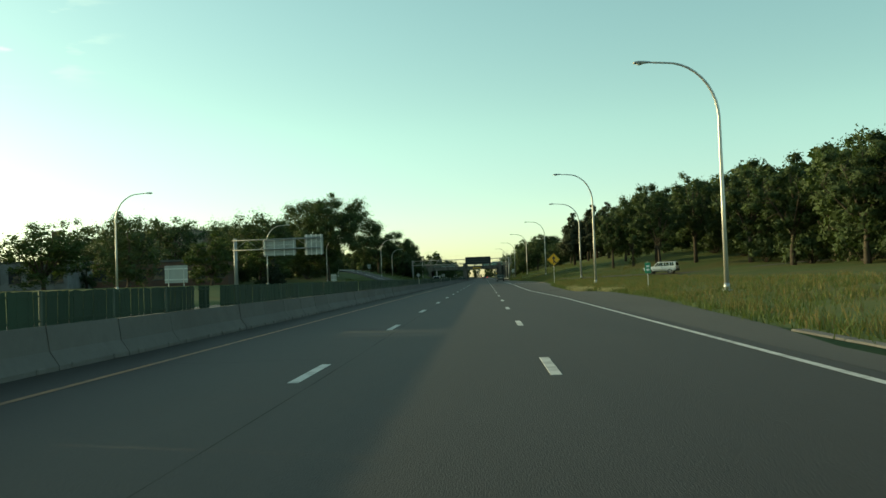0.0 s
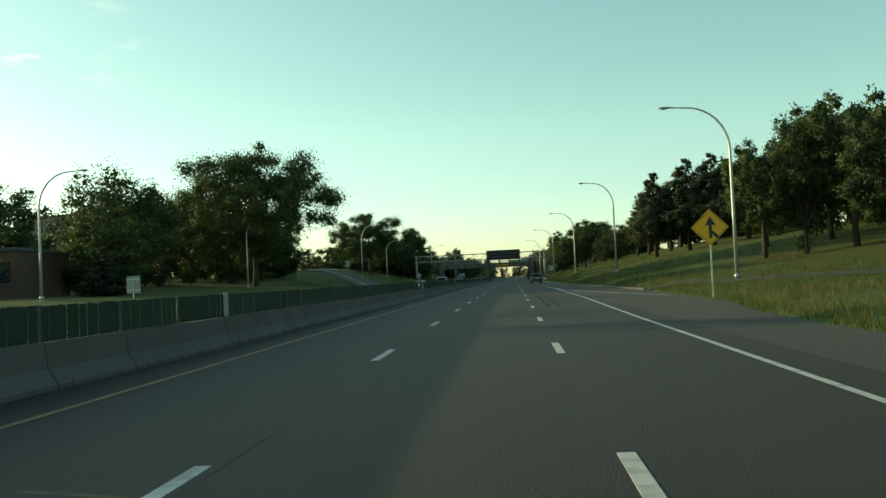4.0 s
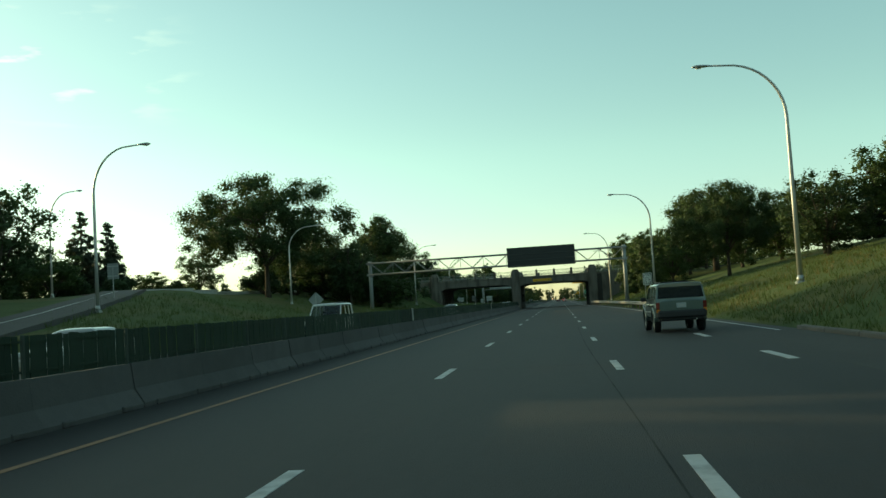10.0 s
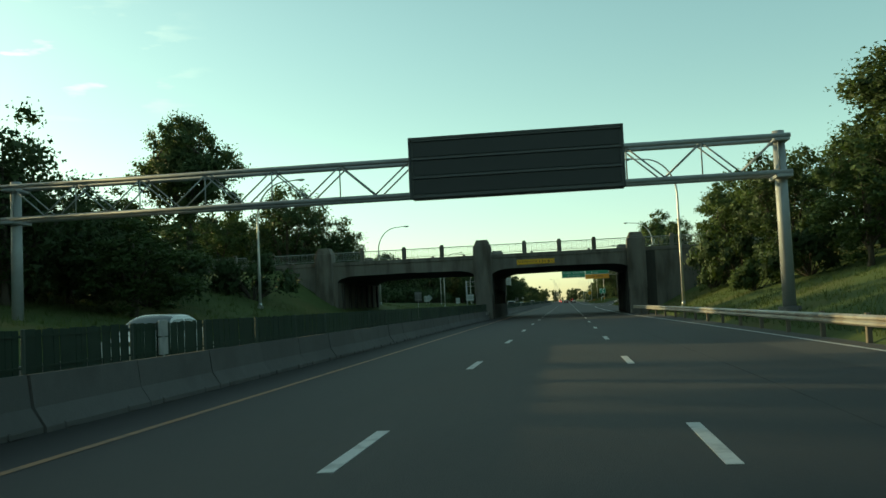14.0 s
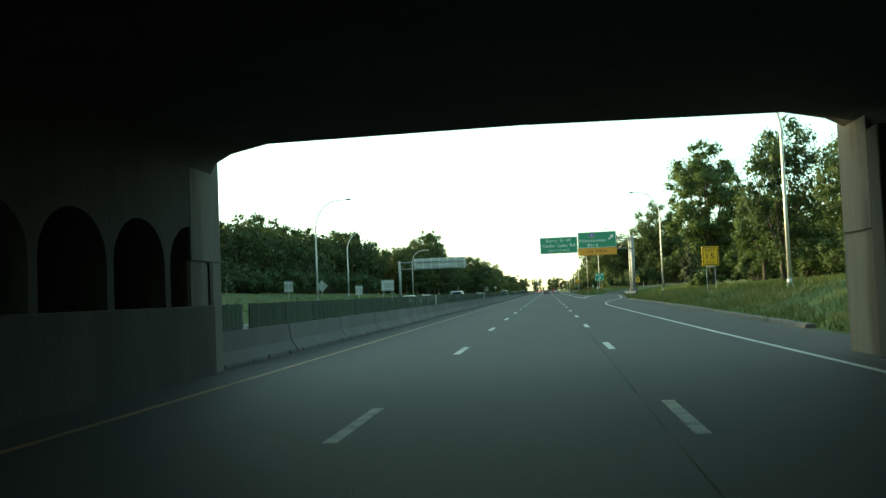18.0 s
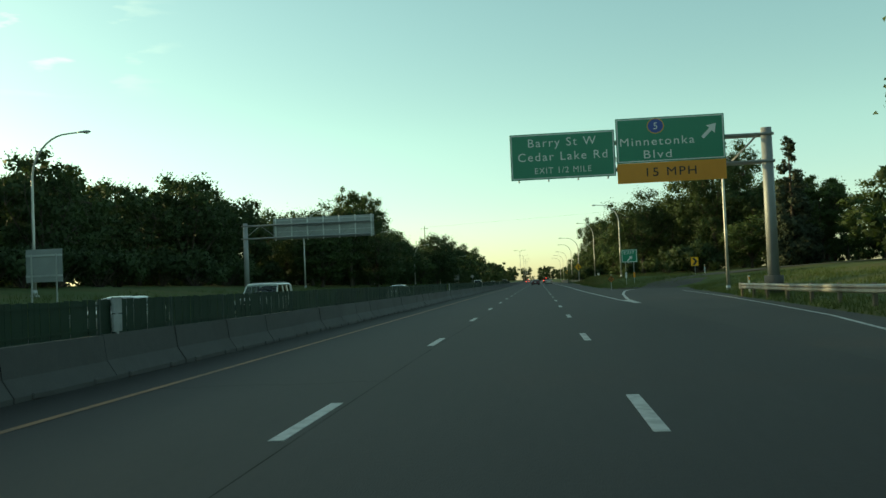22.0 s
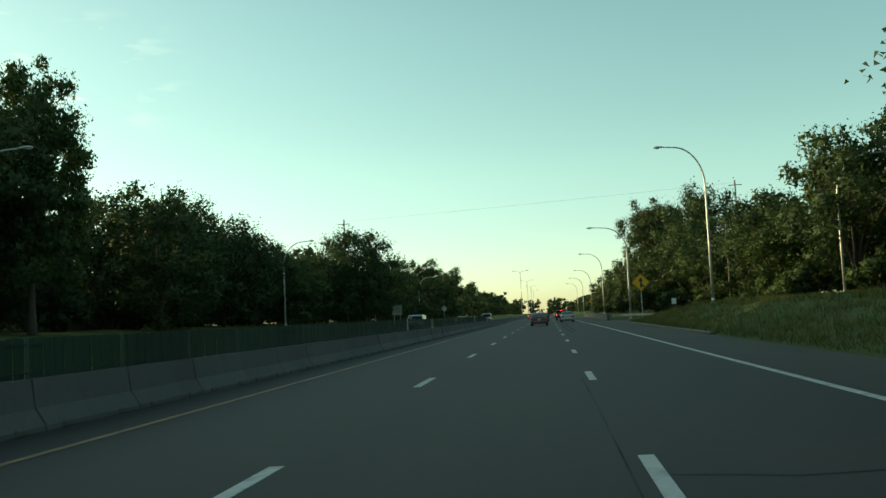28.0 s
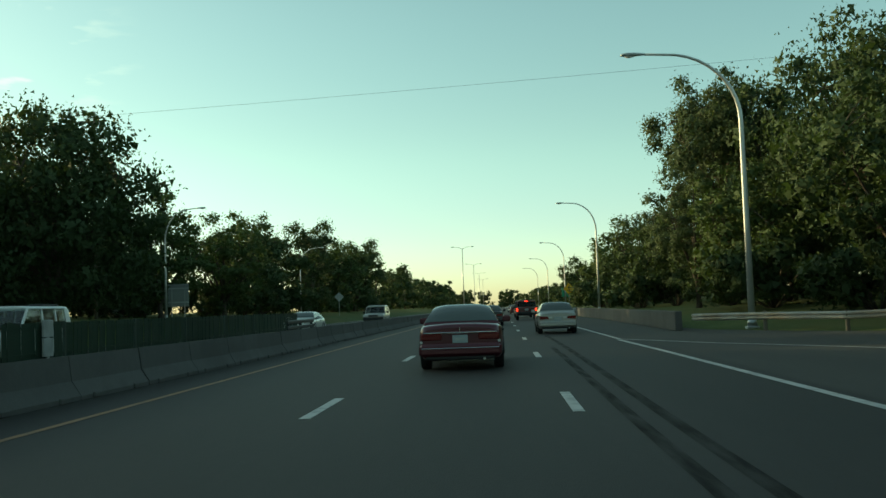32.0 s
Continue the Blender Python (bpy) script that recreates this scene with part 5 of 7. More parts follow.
def section(y, w, z0, z1, crown=0.03, tuck=0.1):
    """A closed ring round a car body at y: sill, side, shoulder and lid."""
    h = z1 - z0
    half = [(w * (1 - tuck), z0), (w * 0.965, z0 + 0.07), (w * 0.99, z0 + h * 0.3), (w, z0 + h * 0.52), (w * 0.985, z0 + h * 0.74), (w * 0.95, z1 - 0.07), (w * 0.89, z1 - 0.02), (w * 0.75, z1), (w * 0.38, z1 + crown * 0.8), (0, z1 + crown)]
    return [(x, y, z) for x, z in half] + [(-x, y, z) for x, z in reversed(half[:-1])]


def car(name, m, label, category, mat, L, W, stations, cabin, belt, roof, kind="sedan", wheels=(0.95, 3.6), r=0.32, lights="bar", brake=False, group="", chrome=True, lift=0.0):
    """A car with its rear at y = 0 and its front at y = L. stations: (y, half width, sill, lid). cabin: rear base, rear top, front top, front base along y."""
    t = thing(name, m, label, category, group)
    w = W / 2
    part("body", Geo().loft([section(*s) for s in stations]), mat, t)
    a, b, c, d = cabin
    wb = w * (0.93 if kind == "sedan" else 0.965)
    lean, corner = 0.3, 0.8
    low = belt - 0.05

    def height(y):
        if y < b:
            k = (y - a) / (b - a)
            return low + (roof - low) * math.sin(k * math.pi / 2) ** 0.85
        if y > c:
            k = (d - y) / (d - c)
            return low + (roof - 0.02 - low) * math.sin(k * math.pi / 2) ** 0.9
        return roof

    def on_cabin(y, q, out=0.0):
        """The point of the cabin's skin at y and the angle q, raised by out: walls that lean in, rounded over into the roof."""
        h = max(height(y) - low, 0.02)
        u, s = (q, 1) if q <= math.pi / 2 else (math.pi - q, -1)
        u = max(u, 0) / (math.pi / 2)
        if u < 0.5:
            fx, v, nx, nz = 1.0, u / 0.5 * corner, 0.97, 0.22
        else:
            k = (u - 0.5) * math.pi
            fx, v = max(math.cos(k), 0) ** 0.6, corner + (1 - corner) * math.sin(k) ** 0.85
            nx, nz = math.cos(k), math.sin(k)
        back = -0.7 if y < b - 0.02 else (0.7 if y > c + 0.02 else 0)
        x = wb * fx * (1 - lean * v * h / (roof - low))
        return (s * (x + out * nx), y + out * back, low + h * v + out * nz)

    def slab(pname, quad, depth, m2, plabel="", parent=None):
        """A panel over four corners, its thickness turned towards the middle of the cabin."""
        q = [Vector(p) for p in quad]
        nrm = (q[1] - q[0]).cross(q[3] - q[0]).normalized()
        mid_p = sum(q, Vector()) / 4
        if nrm.dot(Vector((0, (a + d) / 2, low + 0.25)) - mid_p) < 0:
            nrm = -nrm
        g = Geo()
        g.add([tuple(p) for p in q] + [tuple(p + nrm * depth) for p in q], [(0, 1, 2, 3), (7, 6, 5, 4), (0, 4, 5, 1), (1, 5, 6, 2), (2, 6, 7, 3), (3, 7, 4, 0)])
        return part(pname, g, m2, parent or t, plabel)

    def boxy_cabin():
        """An upright cabin: roof, pillars and belt panels in the body colour round real panes, with seats behind them."""
        wr, zt, zl = wb * 0.89, roof - 0.1, low + 0.1

        def at(s, y, z, out=0.0):
            return (s * (wb + (wr - wb) * (z - low) / (roof - low) + out), y, z)

        def rear_y(z):
            return a + (b - a) * (z - low) / (roof - low) * 0.8

        def front_y(z):
            return d + (c - d) * (z - low) / (roof - low)

        prof = [(wr * 1.005, -0.1), (wr * 1.0, -0.06), (wr * 0.96, -0.02), (wr * 0.88, 0.0), (wr * 0.45, 0.015), (0, 0.02)]
        ring = prof + [(-x, z) for x, z in reversed(prof[:-1])]
        part("roof", Geo().loft([[(x * f, y, roof + z - dz) for x, z in ring] for y, f, dz in ((rear_y(roof) - 0.03, 0.96, 0.03), (rear_y(roof) + 0.04, 1.0, 0.005), (b + 0.3, 1.0, 0.0), (c - 0.2, 1.0, 0.0), (c + 0.02, 0.99, 0.012), (c + 0.07, 0.96, 0.04))]), mat, t, "roof panel in the body colour")
        third = (c - b) / 3
        posts = (b + 0.2, b + third + 0.02, b + 2 * third + 0.04)
        for s in (-1, 1):
            slab("belt_panel", [at(s, rear_y(low - 0.08), low - 0.08), at(s, d + 0.02, low - 0.08), at(s, front_y(zl), zl), at(s, rear_y(zl), zl)], 0.05, mat)
            slab("rear_pillar", [at(s, rear_y(zl), zl), at(s, posts[0], zl), at(s, posts[0] + 0.05, zt), at(s, rear_y(zt), zt)], 0.05, mat)
            for y0 in posts[1:]:
                slab("door_pillar", [at(s, y0 - 0.045, zl), at(s, y0 + 0.045, zl), at(s, y0 + 0.04, zt), at(s, y0 - 0.04, zt)], 0.05, mat)
            slab("windshield_pillar", [at(s, front_y(zl) - 0.09, zl), at(s, front_y(zl), zl), at(s, front_y(zt), zt), at(s, front_y(zt) - 0.09, zt)], 0.05, mat)
            edges = ((posts[0], posts[0] + 0.05, posts[1] - 0.045, posts[1] - 0.04), (posts[1] + 0.045, posts[1] + 0.04, posts[2] - 0.045, posts[2] - 0.04), (posts[2] + 0.045, posts[2] + 0.04, front_y(zl) - 0.09, front_y(zt) - 0.09))
            for y0, y0t, y1, y1t in edges:
                slab("side_window", [at(s, y0, zl, -0.018), at(s, y1, zl, -0.018), at(s, y1t, zt, -0.018), at(s, y0t, zt, -0.018)], 0.006, CLEAR_GLASS)
                slab("window_seal", [at(s, y0, zl - 0.012, 0.004), at(s, y1, zl - 0.012, 0.004), at(s, y1, zl + 0.014, 0.004), at(s, y0, zl + 0.014, 0.004)], 0.02, PLASTIC)

        def wz(z, k):
            return k * (wb + (wr - wb) * (z - low) / (roof - low) - 0.05)

        slab("tailgate_panel", [(wz(low, -1), rear_y(low) - 0.01, low - 0.06), (wz(low, 1), rear_y(low) - 0.01, low - 0.06), (wz(zl, 1), rear_y(zl) - 0.01, zl), (wz(zl, -1), rear_y(zl) - 0.01, zl)], 0.05, mat)
        slab("rear_window", [(wz(zl, -1), rear_y(zl) - 0.004, zl), (wz(zl, 1), rear_y(zl) - 0.004, zl), (wz(zt, 1), rear_y(zt) - 0.004, zt + 0.02), (wz(zt, -1), rear_y(zt) - 0.004, zt + 0.02)], 0.008, TINTED_GLASS, "dark tinted tailgate window")
        slab("windshield", [(wz(zl, -1), front_y(low + 0.03) - 0.02, low + 0.03), (wz(zl, 1), front_y(low + 0.03) - 0.02, low + 0.03), (wz(zt, 1), front_y(zt) - 0.02, zt + 0.03), (wz(zt, -1), front_y(zt) - 0.02, zt + 0.03)], 0.008, CLEAR_GLASS)
        for s in (-1, 1):
            for y0 in (b + third * 0.95, b + 2 * third - 0.02):
                seat = part("seat", Geo().box(s * 0.37 - 0.24, s * 0.37 + 0.24, y0, y0 + 0.12, low - 0.1, low + 0.26, 0.04), SEAT_CLOTH, t)
                part("headrest", Geo().box(s * 0.37 - 0.13, s * 0.37 + 0.13, y0 - 0.01, y0 + 0.09, low + 0.28, low + 0.43, 0.04), SEAT_CLOTH, seat)
        part("dashboard", Geo().box(-wb * 0.9, wb * 0.9, d - 0.5, d - 0.05, low - 0.1, low + 0.06, 0.04), PLASTIC, t)
        return [(y0, y1) for y0, _, y1, _ in edges]

    ys = [a + (b - a) * k / 6 for k in range(6)] + [b + (c - b) * k / 5 for k in range(5)] + [c + (d - c) * k / 6 for k in range(7)]
    qs = [math.pi * k / 20 for k in range(21)]
    if kind == "sedan":
        part("roof", Geo().loft([[on_cabin(y, q) for q in qs] for y in ys]), mat, t, "roof and pillars in the body colour")

    def patch(pname, y0, y1, q0, q1, n=7, k=9):
        rows = [[on_cabin(y0 + (y1 - y0) * i / n, radians(q0 + (q1 - q0) * j / k), 0.008) for j in range(k + 1)] for i in range(n + 1)]
        g = Geo()
        g.add([p for row in rows for p in row], [(i * (k + 1) + j, i * (k + 1) + j + 1, (i + 1) * (k + 1) + j + 1, (i + 1) * (k + 1) + j) for i in range(n) for j in range(k)], True)
        return part(pname, g, CAR_GLASS, t)

    mid = (b + c) / 2 - 0.05
    if kind == "sedan":
        patch("rear_window", a + 0.09, b - 0.03, 52, 128)
        patch("windshield", c + 0.03, d - 0.08, 52, 128)
        side = (7, 40)
        cuts = [(a + 0.42, mid - 0.05), (mid + 0.05, d - 0.42)]
    else:
        cuts = boxy_cabin()
    for s in (-1, 1):
        for y0 in (cuts[0][1] + 0.05, cuts[-1][0] - 0.05, cuts[-1][1] + 0.12):
            part("door_seam", Geo().box(s * w * 0.985 - 0.004, s * w * 1.0 + 0.004, y0, y0 + 0.014, belt - 0.5, belt - 0.09), PLASTIC, t)
        for y0 in (cuts[0][1] - 0.24, cuts[-1][0] + 0.06):
            part("door_handle", Geo().box(s * w - 0.02, s * w + 0.022, y0, y0 + 0.16, belt - 0.2, belt - 0.165, 0.008), PLASTIC, t)
        if kind == "sedan":
            q0, q1 = side if s > 0 else (180 - side[1], 180 - side[0])
            for y0, y1 in cuts:
                patch("side_window", y0, y1, q0, q1, 5, 5)
        mr = part("mirror", Geo().box(s * (w + 0.1) - 0.1, s * (w + 0.1) + 0.1, d - 0.42, d - 0.3, belt - 0.03, belt + 0.12, 0.03), PLASTIC if kind != "sedan" else mat, t)
        part("mirror_stalk", Geo().tube([(s * (w - 0.08), d - 0.36, belt - 0.02), (s * (w + 0.05), d - 0.36, belt + 0.03)], 0.025, 6), PLASTIC, mr)
        for yy in wheels:
            wheel(t, s * (w - 0.115), yy, r, 0.225)
            arch = Geo()
            n = 12
            arch.loft([[(s * (w - 0.2 + dx), yy + (r + q) * math.cos(math.pi * k / n), r + (r + q) * math.sin(math.pi * k / n)) for k in range(n + 1)] for dx, q in ((0.0, 0.05), (0.206, 0.05), (0.215, 0.05), (0.215, 0.1 if kind == "suv" else 0.06), (0.19, 0.11 if kind == "suv" else 0.07))], True, False)
            part("wheel_arch", arch, mat if kind == "suv" else PLASTIC, t)
    z_l = stations[1][3]
    lens = BRAKE_ON if brake else RED_LENS
    e = -0.012
    if lights == "bar":
        for s in (-1, 1):
            part("tail_light", Geo().box(min(s * w * 0.42, s * w * 0.9), max(s * w * 0.42, s * w * 0.9), e - 0.02, 0.1, z_l - 0.29, z_l - 0.15, 0.02), lens, t, "dark red tail lamp")
            part("reverse_light", Geo().box(s * w * 0.9 - 0.03, s * w * 0.9 + 0.03, e - 0.02, 0.1, z_l - 0.36, z_l - 0.3, 0.01), CLEAR_LENS, t)
        part("chrome_strip", Geo().box(-w * 0.84, w * 0.84, e - 0.03, 0.06, z_l - 0.15, z_l - 0.12, 0.008), CHROME, t, "chrome strip across the boot lid")
        part("chrome_strip", Geo().box(-w * 0.9, w * 0.9, -0.135, 0.0, z_l - 0.47, z_l - 0.45, 0.008), CHROME, t, "chrome strip along the bumper")
        part("badge", Geo().box(-0.012, 0.012, e - 0.02, 0.02, z_l - 0.1, z_l - 0.03, 0.004), CHROME, t)
    elif lights == "wedge":
        for s in (-1, 1):
            part("tail_light", Geo().prism([(s * w * 0.45, z_l - 0.27), (s * w * 0.9, z_l - 0.3), (s * w * 0.92, z_l - 0.14), (s * w * 0.5, z_l - 0.16)], e - 0.02, 0.1), lens, t, "red wedge tail lamp")
            part("reverse_light", Geo().box(s * w * 0.36 - 0.08, s * w * 0.36 + 0.08, e - 0.015, 0.05, z_l - 0.26, z_l - 0.18, 0.01), CLEAR_LENS, t)
    else:
        for s in (-1, 1):
            part("tail_light", Geo().box(s * w * 0.9 - 0.062, s * w * 0.9 + 0.062, e - 0.035, 0.12, z_l - 0.32, z_l - 0.08, 0.015), lens, t, "upright red tail lamp")
            part("indicator", Geo().box(s * w * 0.9 - 0.06, s * w * 0.9 + 0.06, e - 0.033, 0.12, z_l - 0.44, z_l - 0.325, 0.012), AMBER_LENS, t, "amber lens")
    if brake:
        part("high_brake_light", Geo().box(-0.16, 0.16, a - 0.03, a + 0.02, roof - 0.1, roof - 0.05, 0.008), BRAKE_ON, t, "lit high brake lamp")
    z_b = stations[0][2]
    bump_mat = PLASTIC if kind == "suv" else mat
    part("rear_bumper", Geo().box(-w * 0.95, w * 0.95, -0.12, 0.2, z_b - 0.02, z_b + 0.25, 0.06), bump_mat, t)
    part("bumper_skirt", Geo().box(-w * 0.8, w * 0.8, -0.04, 0.3, z_b - 0.1, z_b + 0.02, 0.03), PLASTIC, t)
    part("front_bumper", Geo().box(-w * 0.95, w * 0.95, L - 0.12, L + 0.09, z_b + 0.02, z_b + 0.27, 0.05), bump_mat, t)
    for s in (-1, 1):
        part("headlight", Geo().box(s * w * 0.72 - 0.2, s * w * 0.72 + 0.2, L - 0.16, L + 0.03, z_b + 0.31, z_b + 0.46, 0.02), CLEAR_LENS, t)
    part("grille", Geo().box(-w * 0.42, w * 0.42, L - 0.12, L + 0.04, z_b + 0.31, z_b + 0.45, 0.01), CHROME if chrome else PLASTIC, t)
    zp = z_l - 0.27 if kind == "sedan" else z_l - 0.2
    pl = part("number_plate", Geo().box(-0.165, 0.165, e - 0.035, 0.0, zp - 0.085, zp + 0.085, 0.005), PLATE, t, "pale plate with plain bars")
    part("bar", Geo().box(-0.11, 0.11, e - 0.041, e - 0.034, zp - 0.03, zp + 0.025), STEEL, pl)
    part("underbody", Geo().box(-w * 0.86, w * 0.86, 0.12, L - 0.15, z_b - 0.06 - lift, z_b + 0.06, 0.02), PLASTIC, t)
    part("exhaust", Geo().tube([(w * 0.55, -0.06, z_b - 0.08), (w * 0.55, 0.4, z_b - 0.08)], 0.03, 8), STEEL, t)
    return t


def sedan(m, label, mat, L=5.2, W=1.86, H=1.42, lights="bar", brake=False, group="", name="sedan"):
    w, k = W / 2, L / 5.2
    st = [(0.0, w * 0.86, 0.34, 0.90), (0.03, w * 0.91, 0.3, 0.955), (0.14, w * 0.955, 0.27, 0.985), (0.5 * k, w * 0.99, 0.24, 1.0), (1.0 * k, w, 0.22, 0.99), (1.9 * k, w, 0.2, 0.95), (3.4 * k, w, 0.2, 0.93), (3.9 * k, w, 0.22, 0.92), (4.6 * k, w * 0.97, 0.24, 0.84), (5.05 * k, w * 0.9, 0.27, 0.74), (5.2 * k, w * 0.8, 0.32, 0.62)]
    return car(name, m, label, "car", mat, L, W, st, (0.62 * k, 1.5 * k, 2.7 * k, 3.62 * k), 1.0, H, "sedan", (1.02 * k, 3.92 * k), 0.32, lights, brake, group)


def suv(m, label, mat, L=4.3, W=1.78, H=1.74, lights="upright", brake=False, group="", r=0.37, name="suv", base=0.52, category="car"):
    w, k = W / 2, L / 4.3
    bl = base + 0.62
    st = [(0.0, w * 0.94, base, bl - 0.06), (0.03, w * 0.975, base - 0.02, bl), (0.3, w, base - 0.04, bl), (1.5 * k, w, base - 0.04, bl - 0.01), (2.9 * k, w, base - 0.04, bl - 0.02), (3.2 * k, w * 0.985, base - 0.02, bl - 0.03), (4.0 * k, w * 0.95, base, bl - 0.09), (4.25 * k, w * 0.9, base + 0.02, bl - 0.14), (4.3 * k, w * 0.85, base + 0.05, bl - 0.24)]
    t = car(name, m, label, category, mat, L, W, st, (0.02, 0.15, 2.4 * k, 2.98 * k), bl, H, "suv", (0.85 * k, 3.42 * k), r, lights, brake, group, False, 0.06)
    for s in (-1, 1):
        part("roof_rail", Geo().tube([(s * w * 0.68, 0.4, H - 0.02), (s * w * 0.68, 0.55, H + 0.05), (s * w * 0.68, 2.0 * k, H + 0.05), (s * w * 0.68, 2.2 * k, H - 0.02)], 0.018, 6), PLASTIC, t)
        part("body_strip", Geo().box(s * w - 0.015, s * w + 0.018, 1.25 * k, 3.0 * k, base + 0.17, base + 0.23, 0.006), HUB, t)
    part("roof_bar", Geo().box(-w * 0.68, w * 0.68, 0.62, 0.67, H + 0.03, H + 0.06), PLASTIC, t)
    part("roof_bar", Geo().box(-w * 0.68, w * 0.68, 1.6 * k, 1.6 * k + 0.05, H + 0.03, H + 0.06), PLASTIC, t)
    return t


sedan(pose(-0.08, 678.4, 0), "maroon full-size sedan with chrome strips on the boot", MAROON)
sedan(pose(3.42, 700.8, 0), "silver sedan with wedge tail lamps", SILVER, 4.75, 1.8, 1.44, "wedge")
suv(pose(3.2, 741, 0), "dark red sport utility with lit brake lamps", DARK_RED, 4.6, 1.85, 1.76, "upright", True)
suv(pose(3.35, 758, 0), "dark grey sport utility in the queue", DARK_GREY, 4.7, 1.9, 1.8)
sedan(pose(0.15, 722, 0), "grey sedan ahead in the middle lane", DARK_GREY, 4.7, 1.78, 1.42, "wedge")
for i, (x, y, mt, lb) in enumerate(((-0.1, 790, TAN_PAINT, "tan sedan in the far queue"), (3.3, 800, DARK_RED, "red sedan in the far queue"), (0.1, 835, DARK_GREY, "dark sedan in the far queue"), (3.4, 848, WHITE_PAINT, "white sedan in the far queue"), (-3.4, 815, SILVER, "silver sedan in the far queue"))):
    sedan(pose(x, y, 0), lb, mt, 4.7, 1.8, 1.44, "wedge", i % 2 == 0, "cars queueing far ahead")
suv(pose(4.88, 234.4, 0, 0, 0, 1.5), "green-grey off-road wagon raised on big tyres", TEAL_GREY, 4.24, 1.78, 1.72, "upright", False, "", 0.38)


def oncoming(x, y, maker, **kw):
    t = maker(pose(x, y, 0, 0, 0, 180), **kw)
    return t


oncoming(-14.2, 231, sedan, label="pale sedan on the opposite carriageway", mat=SILVER, L=4.8)
oncoming(-12.6, 256, suv, label="white van-like wagon on the opposite carriageway", mat=WHITE_PAINT, L=4.9, H=1.95, W=1.95)
oncoming(-12.4, 314.5, sedan, label="white sedan with a high roof on the opposite carriageway", mat=WHITE_PAINT, L=4.9, H=1.55)
oncoming(-15.8, 478, sedan, label="dark sedan on the opposite carriageway", mat=DARK_GREY)
oncoming(-12.4, 500, suv, label="white wagon on the opposite carriageway", mat=WHITE_PAINT, H=1.75)
oncoming(-15.6, 492, sedan, label="silver sedan on the opposite carriageway", mat=SILVER)
oncoming(-12.2, 541, sedan, label="white sedan on the opposite carriageway", mat=WHITE_PAINT)
oncoming(-14.6, 689, suv, label="white sport utility on the opposite carriageway", mat=WHITE_PAINT, H=1.86, W=1.95, L=4.9)
oncoming(-12.2, 722, sedan, label="white sedan on the opposite carriageway", mat=WHITE_PAINT)
oncoming(-9.6, 738, suv, label="silver wagon on the opposite carriageway", mat=SILVER)
suv(pose(28.2, 131.4, ground(27, 132) + 0.08, 0, 0, 66), "white sport utility on the curving entry road", WHITE_PAINT, 4.7, 1.85, 1.75)
sedan(pose(31, 764, ground(31, 764), 0, 0, 70), "dark sedan parked under the trees", DARK_GREY, 4.6, 1.8, 1.42, "wedge")
suv(pose(25, 762, ground(25, 762), 0, 0, 75), "dark red wagon parked under the trees", DARK_RED)
sedan(pose(34, 640, ground(34, 640), 0, 0, 90), "silver sedan on the side street", SILVER, 4.6, 1.8, 1.42, "wedge")

# ---------------------------------------------------------------- buildings


def building(name, m, w, d, h, mat, label, floors=1, flat=True, bays=6):
    t = thing(name, m, label, "building")
    part("wall", Geo().box(-w / 2, w / 2, -d / 2, d / 2, -1, h), mat, t)
    if flat:
        part("roof", Geo().box(-w / 2 - 0.15, w / 2 + 0.15, -d / 2 - 0.15, d / 2 + 0.15, h, h + 0.35, 0.05), ROOF, t)
    else:
        part("roof", Geo().add([(-w / 2 - .4, -d / 2 - .4, h), (w / 2 + .4, -d / 2 - .4, h), (w / 2 + .4, d / 2 + .4, h), (-w / 2 - .4, d / 2 + .4, h), (-w / 2 - .4, 0, h + 2.2), (w / 2 + .4, 0, h + 2.2)], [(0, 1, 5, 4), (2, 3, 4, 5), (0, 4, 3), (1, 2, 5), (0, 3, 2, 1)]), ROOF, t)
    fh = h / floors
    for f in range(floors):
        for i in range(bays):
            x = -w / 2 + w * (i + 0.5) / bays
            for side in (-1, 1):
                y = side * d / 2
                wd = part("window", Geo().box(x - w / bays * 0.3, x + w / bays * 0.3, min(y, y + side * 0.05), max(y, y + side * 0.05), fh * f + fh * 0.35, fh * f + fh * 0.78), WINDOW, t)
                part("sill", Geo().box(x - w / bays * 0.33, x + w / bays * 0.33, min(y, y + side * 0.1), max(y, y + side * 0.1), fh * f + fh * 0.31, fh * f + fh * 0.35), CONCRETE, wd)
    return t


building("brick_building", pose(-58, 168, 1.4, 0, 0, 8), 24, 14, 4.6, BRICK_RED, "low brown brick building behind the trees", 1, True, 7)
building("apartment_block", pose(-85, 256, 1.6, 0, 0, -10), 15, 14, 15.2, BRICK_TAN, "tan apartment block over the treetops", 5, True, 8)
building("grey_building", pose(-82, 150, 1.2, 0, 0, 5), 30, 12, 5.0, GREY_WALL, "long low grey building far to the side", 1, True, 9)
chim = thing("chimney_stack", pose(-119, 252, 1.5), "square dark brick chimney", "chimney")
part("stack", Geo().box(-0.9, 0.9, -0.9, 0.9, -1, 16.5, 0.1), BRICK_RED, chim)
part("cap", Geo().box(-1.05, 1.05, -1.05, 1.05, 16.5, 17.0, 0.1), CONCRETE, chim)
building("house", pose(36, 800, 2.0, 0, 0, 20), 11, 8, 3.0, WHITE_WALL, "white house with a grey gable roof among trees", 1, False, 4)
building("house", pose(-52, 640, 2.2, 0, 0, -15), 12, 8, 3.2, WHITE_WALL, "pale house half hidden behind the trees", 1, False, 4)
building("house", pose(-48, 668, 2.2, 0, 0, -6), 11, 8, 3.2, BRICK_TAN, "tan house half hidden behind the trees", 1, False, 4)
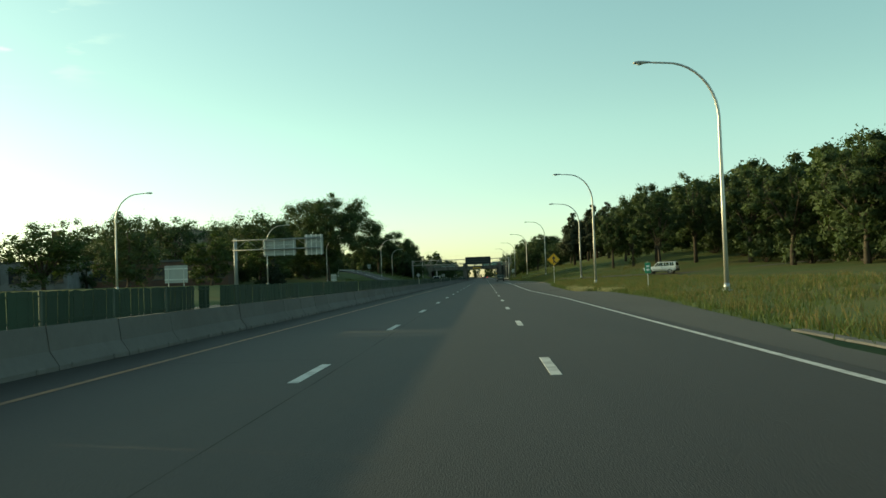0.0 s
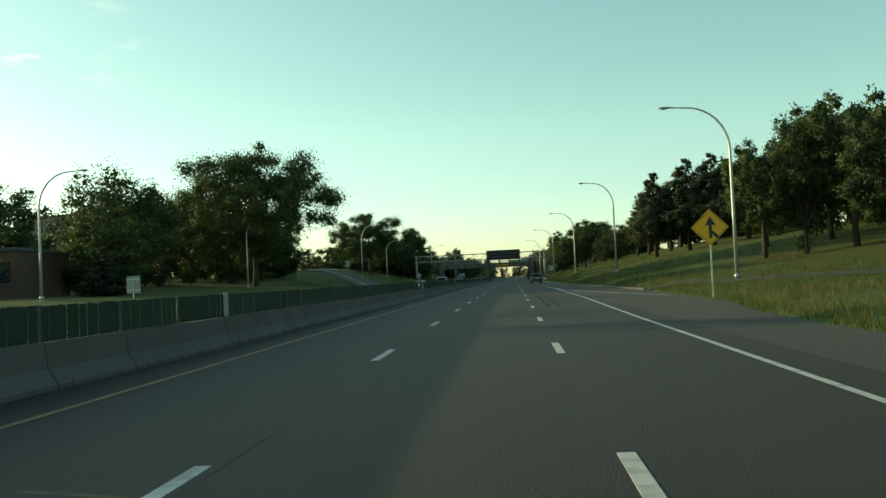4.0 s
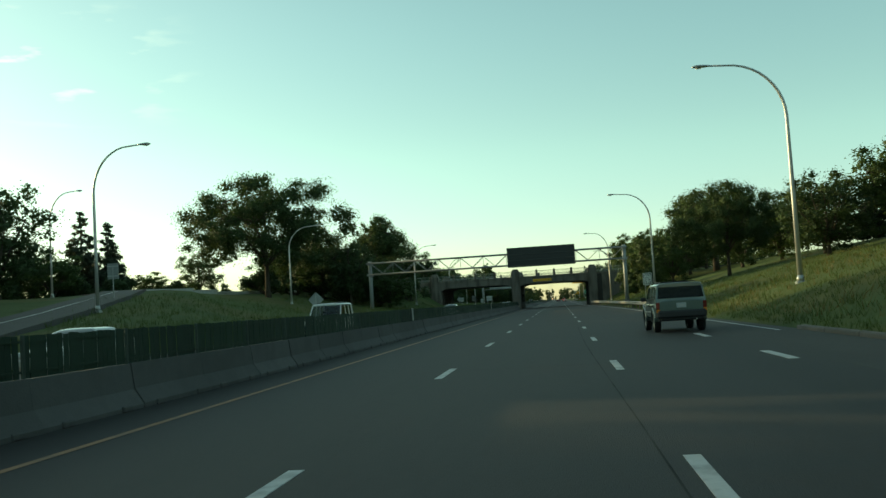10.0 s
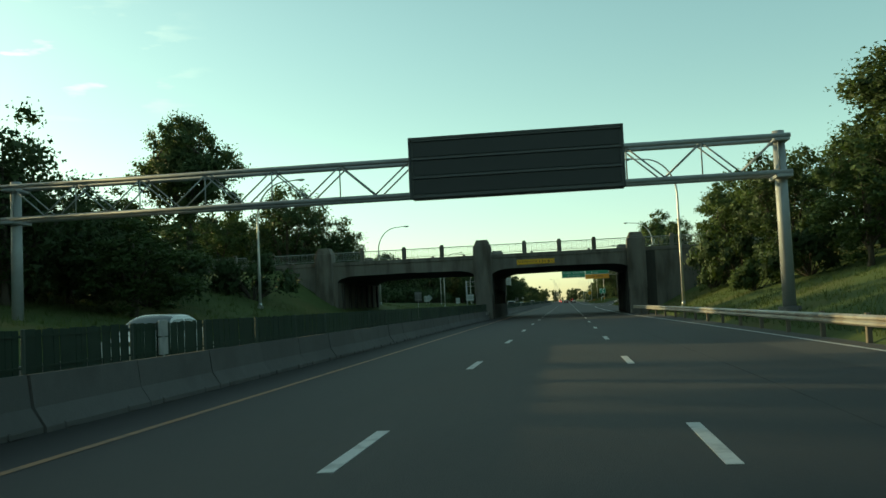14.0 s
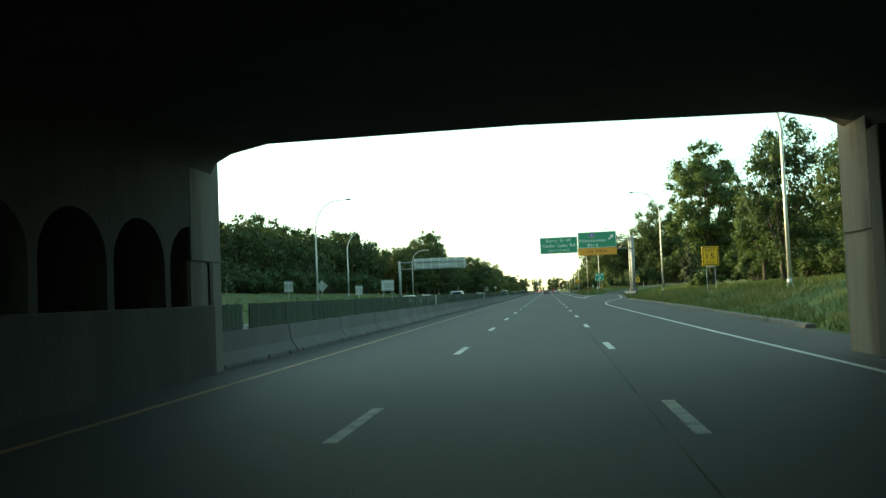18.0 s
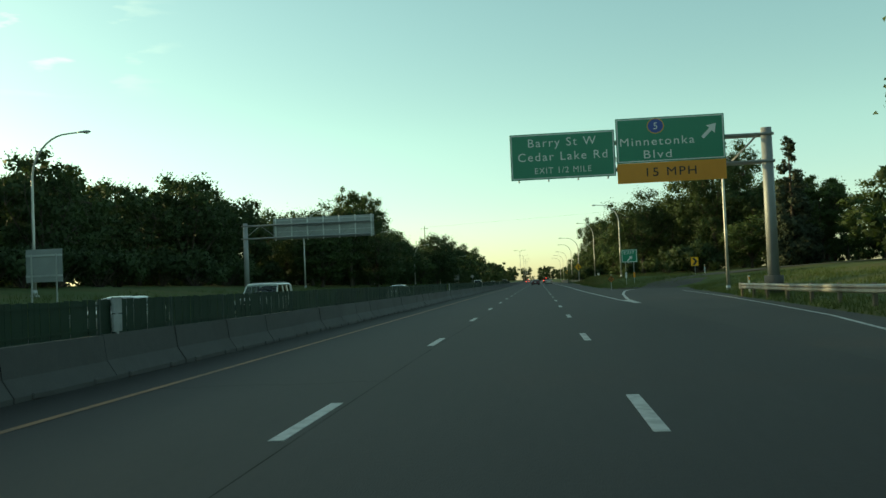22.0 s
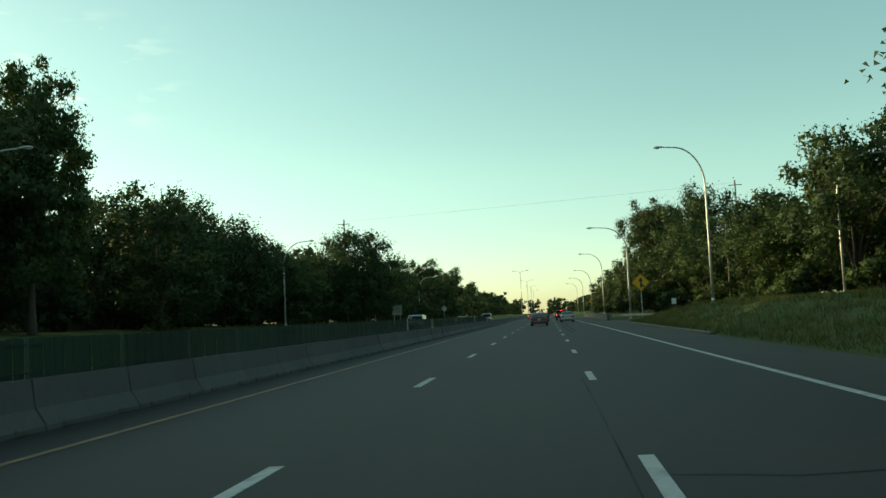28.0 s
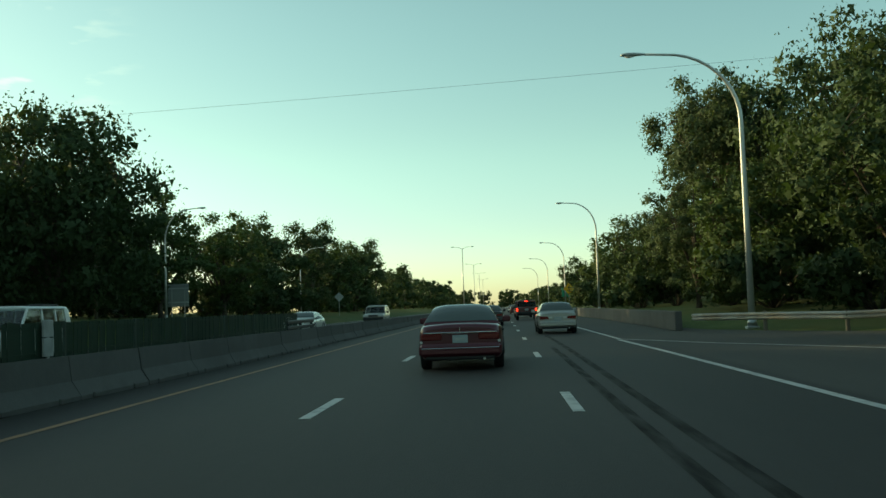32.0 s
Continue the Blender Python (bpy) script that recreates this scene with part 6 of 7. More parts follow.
shed = thing("utility_box", pose(33, 268, ground(33, 268)), "small grey utility box on the hillside", "utility box")
part("box", Geo().box(-0.6, 0.6, -0.4, 0.4, -0.2, 1.1, 0.03), CONCRETE, shed)
part("lid", Geo().box(-0.65, 0.65, -0.45, 0.45, 1.1, 1.18, 0.02), STEEL, shed)
far_sign = thing("far_guide_sign", pose(21, 905, 0), "distant green guide board on a post", "road sign")
part("column", Geo().tube([(2.5, 0.3, 0), (2.5, 0.3, 5.8)], 0.2, 10), POLE_STEEL, far_sign)
part("board", Geo().box(-3.5, 2.2, -0.03, 0.03, 3.2, 5.6, 0.02), GREEN_SIGN, far_sign, "green sign board")

# ---------------------------------------------------------------- overhead wires
for x, y, h in ((22, 688, 10.6), (33, 735, 21.5), (-33.5, 735, 18.9)):
    t = thing("utility_pole", pose(x, y, ground(x, y)), "weathered wooden utility pole among the trees", "utility pole", "wooden utility poles")
    part("pole", Geo().tube([(0, 0, -0.5), (0, 0, h - ground(x, y) + 0.4)], [0.17, 0.11], 8), WOOD, t)
    part("crossarm", Geo().box(-1.1, 1.1, -0.06, 0.06, h - ground(x, y) - 0.5, h - ground(x, y) - 0.38, 0.01), WOOD, t)
cab = Geo()
pts = []
for i in range(25):
    u = i / 24
    pts.append((-33.5 + 66.5 * u, 735, 18.9 + (21.5 - 18.9) * u - 2.4 * u * (1 - u) * 0.25))
solid("overhead_cable", cab.tube(pts, 0.011, 5), CABLE, "thin black cable slung across the highway", "cable")

# ---------------------------------------------------------------- trees


def leaf_cards(points, outward, sizes, rs, up=0.35):
    """Small three-cornered leaves at the given points, turned every way but with their faces outward."""
    n = len(points)
    a = rs.normal(size=(n, 3))
    a /= np.linalg.norm(a, axis=1)[:, None]
    b = rs.normal(size=(n, 3))
    b[:, 2] += up
    b -= (b * a).sum(1)[:, None] * a
    b /= np.linalg.norm(b, axis=1)[:, None] + 1e-9
    s, k = sizes[:, None], rs.uniform(0.35, 0.8, (n, 1))
    v = np.empty((n, 3, 3))
    v[:, 0] = points - a * s
    v[:, 1] = points + a * s * 0.45 + b * s * k
    v[:, 2] = points + a * s * 0.7 - b * s * k
    n_face = np.cross(v[:, 1] - v[:, 0], v[:, 2] - v[:, 0])
    flip = (n_face * outward).sum(1) < 0
    v[flip, 1], v[flip, 2] = v[flip, 2].copy(), v[flip, 1].copy()
    n_face[flip] *= -1
    n_face /= np.linalg.norm(n_face, axis=1)[:, None] + 1e-9
    soft = outward * 0.8 + n_face * 0.45
    soft /= np.linalg.norm(soft, axis=1)[:, None] + 1e-9
    return v.reshape(-1, 3), np.repeat(soft, 3, axis=0)


def faces_mesh(name, v, mat, corners=3, normals=None):
    n = len(v) // corners
    me = bpy.data.meshes.new(name)
    me.vertices.add(len(v))
    me.vertices.foreach_set("co", v.astype(np.float32).ravel())
    me.loops.add(n * corners)
    me.loops.foreach_set("vertex_index", np.arange(n * corners, dtype=np.int32))
    me.polygons.add(n)
    me.polygons.foreach_set("loop_start", np.arange(0, n * corners, corners, dtype=np.int32))
    me.materials.append(mat)
    me.update(calc_edges=True)
    if normals is not None:
        me.polygons.foreach_set("use_smooth", np.ones(n, dtype=bool))
        me.normals_split_custom_set_from_vertices(normals.astype(np.float32))
    return me


def crown_points(rs, lobes, n):
    """Points scattered through the shells of many leafy lobes, and the way out of the crown at each."""
    k = len(lobes)
    share = np.array([l[3] ** 2 for l in lobes])
    count = (share / share.sum() * n).astype(int) + 1
    out, ways, fill = [], [], []
    mid = np.mean([l[:3] for l in lobes], axis=0)
    for (x, y, z, r, flat), c in zip(lobes, count):
        d = rs.normal(size=(c, 3))
        d /= np.linalg.norm(d, axis=1)[:, None]
        # each lobe is itself uneven
        bumps = 0.78 + 0.28 * np.sin(d[:, 0] * 5 + x * 3) * np.sin(d[:, 1] * 5 + y * 3) + 0.12 * np.sin(d[:, 2] * 9 + z)
        q = rs.random(c) ** 0.42 * np.minimum(bumps, 1.0)
        stray = np.clip(rs.normal(size=(c, 3)), -1.7, 1.7) * r * 0.06
        out.append(np.c_[x + d[:, 0] * r * q, y + d[:, 1] * r * q, z + d[:, 2] * r * flat * q] + stray)
        fill.append(np.where(q < 0.5, 1.6, 0.84) - 0.06 * q)
        far = np.array((x, y, z)) - mid
        w = d + far / (np.linalg.norm(far) + 0.5) * 0.5
        ways.append(w / (np.linalg.norm(w, axis=1)[:, None] + 1e-9))
    return np.concatenate(out), np.concatenate(ways), np.concatenate(fill)


def tree(seed, h, r, clear, n_lobes, n_leaf, leaf, mat, label, kind="broad", lean=0.0, name="tree", lobe=(0.14, 0.26), gap=0.3, deep=(0.32, 0.92)):
    """A tree h high and about 2 r wide, its crown beginning at clear: a tapered trunk, limbs to every lobe, and a crown of separate leaves."""
    rs, rn = np.random.RandomState(seed), random.Random(seed)
    t = thing(name, pose(0, 0, 0), label, "tree" if kind != "bush" else "shrub", "")
    lobes, wood = [], Geo()
    if kind == "broad":
        cz, rz = (h + clear) / 2, (h - clear) / 2
        tries = 0
        while len(lobes) < n_lobes and tries < 4000:
            tries += 1
            d = Vector((rn.gauss(0, 1), rn.gauss(0, 1), rn.gauss(0.1, 0.9))).normalized()
            q = rn.uniform(*deep)
            lr = r * rn.uniform(*lobe)
            p = (d.x * (r - lr * 0.5) * q + lean * (d.z * 0.5 + 0.5), d.y * (r - lr * 0.5) * q, cz + d.z * (rz - lr * 0.45) * q)
            if all(math.dist(p, l[:3]) > gap * (lr + l[3]) for l in lobes):
                lobes.append((*p, lr, rn.uniform(0.62, 0.85)))
        bend = [(0, 0, -0.3), (lean * 0.05, rn.uniform(-.1, .1), clear * 0.5), (lean * 0.2, rn.uniform(-.2, .2), clear), (lean * 0.4, rn.uniform(-.3, .3), cz), (lean * 0.6, 0, h * 0.88)]
        tr = h * 0.017 + 0.05
        wood.tube(bend, [tr * 1.35, tr, tr * 0.85, tr * 0.45, tr * 0.1], 9)
        # main limbs fork from the top of the trunk, and each lobe hangs on a branch of the nearest one
        limbs, start = [], rn.uniform(0, 6.28)
        for i in range(7):
            a, rise = start + i * 0.898 + rn.uniform(-0.25, 0.25), rn.uniform(0.1, 0.75)
            foot = Vector((lean * 0.2, 0, clear * rn.uniform(0.75, 1.0) + (cz - clear) * 0.15))
            tip = Vector((math.cos(a) * r * (0.85 - 0.4 * rise), math.sin(a) * r * (0.85 - 0.4 * rise), cz + rz * (rise - 0.15) * 0.8))
            bow = foot.lerp(tip, 0.45) + Vector((0, 0, rz * rn.uniform(-0.05, 0.2)))
            path = [foot.lerp(bow, u).lerp(bow.lerp(tip, u), u) for u in (0, 0.25, 0.5, 0.75, 1.0)]
            wood.tube(path, [tr * 0.62, tr * 0.5, tr * 0.38, tr * 0.24, tr * 0.1], 6, False)
            limbs += path[1:]
        for x, y, z, lr, fl in lobes:
            p = Vector((x, y, z))
            base = min(limbs, key=lambda q: (q - p).length + max(0.0, q.z - p.z))
            mid = base.lerp(p, 0.5) + Vector((rn.uniform(-0.1, 0.1), rn.uniform(-0.1, 0.1), 0.06 * (p - base).length))
            wood.tube([base, mid, p], [tr * 0.2, tr * 0.13, 0.02], 3, False)
    elif kind == "pine":
        n = n_lobes
        wood.tube([(0, 0, -0.3), (0.1, 0, h * 0.5), (0, 0, h * 0.97)], [h * 0.018 + 0.05, h * 0.012 + 0.03, 0.03], 8)
        for i in range(n):
            u = i / (n - 1)
            z = clear + (h - clear) * u
            wide = r * (1 - u) ** (0.55 if clear > 2 else 0.8) * (rn.uniform(0.75, 1.1) if clear > 2 else rn.uniform(0.9, 1.12)) + 0.3
            for k in range(max(3, int(7 * (1 - u)) + 2)):
                a = rn.uniform(0, 2 * math.pi)
                q = rn.uniform(0.45, 0.85)
                x, y = math.cos(a) * wide * q, math.sin(a) * wide * q
                dz = -0.12 * wide * q
                lobes.append((x, y, z + dz + rn.uniform(-0.2, 0.2), max(0.55, wide * (0.58 if clear > 2 else 0.5)), 0.75 if clear > 2 else 0.6))
                wood.tube([(0, 0, z), (x, y, z + dz)], [0.04, 0.012], 4, False)
    else:
        for i in range(n_lobes):
            a, q = rn.uniform(0, 2 * math.pi), rn.uniform(0, 0.85) ** 0.6
            lr = rn.uniform(0.3, 0.45) * min(r, h)
            lobes.append((math.cos(a) * r * q, math.sin(a) * r * q, rn.uniform(0.25, 0.75) * h * (1.1 - 0.4 * q), lr, 0.85))
            wood.tube([(0, 0, -0.2), (lobes[-1][0] * .6, lobes[-1][1] * .6, lobes[-1][2] * .7), lobes[-1][:3]], [0.06, 0.03, 0.01], 4, False)
    part("trunk" if kind != "bush" else "stem", wood, BARK, t)
    pts, ways, fill = crown_points(rs, lobes, n_leaf)
    # drawn out to the full height and width
    if kind == "broad":
        low, top = np.percentile(pts[:, 2], (1, 99.5))
        pts[:, 2] = clear + (pts[:, 2] - low) * (h - clear) / (top - low)
        wide_now = np.percentile(np.hypot(pts[:, 0], pts[:, 1]), 97)
        pts[:, :2] *= r / wide_now
    if kind == "bush":
        keep = pts[:, 2] > 0.02
        pts, ways, fill = pts[keep], ways[keep], fill[keep]
    v, nv = leaf_cards(pts, ways, leaf * fill * rs.uniform(0.65, 1.25, len(pts)), rs)
    part("crown" if kind != "bush" else "foliage", faces_mesh("crown", v, mat, 3, nv), mat, t)
    return t


KINDS = {
    "elm": dict(h=17.5, r=8.2, clear=4.4, n_lobes=110, n_leaf=26000, leaf=0.175, mat=LEAF_B, label="spreading elm with an open crown of dark leaves"),
    "elm_b": dict(h=15.0, r=7.2, clear=2.6, n_lobes=95, n_leaf=17000, leaf=0.185, mat=LEAF, label="broad oak with a rounded dark crown", lobe=(0.19, 0.33), deep=(0.3, 0.86)),
    "oak": dict(h=13.5, r=5.4, clear=1.2, n_lobes=80, n_leaf=9500, leaf=0.195, mat=LEAF, label="dense oak with a full dark green crown", lobe=(0.19, 0.33), deep=(0.3, 0.86)),
    "maple": dict(h=12.5, r=4.6, clear=0.9, n_lobes=70, n_leaf=8400, leaf=0.19, mat=LEAF_C, label="leafy maple with a lighter green crown", lobe=(0.19, 0.33), deep=(0.3, 0.86)),
    "cottonwood": dict(h=18.0, r=5.2, clear=2.8, n_lobes=120, n_leaf=22000, leaf=0.185, mat=LEAF_C, label="tall ragged cottonwood with tufted foliage", lobe=(0.15, 0.32), gap=0.26),
    "willow": dict(h=16.0, r=5.6, clear=1.6, n_lobes=90, n_leaf=22000, leaf=0.125, mat=LEAF_D, label="tall willow with pale feathery foliage"),
    "wood_oak": dict(h=13.5, r=5.8, clear=0.6, n_lobes=60, n_leaf=5400, leaf=0.25, mat=LEAF, label="dark oak crowded in the wood", lobe=(0.19, 0.33), deep=(0.3, 0.86)),
    "wood_maple": dict(h=12.5, r=5.2, clear=0.5, n_lobes=56, n_leaf=5000, leaf=0.245, mat=LEAF_B, label="leafy maple crowded in the wood", lobe=(0.19, 0.33), deep=(0.3, 0.86)),
    "shade_elm": dict(h=17.0, r=11.0, clear=4.2, n_lobes=120, n_leaf=60000, leaf=0.155, mat=LEAF_B, label="spreading shade elm with an open dark crown", lobe=(0.11, 0.22), gap=0.34, deep=(0.3, 0.9)),
    "dome_oak": dict(h=14.0, r=7.4, clear=0.9, n_lobes=120, n_leaf=24000, leaf=0.19, mat=LEAF, label="massive oak with a dense domed dark crown", lobe=(0.2, 0.34), deep=(0.35, 0.88)),
    "high_elm": dict(h=14.0, r=4.4, clear=6.0, n_lobes=110, n_leaf=20000, leaf=0.15, mat=LEAF_B, label="slender elm with a high open crown on bare stems", lobe=(0.16, 0.32), gap=0.24),
    "high_willow": dict(h=18.0, r=5.8, clear=8.6, n_lobes=110, n_leaf=24000, leaf=0.14, mat=LEAF_D, label="tall willow whose feathery crown leans over the roadside", lobe=(0.15, 0.3), gap=0.24),
    "park_oak": dict(h=13.0, r=4.6, clear=3.4, n_lobes=70, n_leaf=9500, leaf=0.19, mat=LEAF, label="dark oak on a clear trunk above the grass"),
    "pine": dict(h=13.0, r=3.6, clear=3.6, n_lobes=19, n_leaf=14000, leaf=0.21, mat=NEEDLE, label="dark ragged pine with layered branches", kind="pine"),
    "spruce": dict(h=12.0, r=2.8, clear=0.8, n_lobes=26, n_leaf=15000, leaf=0.19, mat=NEEDLE, label="narrow pointed dark spruce", kind="pine"),
    "bush": dict(h=2.8, r=2.4, clear=0, n_lobes=12, n_leaf=2200, leaf=0.17, mat=LEAF_C, label="rounded green shrub at the wood's edge", kind="bush", name="shrub"),
    "thicket": dict(h=4.6, r=3.6, clear=0, n_lobes=20, n_leaf=2300, leaf=0.22, mat=LEAF, label="tall dark thicket under the trees", kind="bush", name="shrub"),
}
made = {}
rt = random.Random(77)


def plant(kind, x, y, h=None, wide=None, dz=0.0, variant=None):
    """A tree of that kind at (x, y), scaled to the height h and half width wide."""
    spec = KINDS[kind]
    v = rt.randrange(3) if variant is None else variant
    if kind in ("bush", "thicket", "spruce", "pine", "willow", "cottonwood"):
        v = v % 2
    if (kind, v) not in made:
        made[kind, v] = tree(seed=hash_seed(kind, v), **spec)
        t = made[kind, v]
    else:
        t = copy_thing(made[kind, v], pose(0, 0, 0))
    sz = (h or spec["h"] * rt.uniform(0.88, 1.1)) / spec["h"]
    sx = (wide or spec["r"] * sz * rt.uniform(0.92, 1.1)) / spec["r"]
    t.location = (x, y, ground(x, y) + dz - 0.05)
    t.rotation_euler = (0, 0, rt.uniform(0, 6.28))
    t.scale = (sx, sx, sz)
    return t


def hash_seed(kind, v):
    return sum(ord(c) * (i + 3) for i, c in enumerate(kind)) + 97 * v


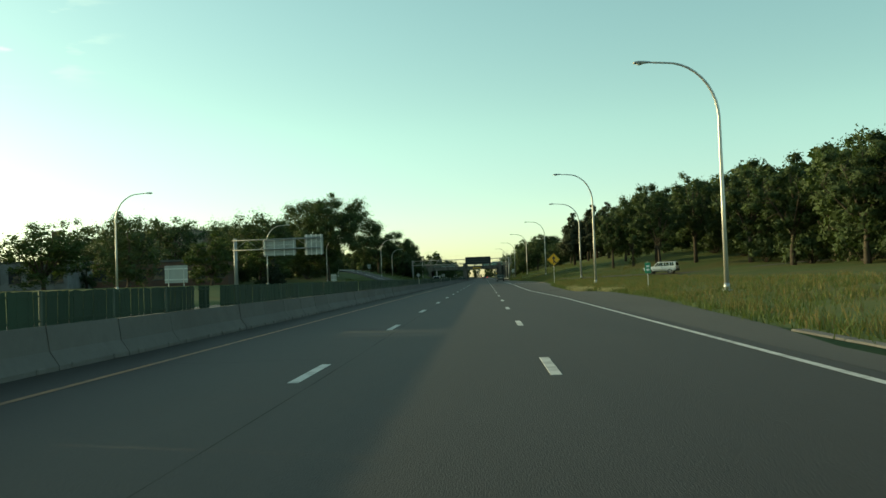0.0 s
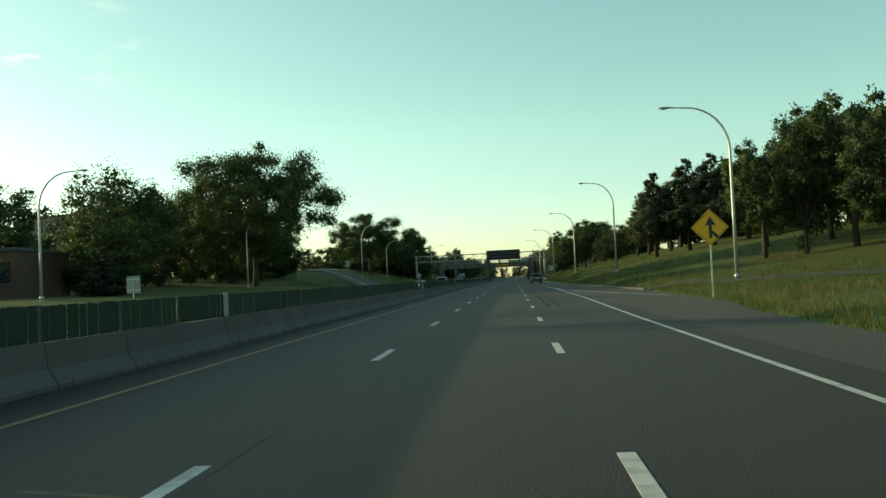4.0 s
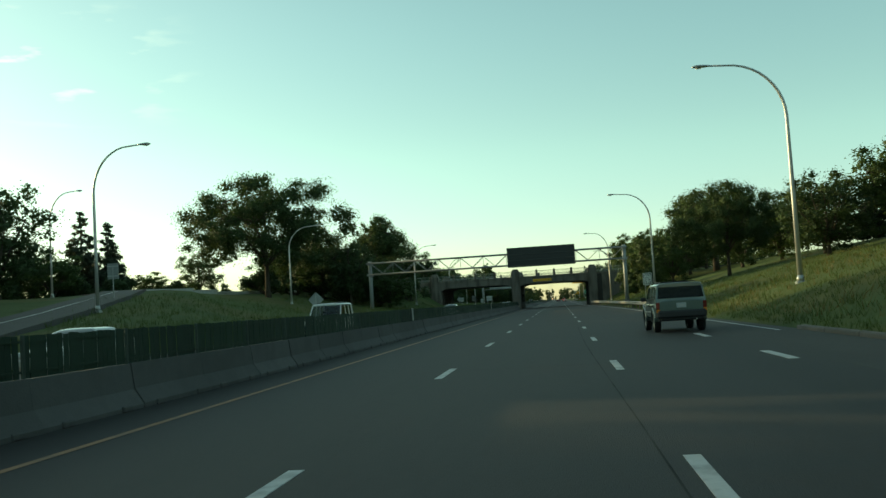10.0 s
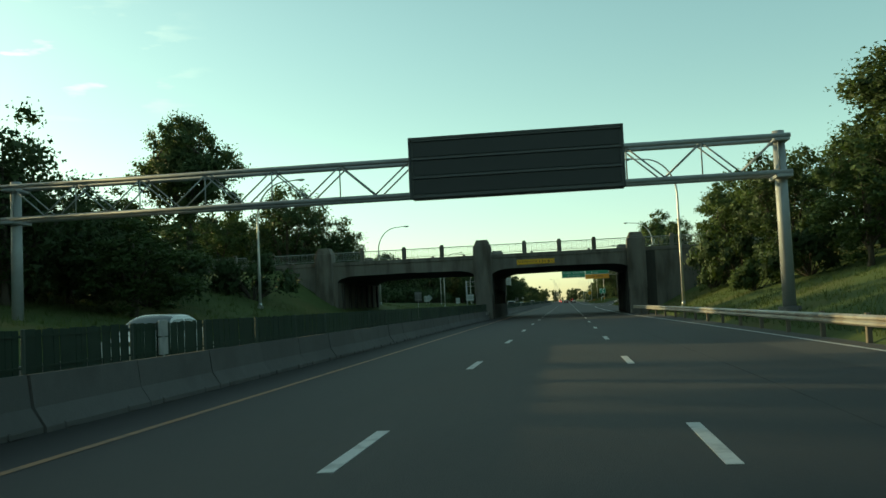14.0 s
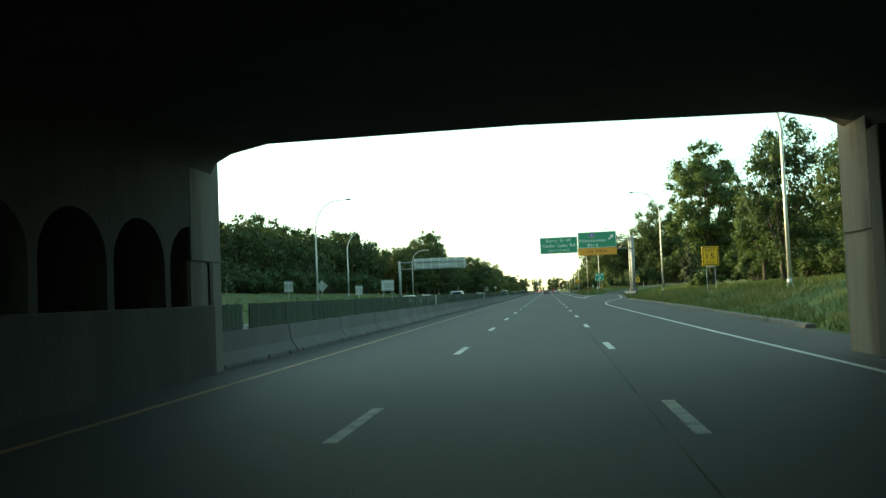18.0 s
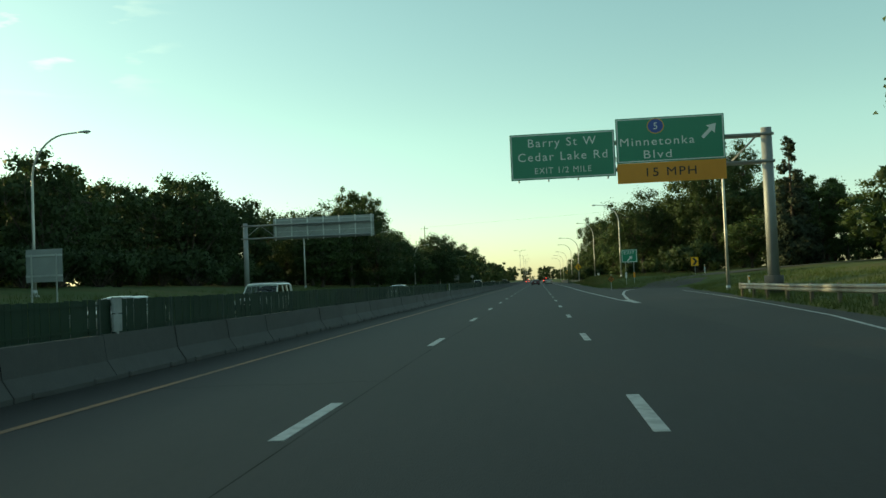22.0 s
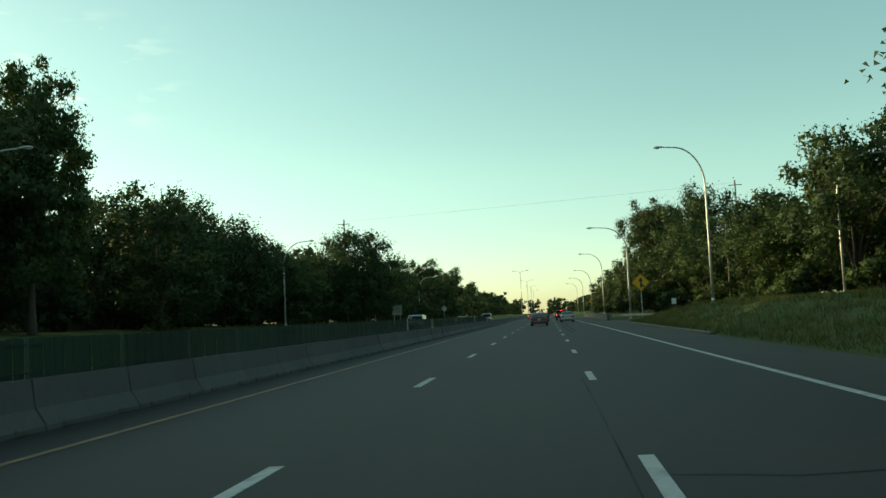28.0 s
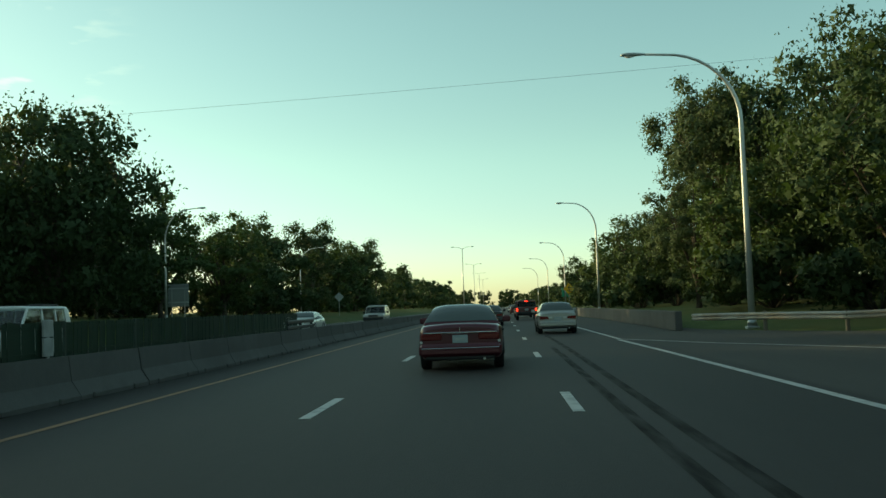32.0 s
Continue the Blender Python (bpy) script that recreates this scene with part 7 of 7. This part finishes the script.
# single trees that stand out, space by space, and six added only for their shade
for kind, x, y, h, w in (
    # first stretch, far side
    ("shade_elm", -34, 203, 18.5, 11.6), ("elm_b", -47, 214, 15, 7.5), ("thicket", -46, 200, 4.5, 4.5), ("thicket", -53, 190, 4.5, 5), ("thicket", -41, 215, 4, 4), ("thicket", -49, 178, 4.2, 4.5), ("thicket", -58, 182, 4.5, 5), ("maple", -41, 231, 10.5, 5.5), ("oak", -48, 240, 11.5, 6.5), ("oak", -60, 225, 13, 7), ("elm_b", -44, 182, 14, 7.5),
    ("oak", -52, 134, 9.5, 5.5), ("maple", -62, 128, 9.5, 6), ("oak", -72, 122, 10, 6), ("oak", -84, 120, 9, 6), ("maple", -45, 152, 9, 4.5), ("spruce", -37, 163, 4.5, 2.2), ("maple", -40, 172, 9, 4.6),
    ("oak", -66, 196, 14, 7), ("elm_b", -80, 205, 16, 8), ("oak", -100, 160, 11, 7), ("maple", -112, 170, 12, 7), ("oak", -96, 215, 15, 8), ("elm_b", -130, 190, 13, 8), ("maple", -60, 250, 14, 6),
    ("spruce", -70.9, 341, 12.2, 3.4), ("spruce", -77, 344, 14.5, 3.8), ("oak", -46, 251, 11.5, 5.5), ("oak", -41.5, 244, 10.5, 4.6), ("elm_b", -53, 250, 12.5, 6.5), ("oak", -58, 262, 12.5, 6), ("maple", -49, 262, 8.5, 4.4), ("elm_b", -74, 262, 16, 8),
    ("shade_elm", -35.3, 312.5, 15.0, 10.2), ("oak", -63.5, 360, 7.5, 4.5), ("maple", -76, 368, 5.5, 4.2), ("thicket", -69, 364, 4, 4), ("maple", -82, 338, 8.5, 5), ("oak", -88, 334, 11, 5.5), ("thicket", -74, 336, 4.5, 4), ("thicket", -66, 333, 4, 4), ("thicket", -79, 332, 4.5, 4), ("thicket", -86, 326, 4.5, 4), ("oak", -35, 332, 10.5, 4.6), ("oak", -32.5, 328.5, 10, 4.4), ("oak", -41, 342, 8.5, 4.6), ("thicket", -31, 334, 5, 4.5), ("thicket", -37, 330, 4.5, 4.5), ("maple", -28.5, 346, 6, 3.6),
    ("high_elm", -28.6, 353, 13.6, 4.2), ("oak", -35, 352, 7, 4.4), ("thicket", -27, 342, 5, 4.0), ("thicket", -24.6, 356, 4.5, 3.6), ("maple", -38, 360, 6.5, 4.4), ("maple", -48, 356, 7, 4.6), ("oak", -29, 400, 10.5, 4),
    ("oak", -34, 396, 13, 6), ("maple", -44, 398, 11, 5), ("maple", -74, 330, 8, 5), ("spruce", -80, 312, 9, 3),
    # the six at x -80 to -98 are added, mostly unseen, to shade the road
    ("oak", -51, 281, 10.5, 5), ("oak", -59, 286, 11.5, 5.5), ("elm_b", -67, 290, 12, 6), ("thicket", -39, 323, 4, 3.4), ("oak", -29, 336, 6.4, 4.4), ("oak", -28.6, 329, 10.3, 4.6), ("maple", -24, 334, 5.4, 4), ("oak", -31.5, 339, 6.4, 4), ("elm_b", -82, 276, 15, 7), ("oak", -80, 290, 15, 7), ("elm_b", -84, 303, 15, 7.5), ("oak", -88, 318, 15, 7), ("elm_b", -96, 284, 16, 8), ("oak", -98, 300, 16, 8),
    # first stretch, near side
    ("park_oak", 24, 166, 10.8, 3.6), ("oak", 27.4, 165, 13, 4.0), ("park_oak", 31.4, 164, 13.5, 4.6), ("park_oak", 28.5, 146, 11.5, 4.4), ("park_oak", 36, 154, 14.5, 5.2), ("park_oak", 34, 178, 14, 5), ("park_oak", 29, 184, 11.5, 4), ("park_oak", 41, 140, 15, 6), ("park_oak", 40, 118, 14, 5.5), ("park_oak", 41, 98, 13.5, 5.5), ("park_oak", 38, 190, 13, 5), ("park_oak", 24.5, 240, 10.5, 3.8), ("park_oak", 27.5, 236, 11.5, 4.2), ("park_oak", 31, 246, 10.5, 4.4), ("park_oak", 25.5, 262, 8.5, 3.8), ("park_oak", 29.5, 272, 8.5, 4), ("oak", 22, 277, 6.6, 3.6), ("oak", 24.5, 287, 6.8, 3.8),
    ("pine", 26.4, 214, 13.2, 4.2), ("pine", 29.5, 212, 13.0, 4.0), ("pine", 22, 216, 12.4, 3.8), ("pine", 33.5, 209, 12, 4.2), ("oak", 38, 216, 11, 6), ("oak", 44, 222, 12, 6.5), ("oak", 37, 232, 11, 6), ("oak", 46, 240, 12, 7), ("elm_b", 40, 250, 12, 6.5),
    ("oak", 34, 262, 11.5, 5.5), ("pine", 30.5, 256, 12, 3.6), ("oak", 36, 276, 10.5, 6), ("maple", 31, 287, 8.5, 4.5), ("maple", 39, 292, 8.5, 5), ("spruce", 33.5, 300, 7.5, 2.5), ("oak", 44, 300, 9, 6), ("elm_b", 50, 285, 10, 7),
    ("shade_elm", 18.2, 299, 9.6, 5.8), ("maple", 25, 305, 7.5, 4), ("oak", 24, 322, 6.5, 4.2), ("high_elm", 24, 341, 11.8, 6.2), ("thicket", 12.3, 362, 5, 2.8), ("maple", 14.8, 361.5, 8.5, 3.4), ("maple", 17.2, 338, 7.0, 3.4), ("oak", 15.5, 349, 8.2, 3.4), ("oak", 21, 347, 8.6, 4.6), ("maple", 17.5, 357, 8.5, 4.0), ("thicket", 13.6, 357, 4.5, 3), ("thicket", 15.5, 344, 4, 3),
    ("maple", 25, 357, 10, 4.8), ("cottonwood", 19.5, 393, 10.5, 3.6), ("oak", 27, 345, 9.5, 5), ("oak", 31, 332, 8.5, 5), ("bush", 12.6, 346, 2.2, 1.8),
    # past the bridge
    ("cottonwood", 23.4, 470, 10, 3.2), ("cottonwood", 22.2, 495, 19.0, 5.7), ("oak", 27, 441, 12, 5), ("oak", 30, 431, 11.5, 5.4), ("elm_b", 29, 452, 13, 5.2), ("oak", 19.6, 447, 12.8, 3.6), ("maple", 25, 424, 11, 5), ("maple", 22, 411, 10, 4.4), ("oak", 33, 466, 14, 6), ("maple", 31, 484, 10, 5), ("oak", 37, 500, 8.5, 5), ("thicket", 25, 482, 4, 3.4),
    ("spruce", 32.5, 573, 15.8, 3.4), ("maple", 38, 534, 7.5, 4.4), ("maple", 46, 540, 9, 5), ("bush", 19.2, 480, 2.4, 2), ("bush", 23, 454, 2.4, 2),
    ("elm", 27.5, 596, 19.4, 7.6), ("elm_b", 17.5, 604, 13.0, 6.4), ("oak", 23, 612, 12.5, 6), ("oak", 34, 590, 11.5, 6), ("elm_b", 34, 608, 14.5, 7), ("cottonwood", 41, 590, 12, 5), ("maple", 29, 580, 7, 4), ("oak", 46, 604, 12.5, 7), ("maple", 44, 574, 10, 5), ("maple", 52, 580, 11, 6),
    ("cottonwood", -30.4, 606, 16.0, 3.7), ("elm_b", -35, 598, 12.8, 6.4), ("maple", -31, 588, 9, 5), ("oak", -27, 612, 10.5, 4.6), ("oak", -33, 620, 12, 6), ("elm", -35.5, 632, 16.5, 7.4), ("cottonwood", -32.8, 636, 18, 4.0),
    ("oak", -31, 652, 12, 5), ("dome_oak", -35, 662, 12.2, 6.4), ("dome_oak", -35, 678, 11.6, 6.6), ("maple", -29.5, 690, 7.6, 4.0), ("dome_oak", -36, 690, 11.2, 6), ("oak", -34, 702, 9.6, 5), ("dome_oak", -28, 716.5, 14.2, 7.0), ("oak", -37, 713, 10, 5.6), ("elm_b", -35, 726, 12, 5.2),
    ("maple", -32, 746, 12, 5), ("maple", -30, 760, 11.5, 5), ("oak", -30, 806, 15.0, 5.4), ("oak", -32, 780, 13, 5.5), ("oak", -29, 850, 15, 6), ("maple", -30, 828, 13.5, 5.5),
    ("willow", 15.4, 727, 10.5, 3.6), ("elm_b", 22.5, 728, 17.5, 6.2), ("thicket", 17, 714, 5, 4), ("thicket", 20, 722, 6, 4.5), ("maple", 16.8, 718, 9, 4), ("thicket", 23, 702, 5, 4), ("thicket", 19, 704, 4, 3.4), ("high_willow", 18.6, 731, 18.0, 5.6), ("oak", 22, 744, 17, 6), ("elm_b", 25, 716, 17.5, 7), ("oak", 21.5, 706, 12.5, 5.2), ("elm_b", 29, 700, 13, 6.4), ("oak", 26, 688, 12.5, 6), ("maple", 21, 694, 9.5, 4.6), ("oak", 24, 674, 11.5, 5.4), ("elm_b", 30, 662, 13.5, 6.4),
    ("oak", 24.5, 652, 13.5, 5.2), ("maple", 28, 640, 11.5, 4.6), ("oak", 30, 628, 12, 5.6), ("cottonwood", 30.5, 650, 13.5, 4.0), ("maple", 20.8, 660, 8, 4), ("oak", 18.8, 752, 12, 4.8), ("oak", 17.6, 768, 11, 5), ("maple", 17, 786, 10, 5),
):
    plant(kind, x, y, h, w)

# belts of wood behind them
for n, x0, x1, y0, y1, hs in (
    (24, 44, 52, 62, 205, (12, 15)), (30, -48, -42, 408, 560, (9.9, 12.0)), (6, -48, -42, 562, 592, (12.5, 14.5)), (26, -50, -38, 600, 760, (11, 14)), (12, 16, 32, 790, 900, (8, 11)), (16, 32, 42, 610, 780, (12, 15)),
):
    for i in range(n):
        y = y0 + (y1 - y0) * (i + rt.uniform(0.15, 0.85)) / n
        plant(rt.choice(("wood_oak", "wood_oak", "wood_maple")), rt.uniform(x0, x1), y, rt.uniform(*hs))
# the woods behind, which nobody could count
rs_w = np.random.RandomState(31)
crowns, crown_normals, boles = [], [], Geo()
forms = []
for k in range(4):
    lb = [(rs_w.normal() * 2.3, rs_w.normal() * 2.3, rs_w.uniform(1.0, 11.6), rs_w.uniform(1.4, 2.4), 0.8) for _ in range(28)]
    pts, ways, fill = crown_points(rs_w, lb, 1600)
    forms.append(leaf_cards(pts, ways, 0.44 * fill * rs_w.uniform(0.6, 1.25, len(pts)), rs_w))
for n, x0, x1, y0, y1, hs in (
    (22, 53, 64, 60, 210, (14, 17.5)), (12, 66, 84, 70, 210, (17, 20)), (6, 58, 72, 36, 66, (12, 15)), (20, -60, -50, 405, 555, (12, 14)), (6, -60, -50, 560, 600, (13, 15.5)), (14, -78, -64, 405, 600, (12.5, 14.5)), (36, -42, -28, 770, 1230, (11.5, 15)),
    # the belt at x -130 to -94 is added beyond view to shade the left bank
    (26, 18, 42, 900, 1230, (7, 10)), (10, 60, 110, 290, 420, (10, 14)), (14, 42, 56, 415, 575, (9.5, 12)), (8, -112, -84, 330, 420, (4.5, 6)), (18, -130, -94, 262, 345, (13, 16)), (10, -140, -30, 1260, 1400, (9, 13)), (10, 24, 140, 1260, 1400, (9, 13)), (34, -90, 90, 1520, 1580, (12, 19)), (34, -70, 70, 1508, 1516, (5, 7)), (16, -44, -26, 1230, 1500, (10, 14)), (16, 22, 42, 1230, 1500, (9, 12)), (40, -104, -84, 420, 900, (6, 9)), (22, 44, 60, 500, 650, (4, 6)), (26, 64, 90, 420, 800, (6, 9)), (24, -54, -47, 600, 800, (3.5, 5)), (36, -48, -34, 760, 1240, (4, 5.5)), (30, 24, 42, 790, 1240, (4, 5.5)), (14, -56, -48, 410, 560, (3.5, 5)), (10, 42, 54, 205, 300, (11, 14)), (12, 44, 60, 610, 780, (16, 19)), (14, -150, -90, 90, 250, (9, 13)),
    (14, -70, -52, 600, 760, (12, 15)), (18, -62, -46, 640, 800, (9, 12)), (44, -72, -54, 400, 800, (5.5, 7)), (16, 48, 60, 420, 580, (5.5, 7)), (8, -70, -58, 150, 230, (5.5, 7)),
):
    for i in range(n):
        x, y, h = rt.uniform(x0, x1), y0 + (y1 - y0) * (i + rt.uniform(0.15, 0.85)) / n, rt.uniform(*hs)
        a, z = rt.uniform(0, 6.28), ground(x, y)
        f, fn = forms[rt.randrange(4)]
        c, s, w = math.cos(a), math.sin(a), rt.uniform(0.95, 1.2) * h / 13.0
        crowns.append(np.c_[(f[:, 0] * c - f[:, 1] * s) * w + x, (f[:, 0] * s + f[:, 1] * c) * w + y, f[:, 2] * h / 13.0 + z])
        crown_normals.append(np.c_[fn[:, 0] * c - fn[:, 1] * s, fn[:, 0] * s + fn[:, 1] * c, fn[:, 2]])
        boles.tube([(x, y, z - 0.3), (x, y, z + h * 0.6)], [0.28, 0.12], 6)
far_wood = thing("far_wood", pose(0, 0, 0), "dense belts of dark trees behind the roadside", "woods", "", "stuff")
part("crown", faces_mesh("crown", np.concatenate(crowns), LEAF, 3, np.concatenate(crown_normals)), LEAF, far_wood)["kind"] = "stuff"
part("trunk", boles, BARK, far_wood)["kind"] = "stuff"
# undergrowth along the edges of the woods
for n, x0, x1, y0, y1, kinds in (
    (28, -42, -38, 415, 590, ("thicket", "thicket")), (12, 21, 24, 640, 720, ("bush", "thicket")), (22, -40, -35, 600, 760, ("thicket", "thicket", "bush")), (10, 42, 46, 70, 200, ("thicket",)),
    (8, 26, 34, 420, 490, ("thicket", "bush")), (16, -45, -38, 398, 470, ("thicket",)), (14, 36, 46, 440, 570, ("thicket",)), (10, 36, 44, 220, 300, ("thicket",)), (8, -54, -42, 225, 262, ("thicket",)), (7, 20, 24, 574, 622, ("thicket",)), (6, -46, -36, 335, 362, ("thicket",)), (8, 14, 20, 730, 800, ("thicket", "bush")), (24, -37, -30, 740, 880, ("thicket",)), (14, 20, 30, 790, 900, ("thicket",)),
):
    for i in range(n):
        y = y0 + (y1 - y0) * (i + rt.uniform(0.1, 0.9)) / n
        plant(rt.choice(kinds), rt.uniform(x0, x1), y)
plant("bush", -40.5, 489, 3.4, 4.0, variant=0)

# ---------------------------------------------------------------- grass


def tufts(name, n, spots, height, mat, label, seed, blades=5):
    """Upright blades in tufts, on the banks beside the road. spots: y range and distance from the edge of the road."""
    rs = np.random.RandomState(seed)
    v = []
    total = sum((b - a) * k for a, b, c, d, k in spots)
    for a, b, c, d, k in spots:
        for _ in range(int(n * (b - a) * k / total)):
            y = rs.uniform(a, b)
            u = rs.random_sample() ** 1.6
            x = table(RIGHT_EDGE, y)[0] + c + (d - c) * u if c >= 0 else c + (d - c) * u
            z = ground(x, y) - 0.04
            big = height * (0.55 + 0.9 * (noise.noise((x * 0.25, y * 0.25, 7.0)) * 0.5 + 0.5))
            for _ in range(blades):
                ang, h = rs.uniform(0, 6.28), big * rs.uniform(0.5, 1.2)
                dx, dy = math.cos(ang) * 0.02, math.sin(ang) * 0.02
                lx, ly = rs.normal(0, 0.4) * h, rs.normal(0, 0.4) * h
                ox, oy = rs.normal(0, 0.14), rs.normal(0, 0.14)
                v += [(x + ox - dx, y + oy - dy, z), (x + ox + dx, y + oy + dy, z), (x + ox + lx, y + oy + ly, z + h)]
    ob = new(name, faces_mesh(name, np.array(v), mat))
    return tagged(ob, label, "grass", "", "stuff")


NEAR = [(10, 130, 0.2, 14, 1.0), (130, 300, 0.3, 16, 1.0), (300, 366, 0.5, 9, 0.6), (390, 545, 0.2, 12, 1.0), (545, 690, 0.2, 11, 1.1)]
tufts("verge_grass", 29000, NEAR, 0.28, BLADES, "long uncut green grass on the roadside bank", 5)
tufts("seed_grass", 7000, [(5, 125, 0.6, 16, 1.1), (130, 280, 1.0, 18, 0.5), (580, 690, 0.4, 9, 1.0), (390, 470, 0.6, 6, 0.4)], 0.34, DRY_BLADES, "dry seeding grass heads above the turf", 6)
tufts("far_side_grass", 7000, [(200, 360, -19.5, -34, 1.0), (400, 700, -19.5, -30, 0.7)], 0.4, BLADES, "uncut grass on the far bank", 7)

tufts("pale_weeds", 150, [(63, 66, 0.1, 1.1, 1.0), (67.5, 69, 0.1, 1.0, 1.6), (70.5, 72, 0.2, 1.2, 1.2), (75, 77, 0.2, 0.9, 0.8)], 0.34, PALE_WEED, "pale flowering weeds at the edge of the shoulder", 9, 14)
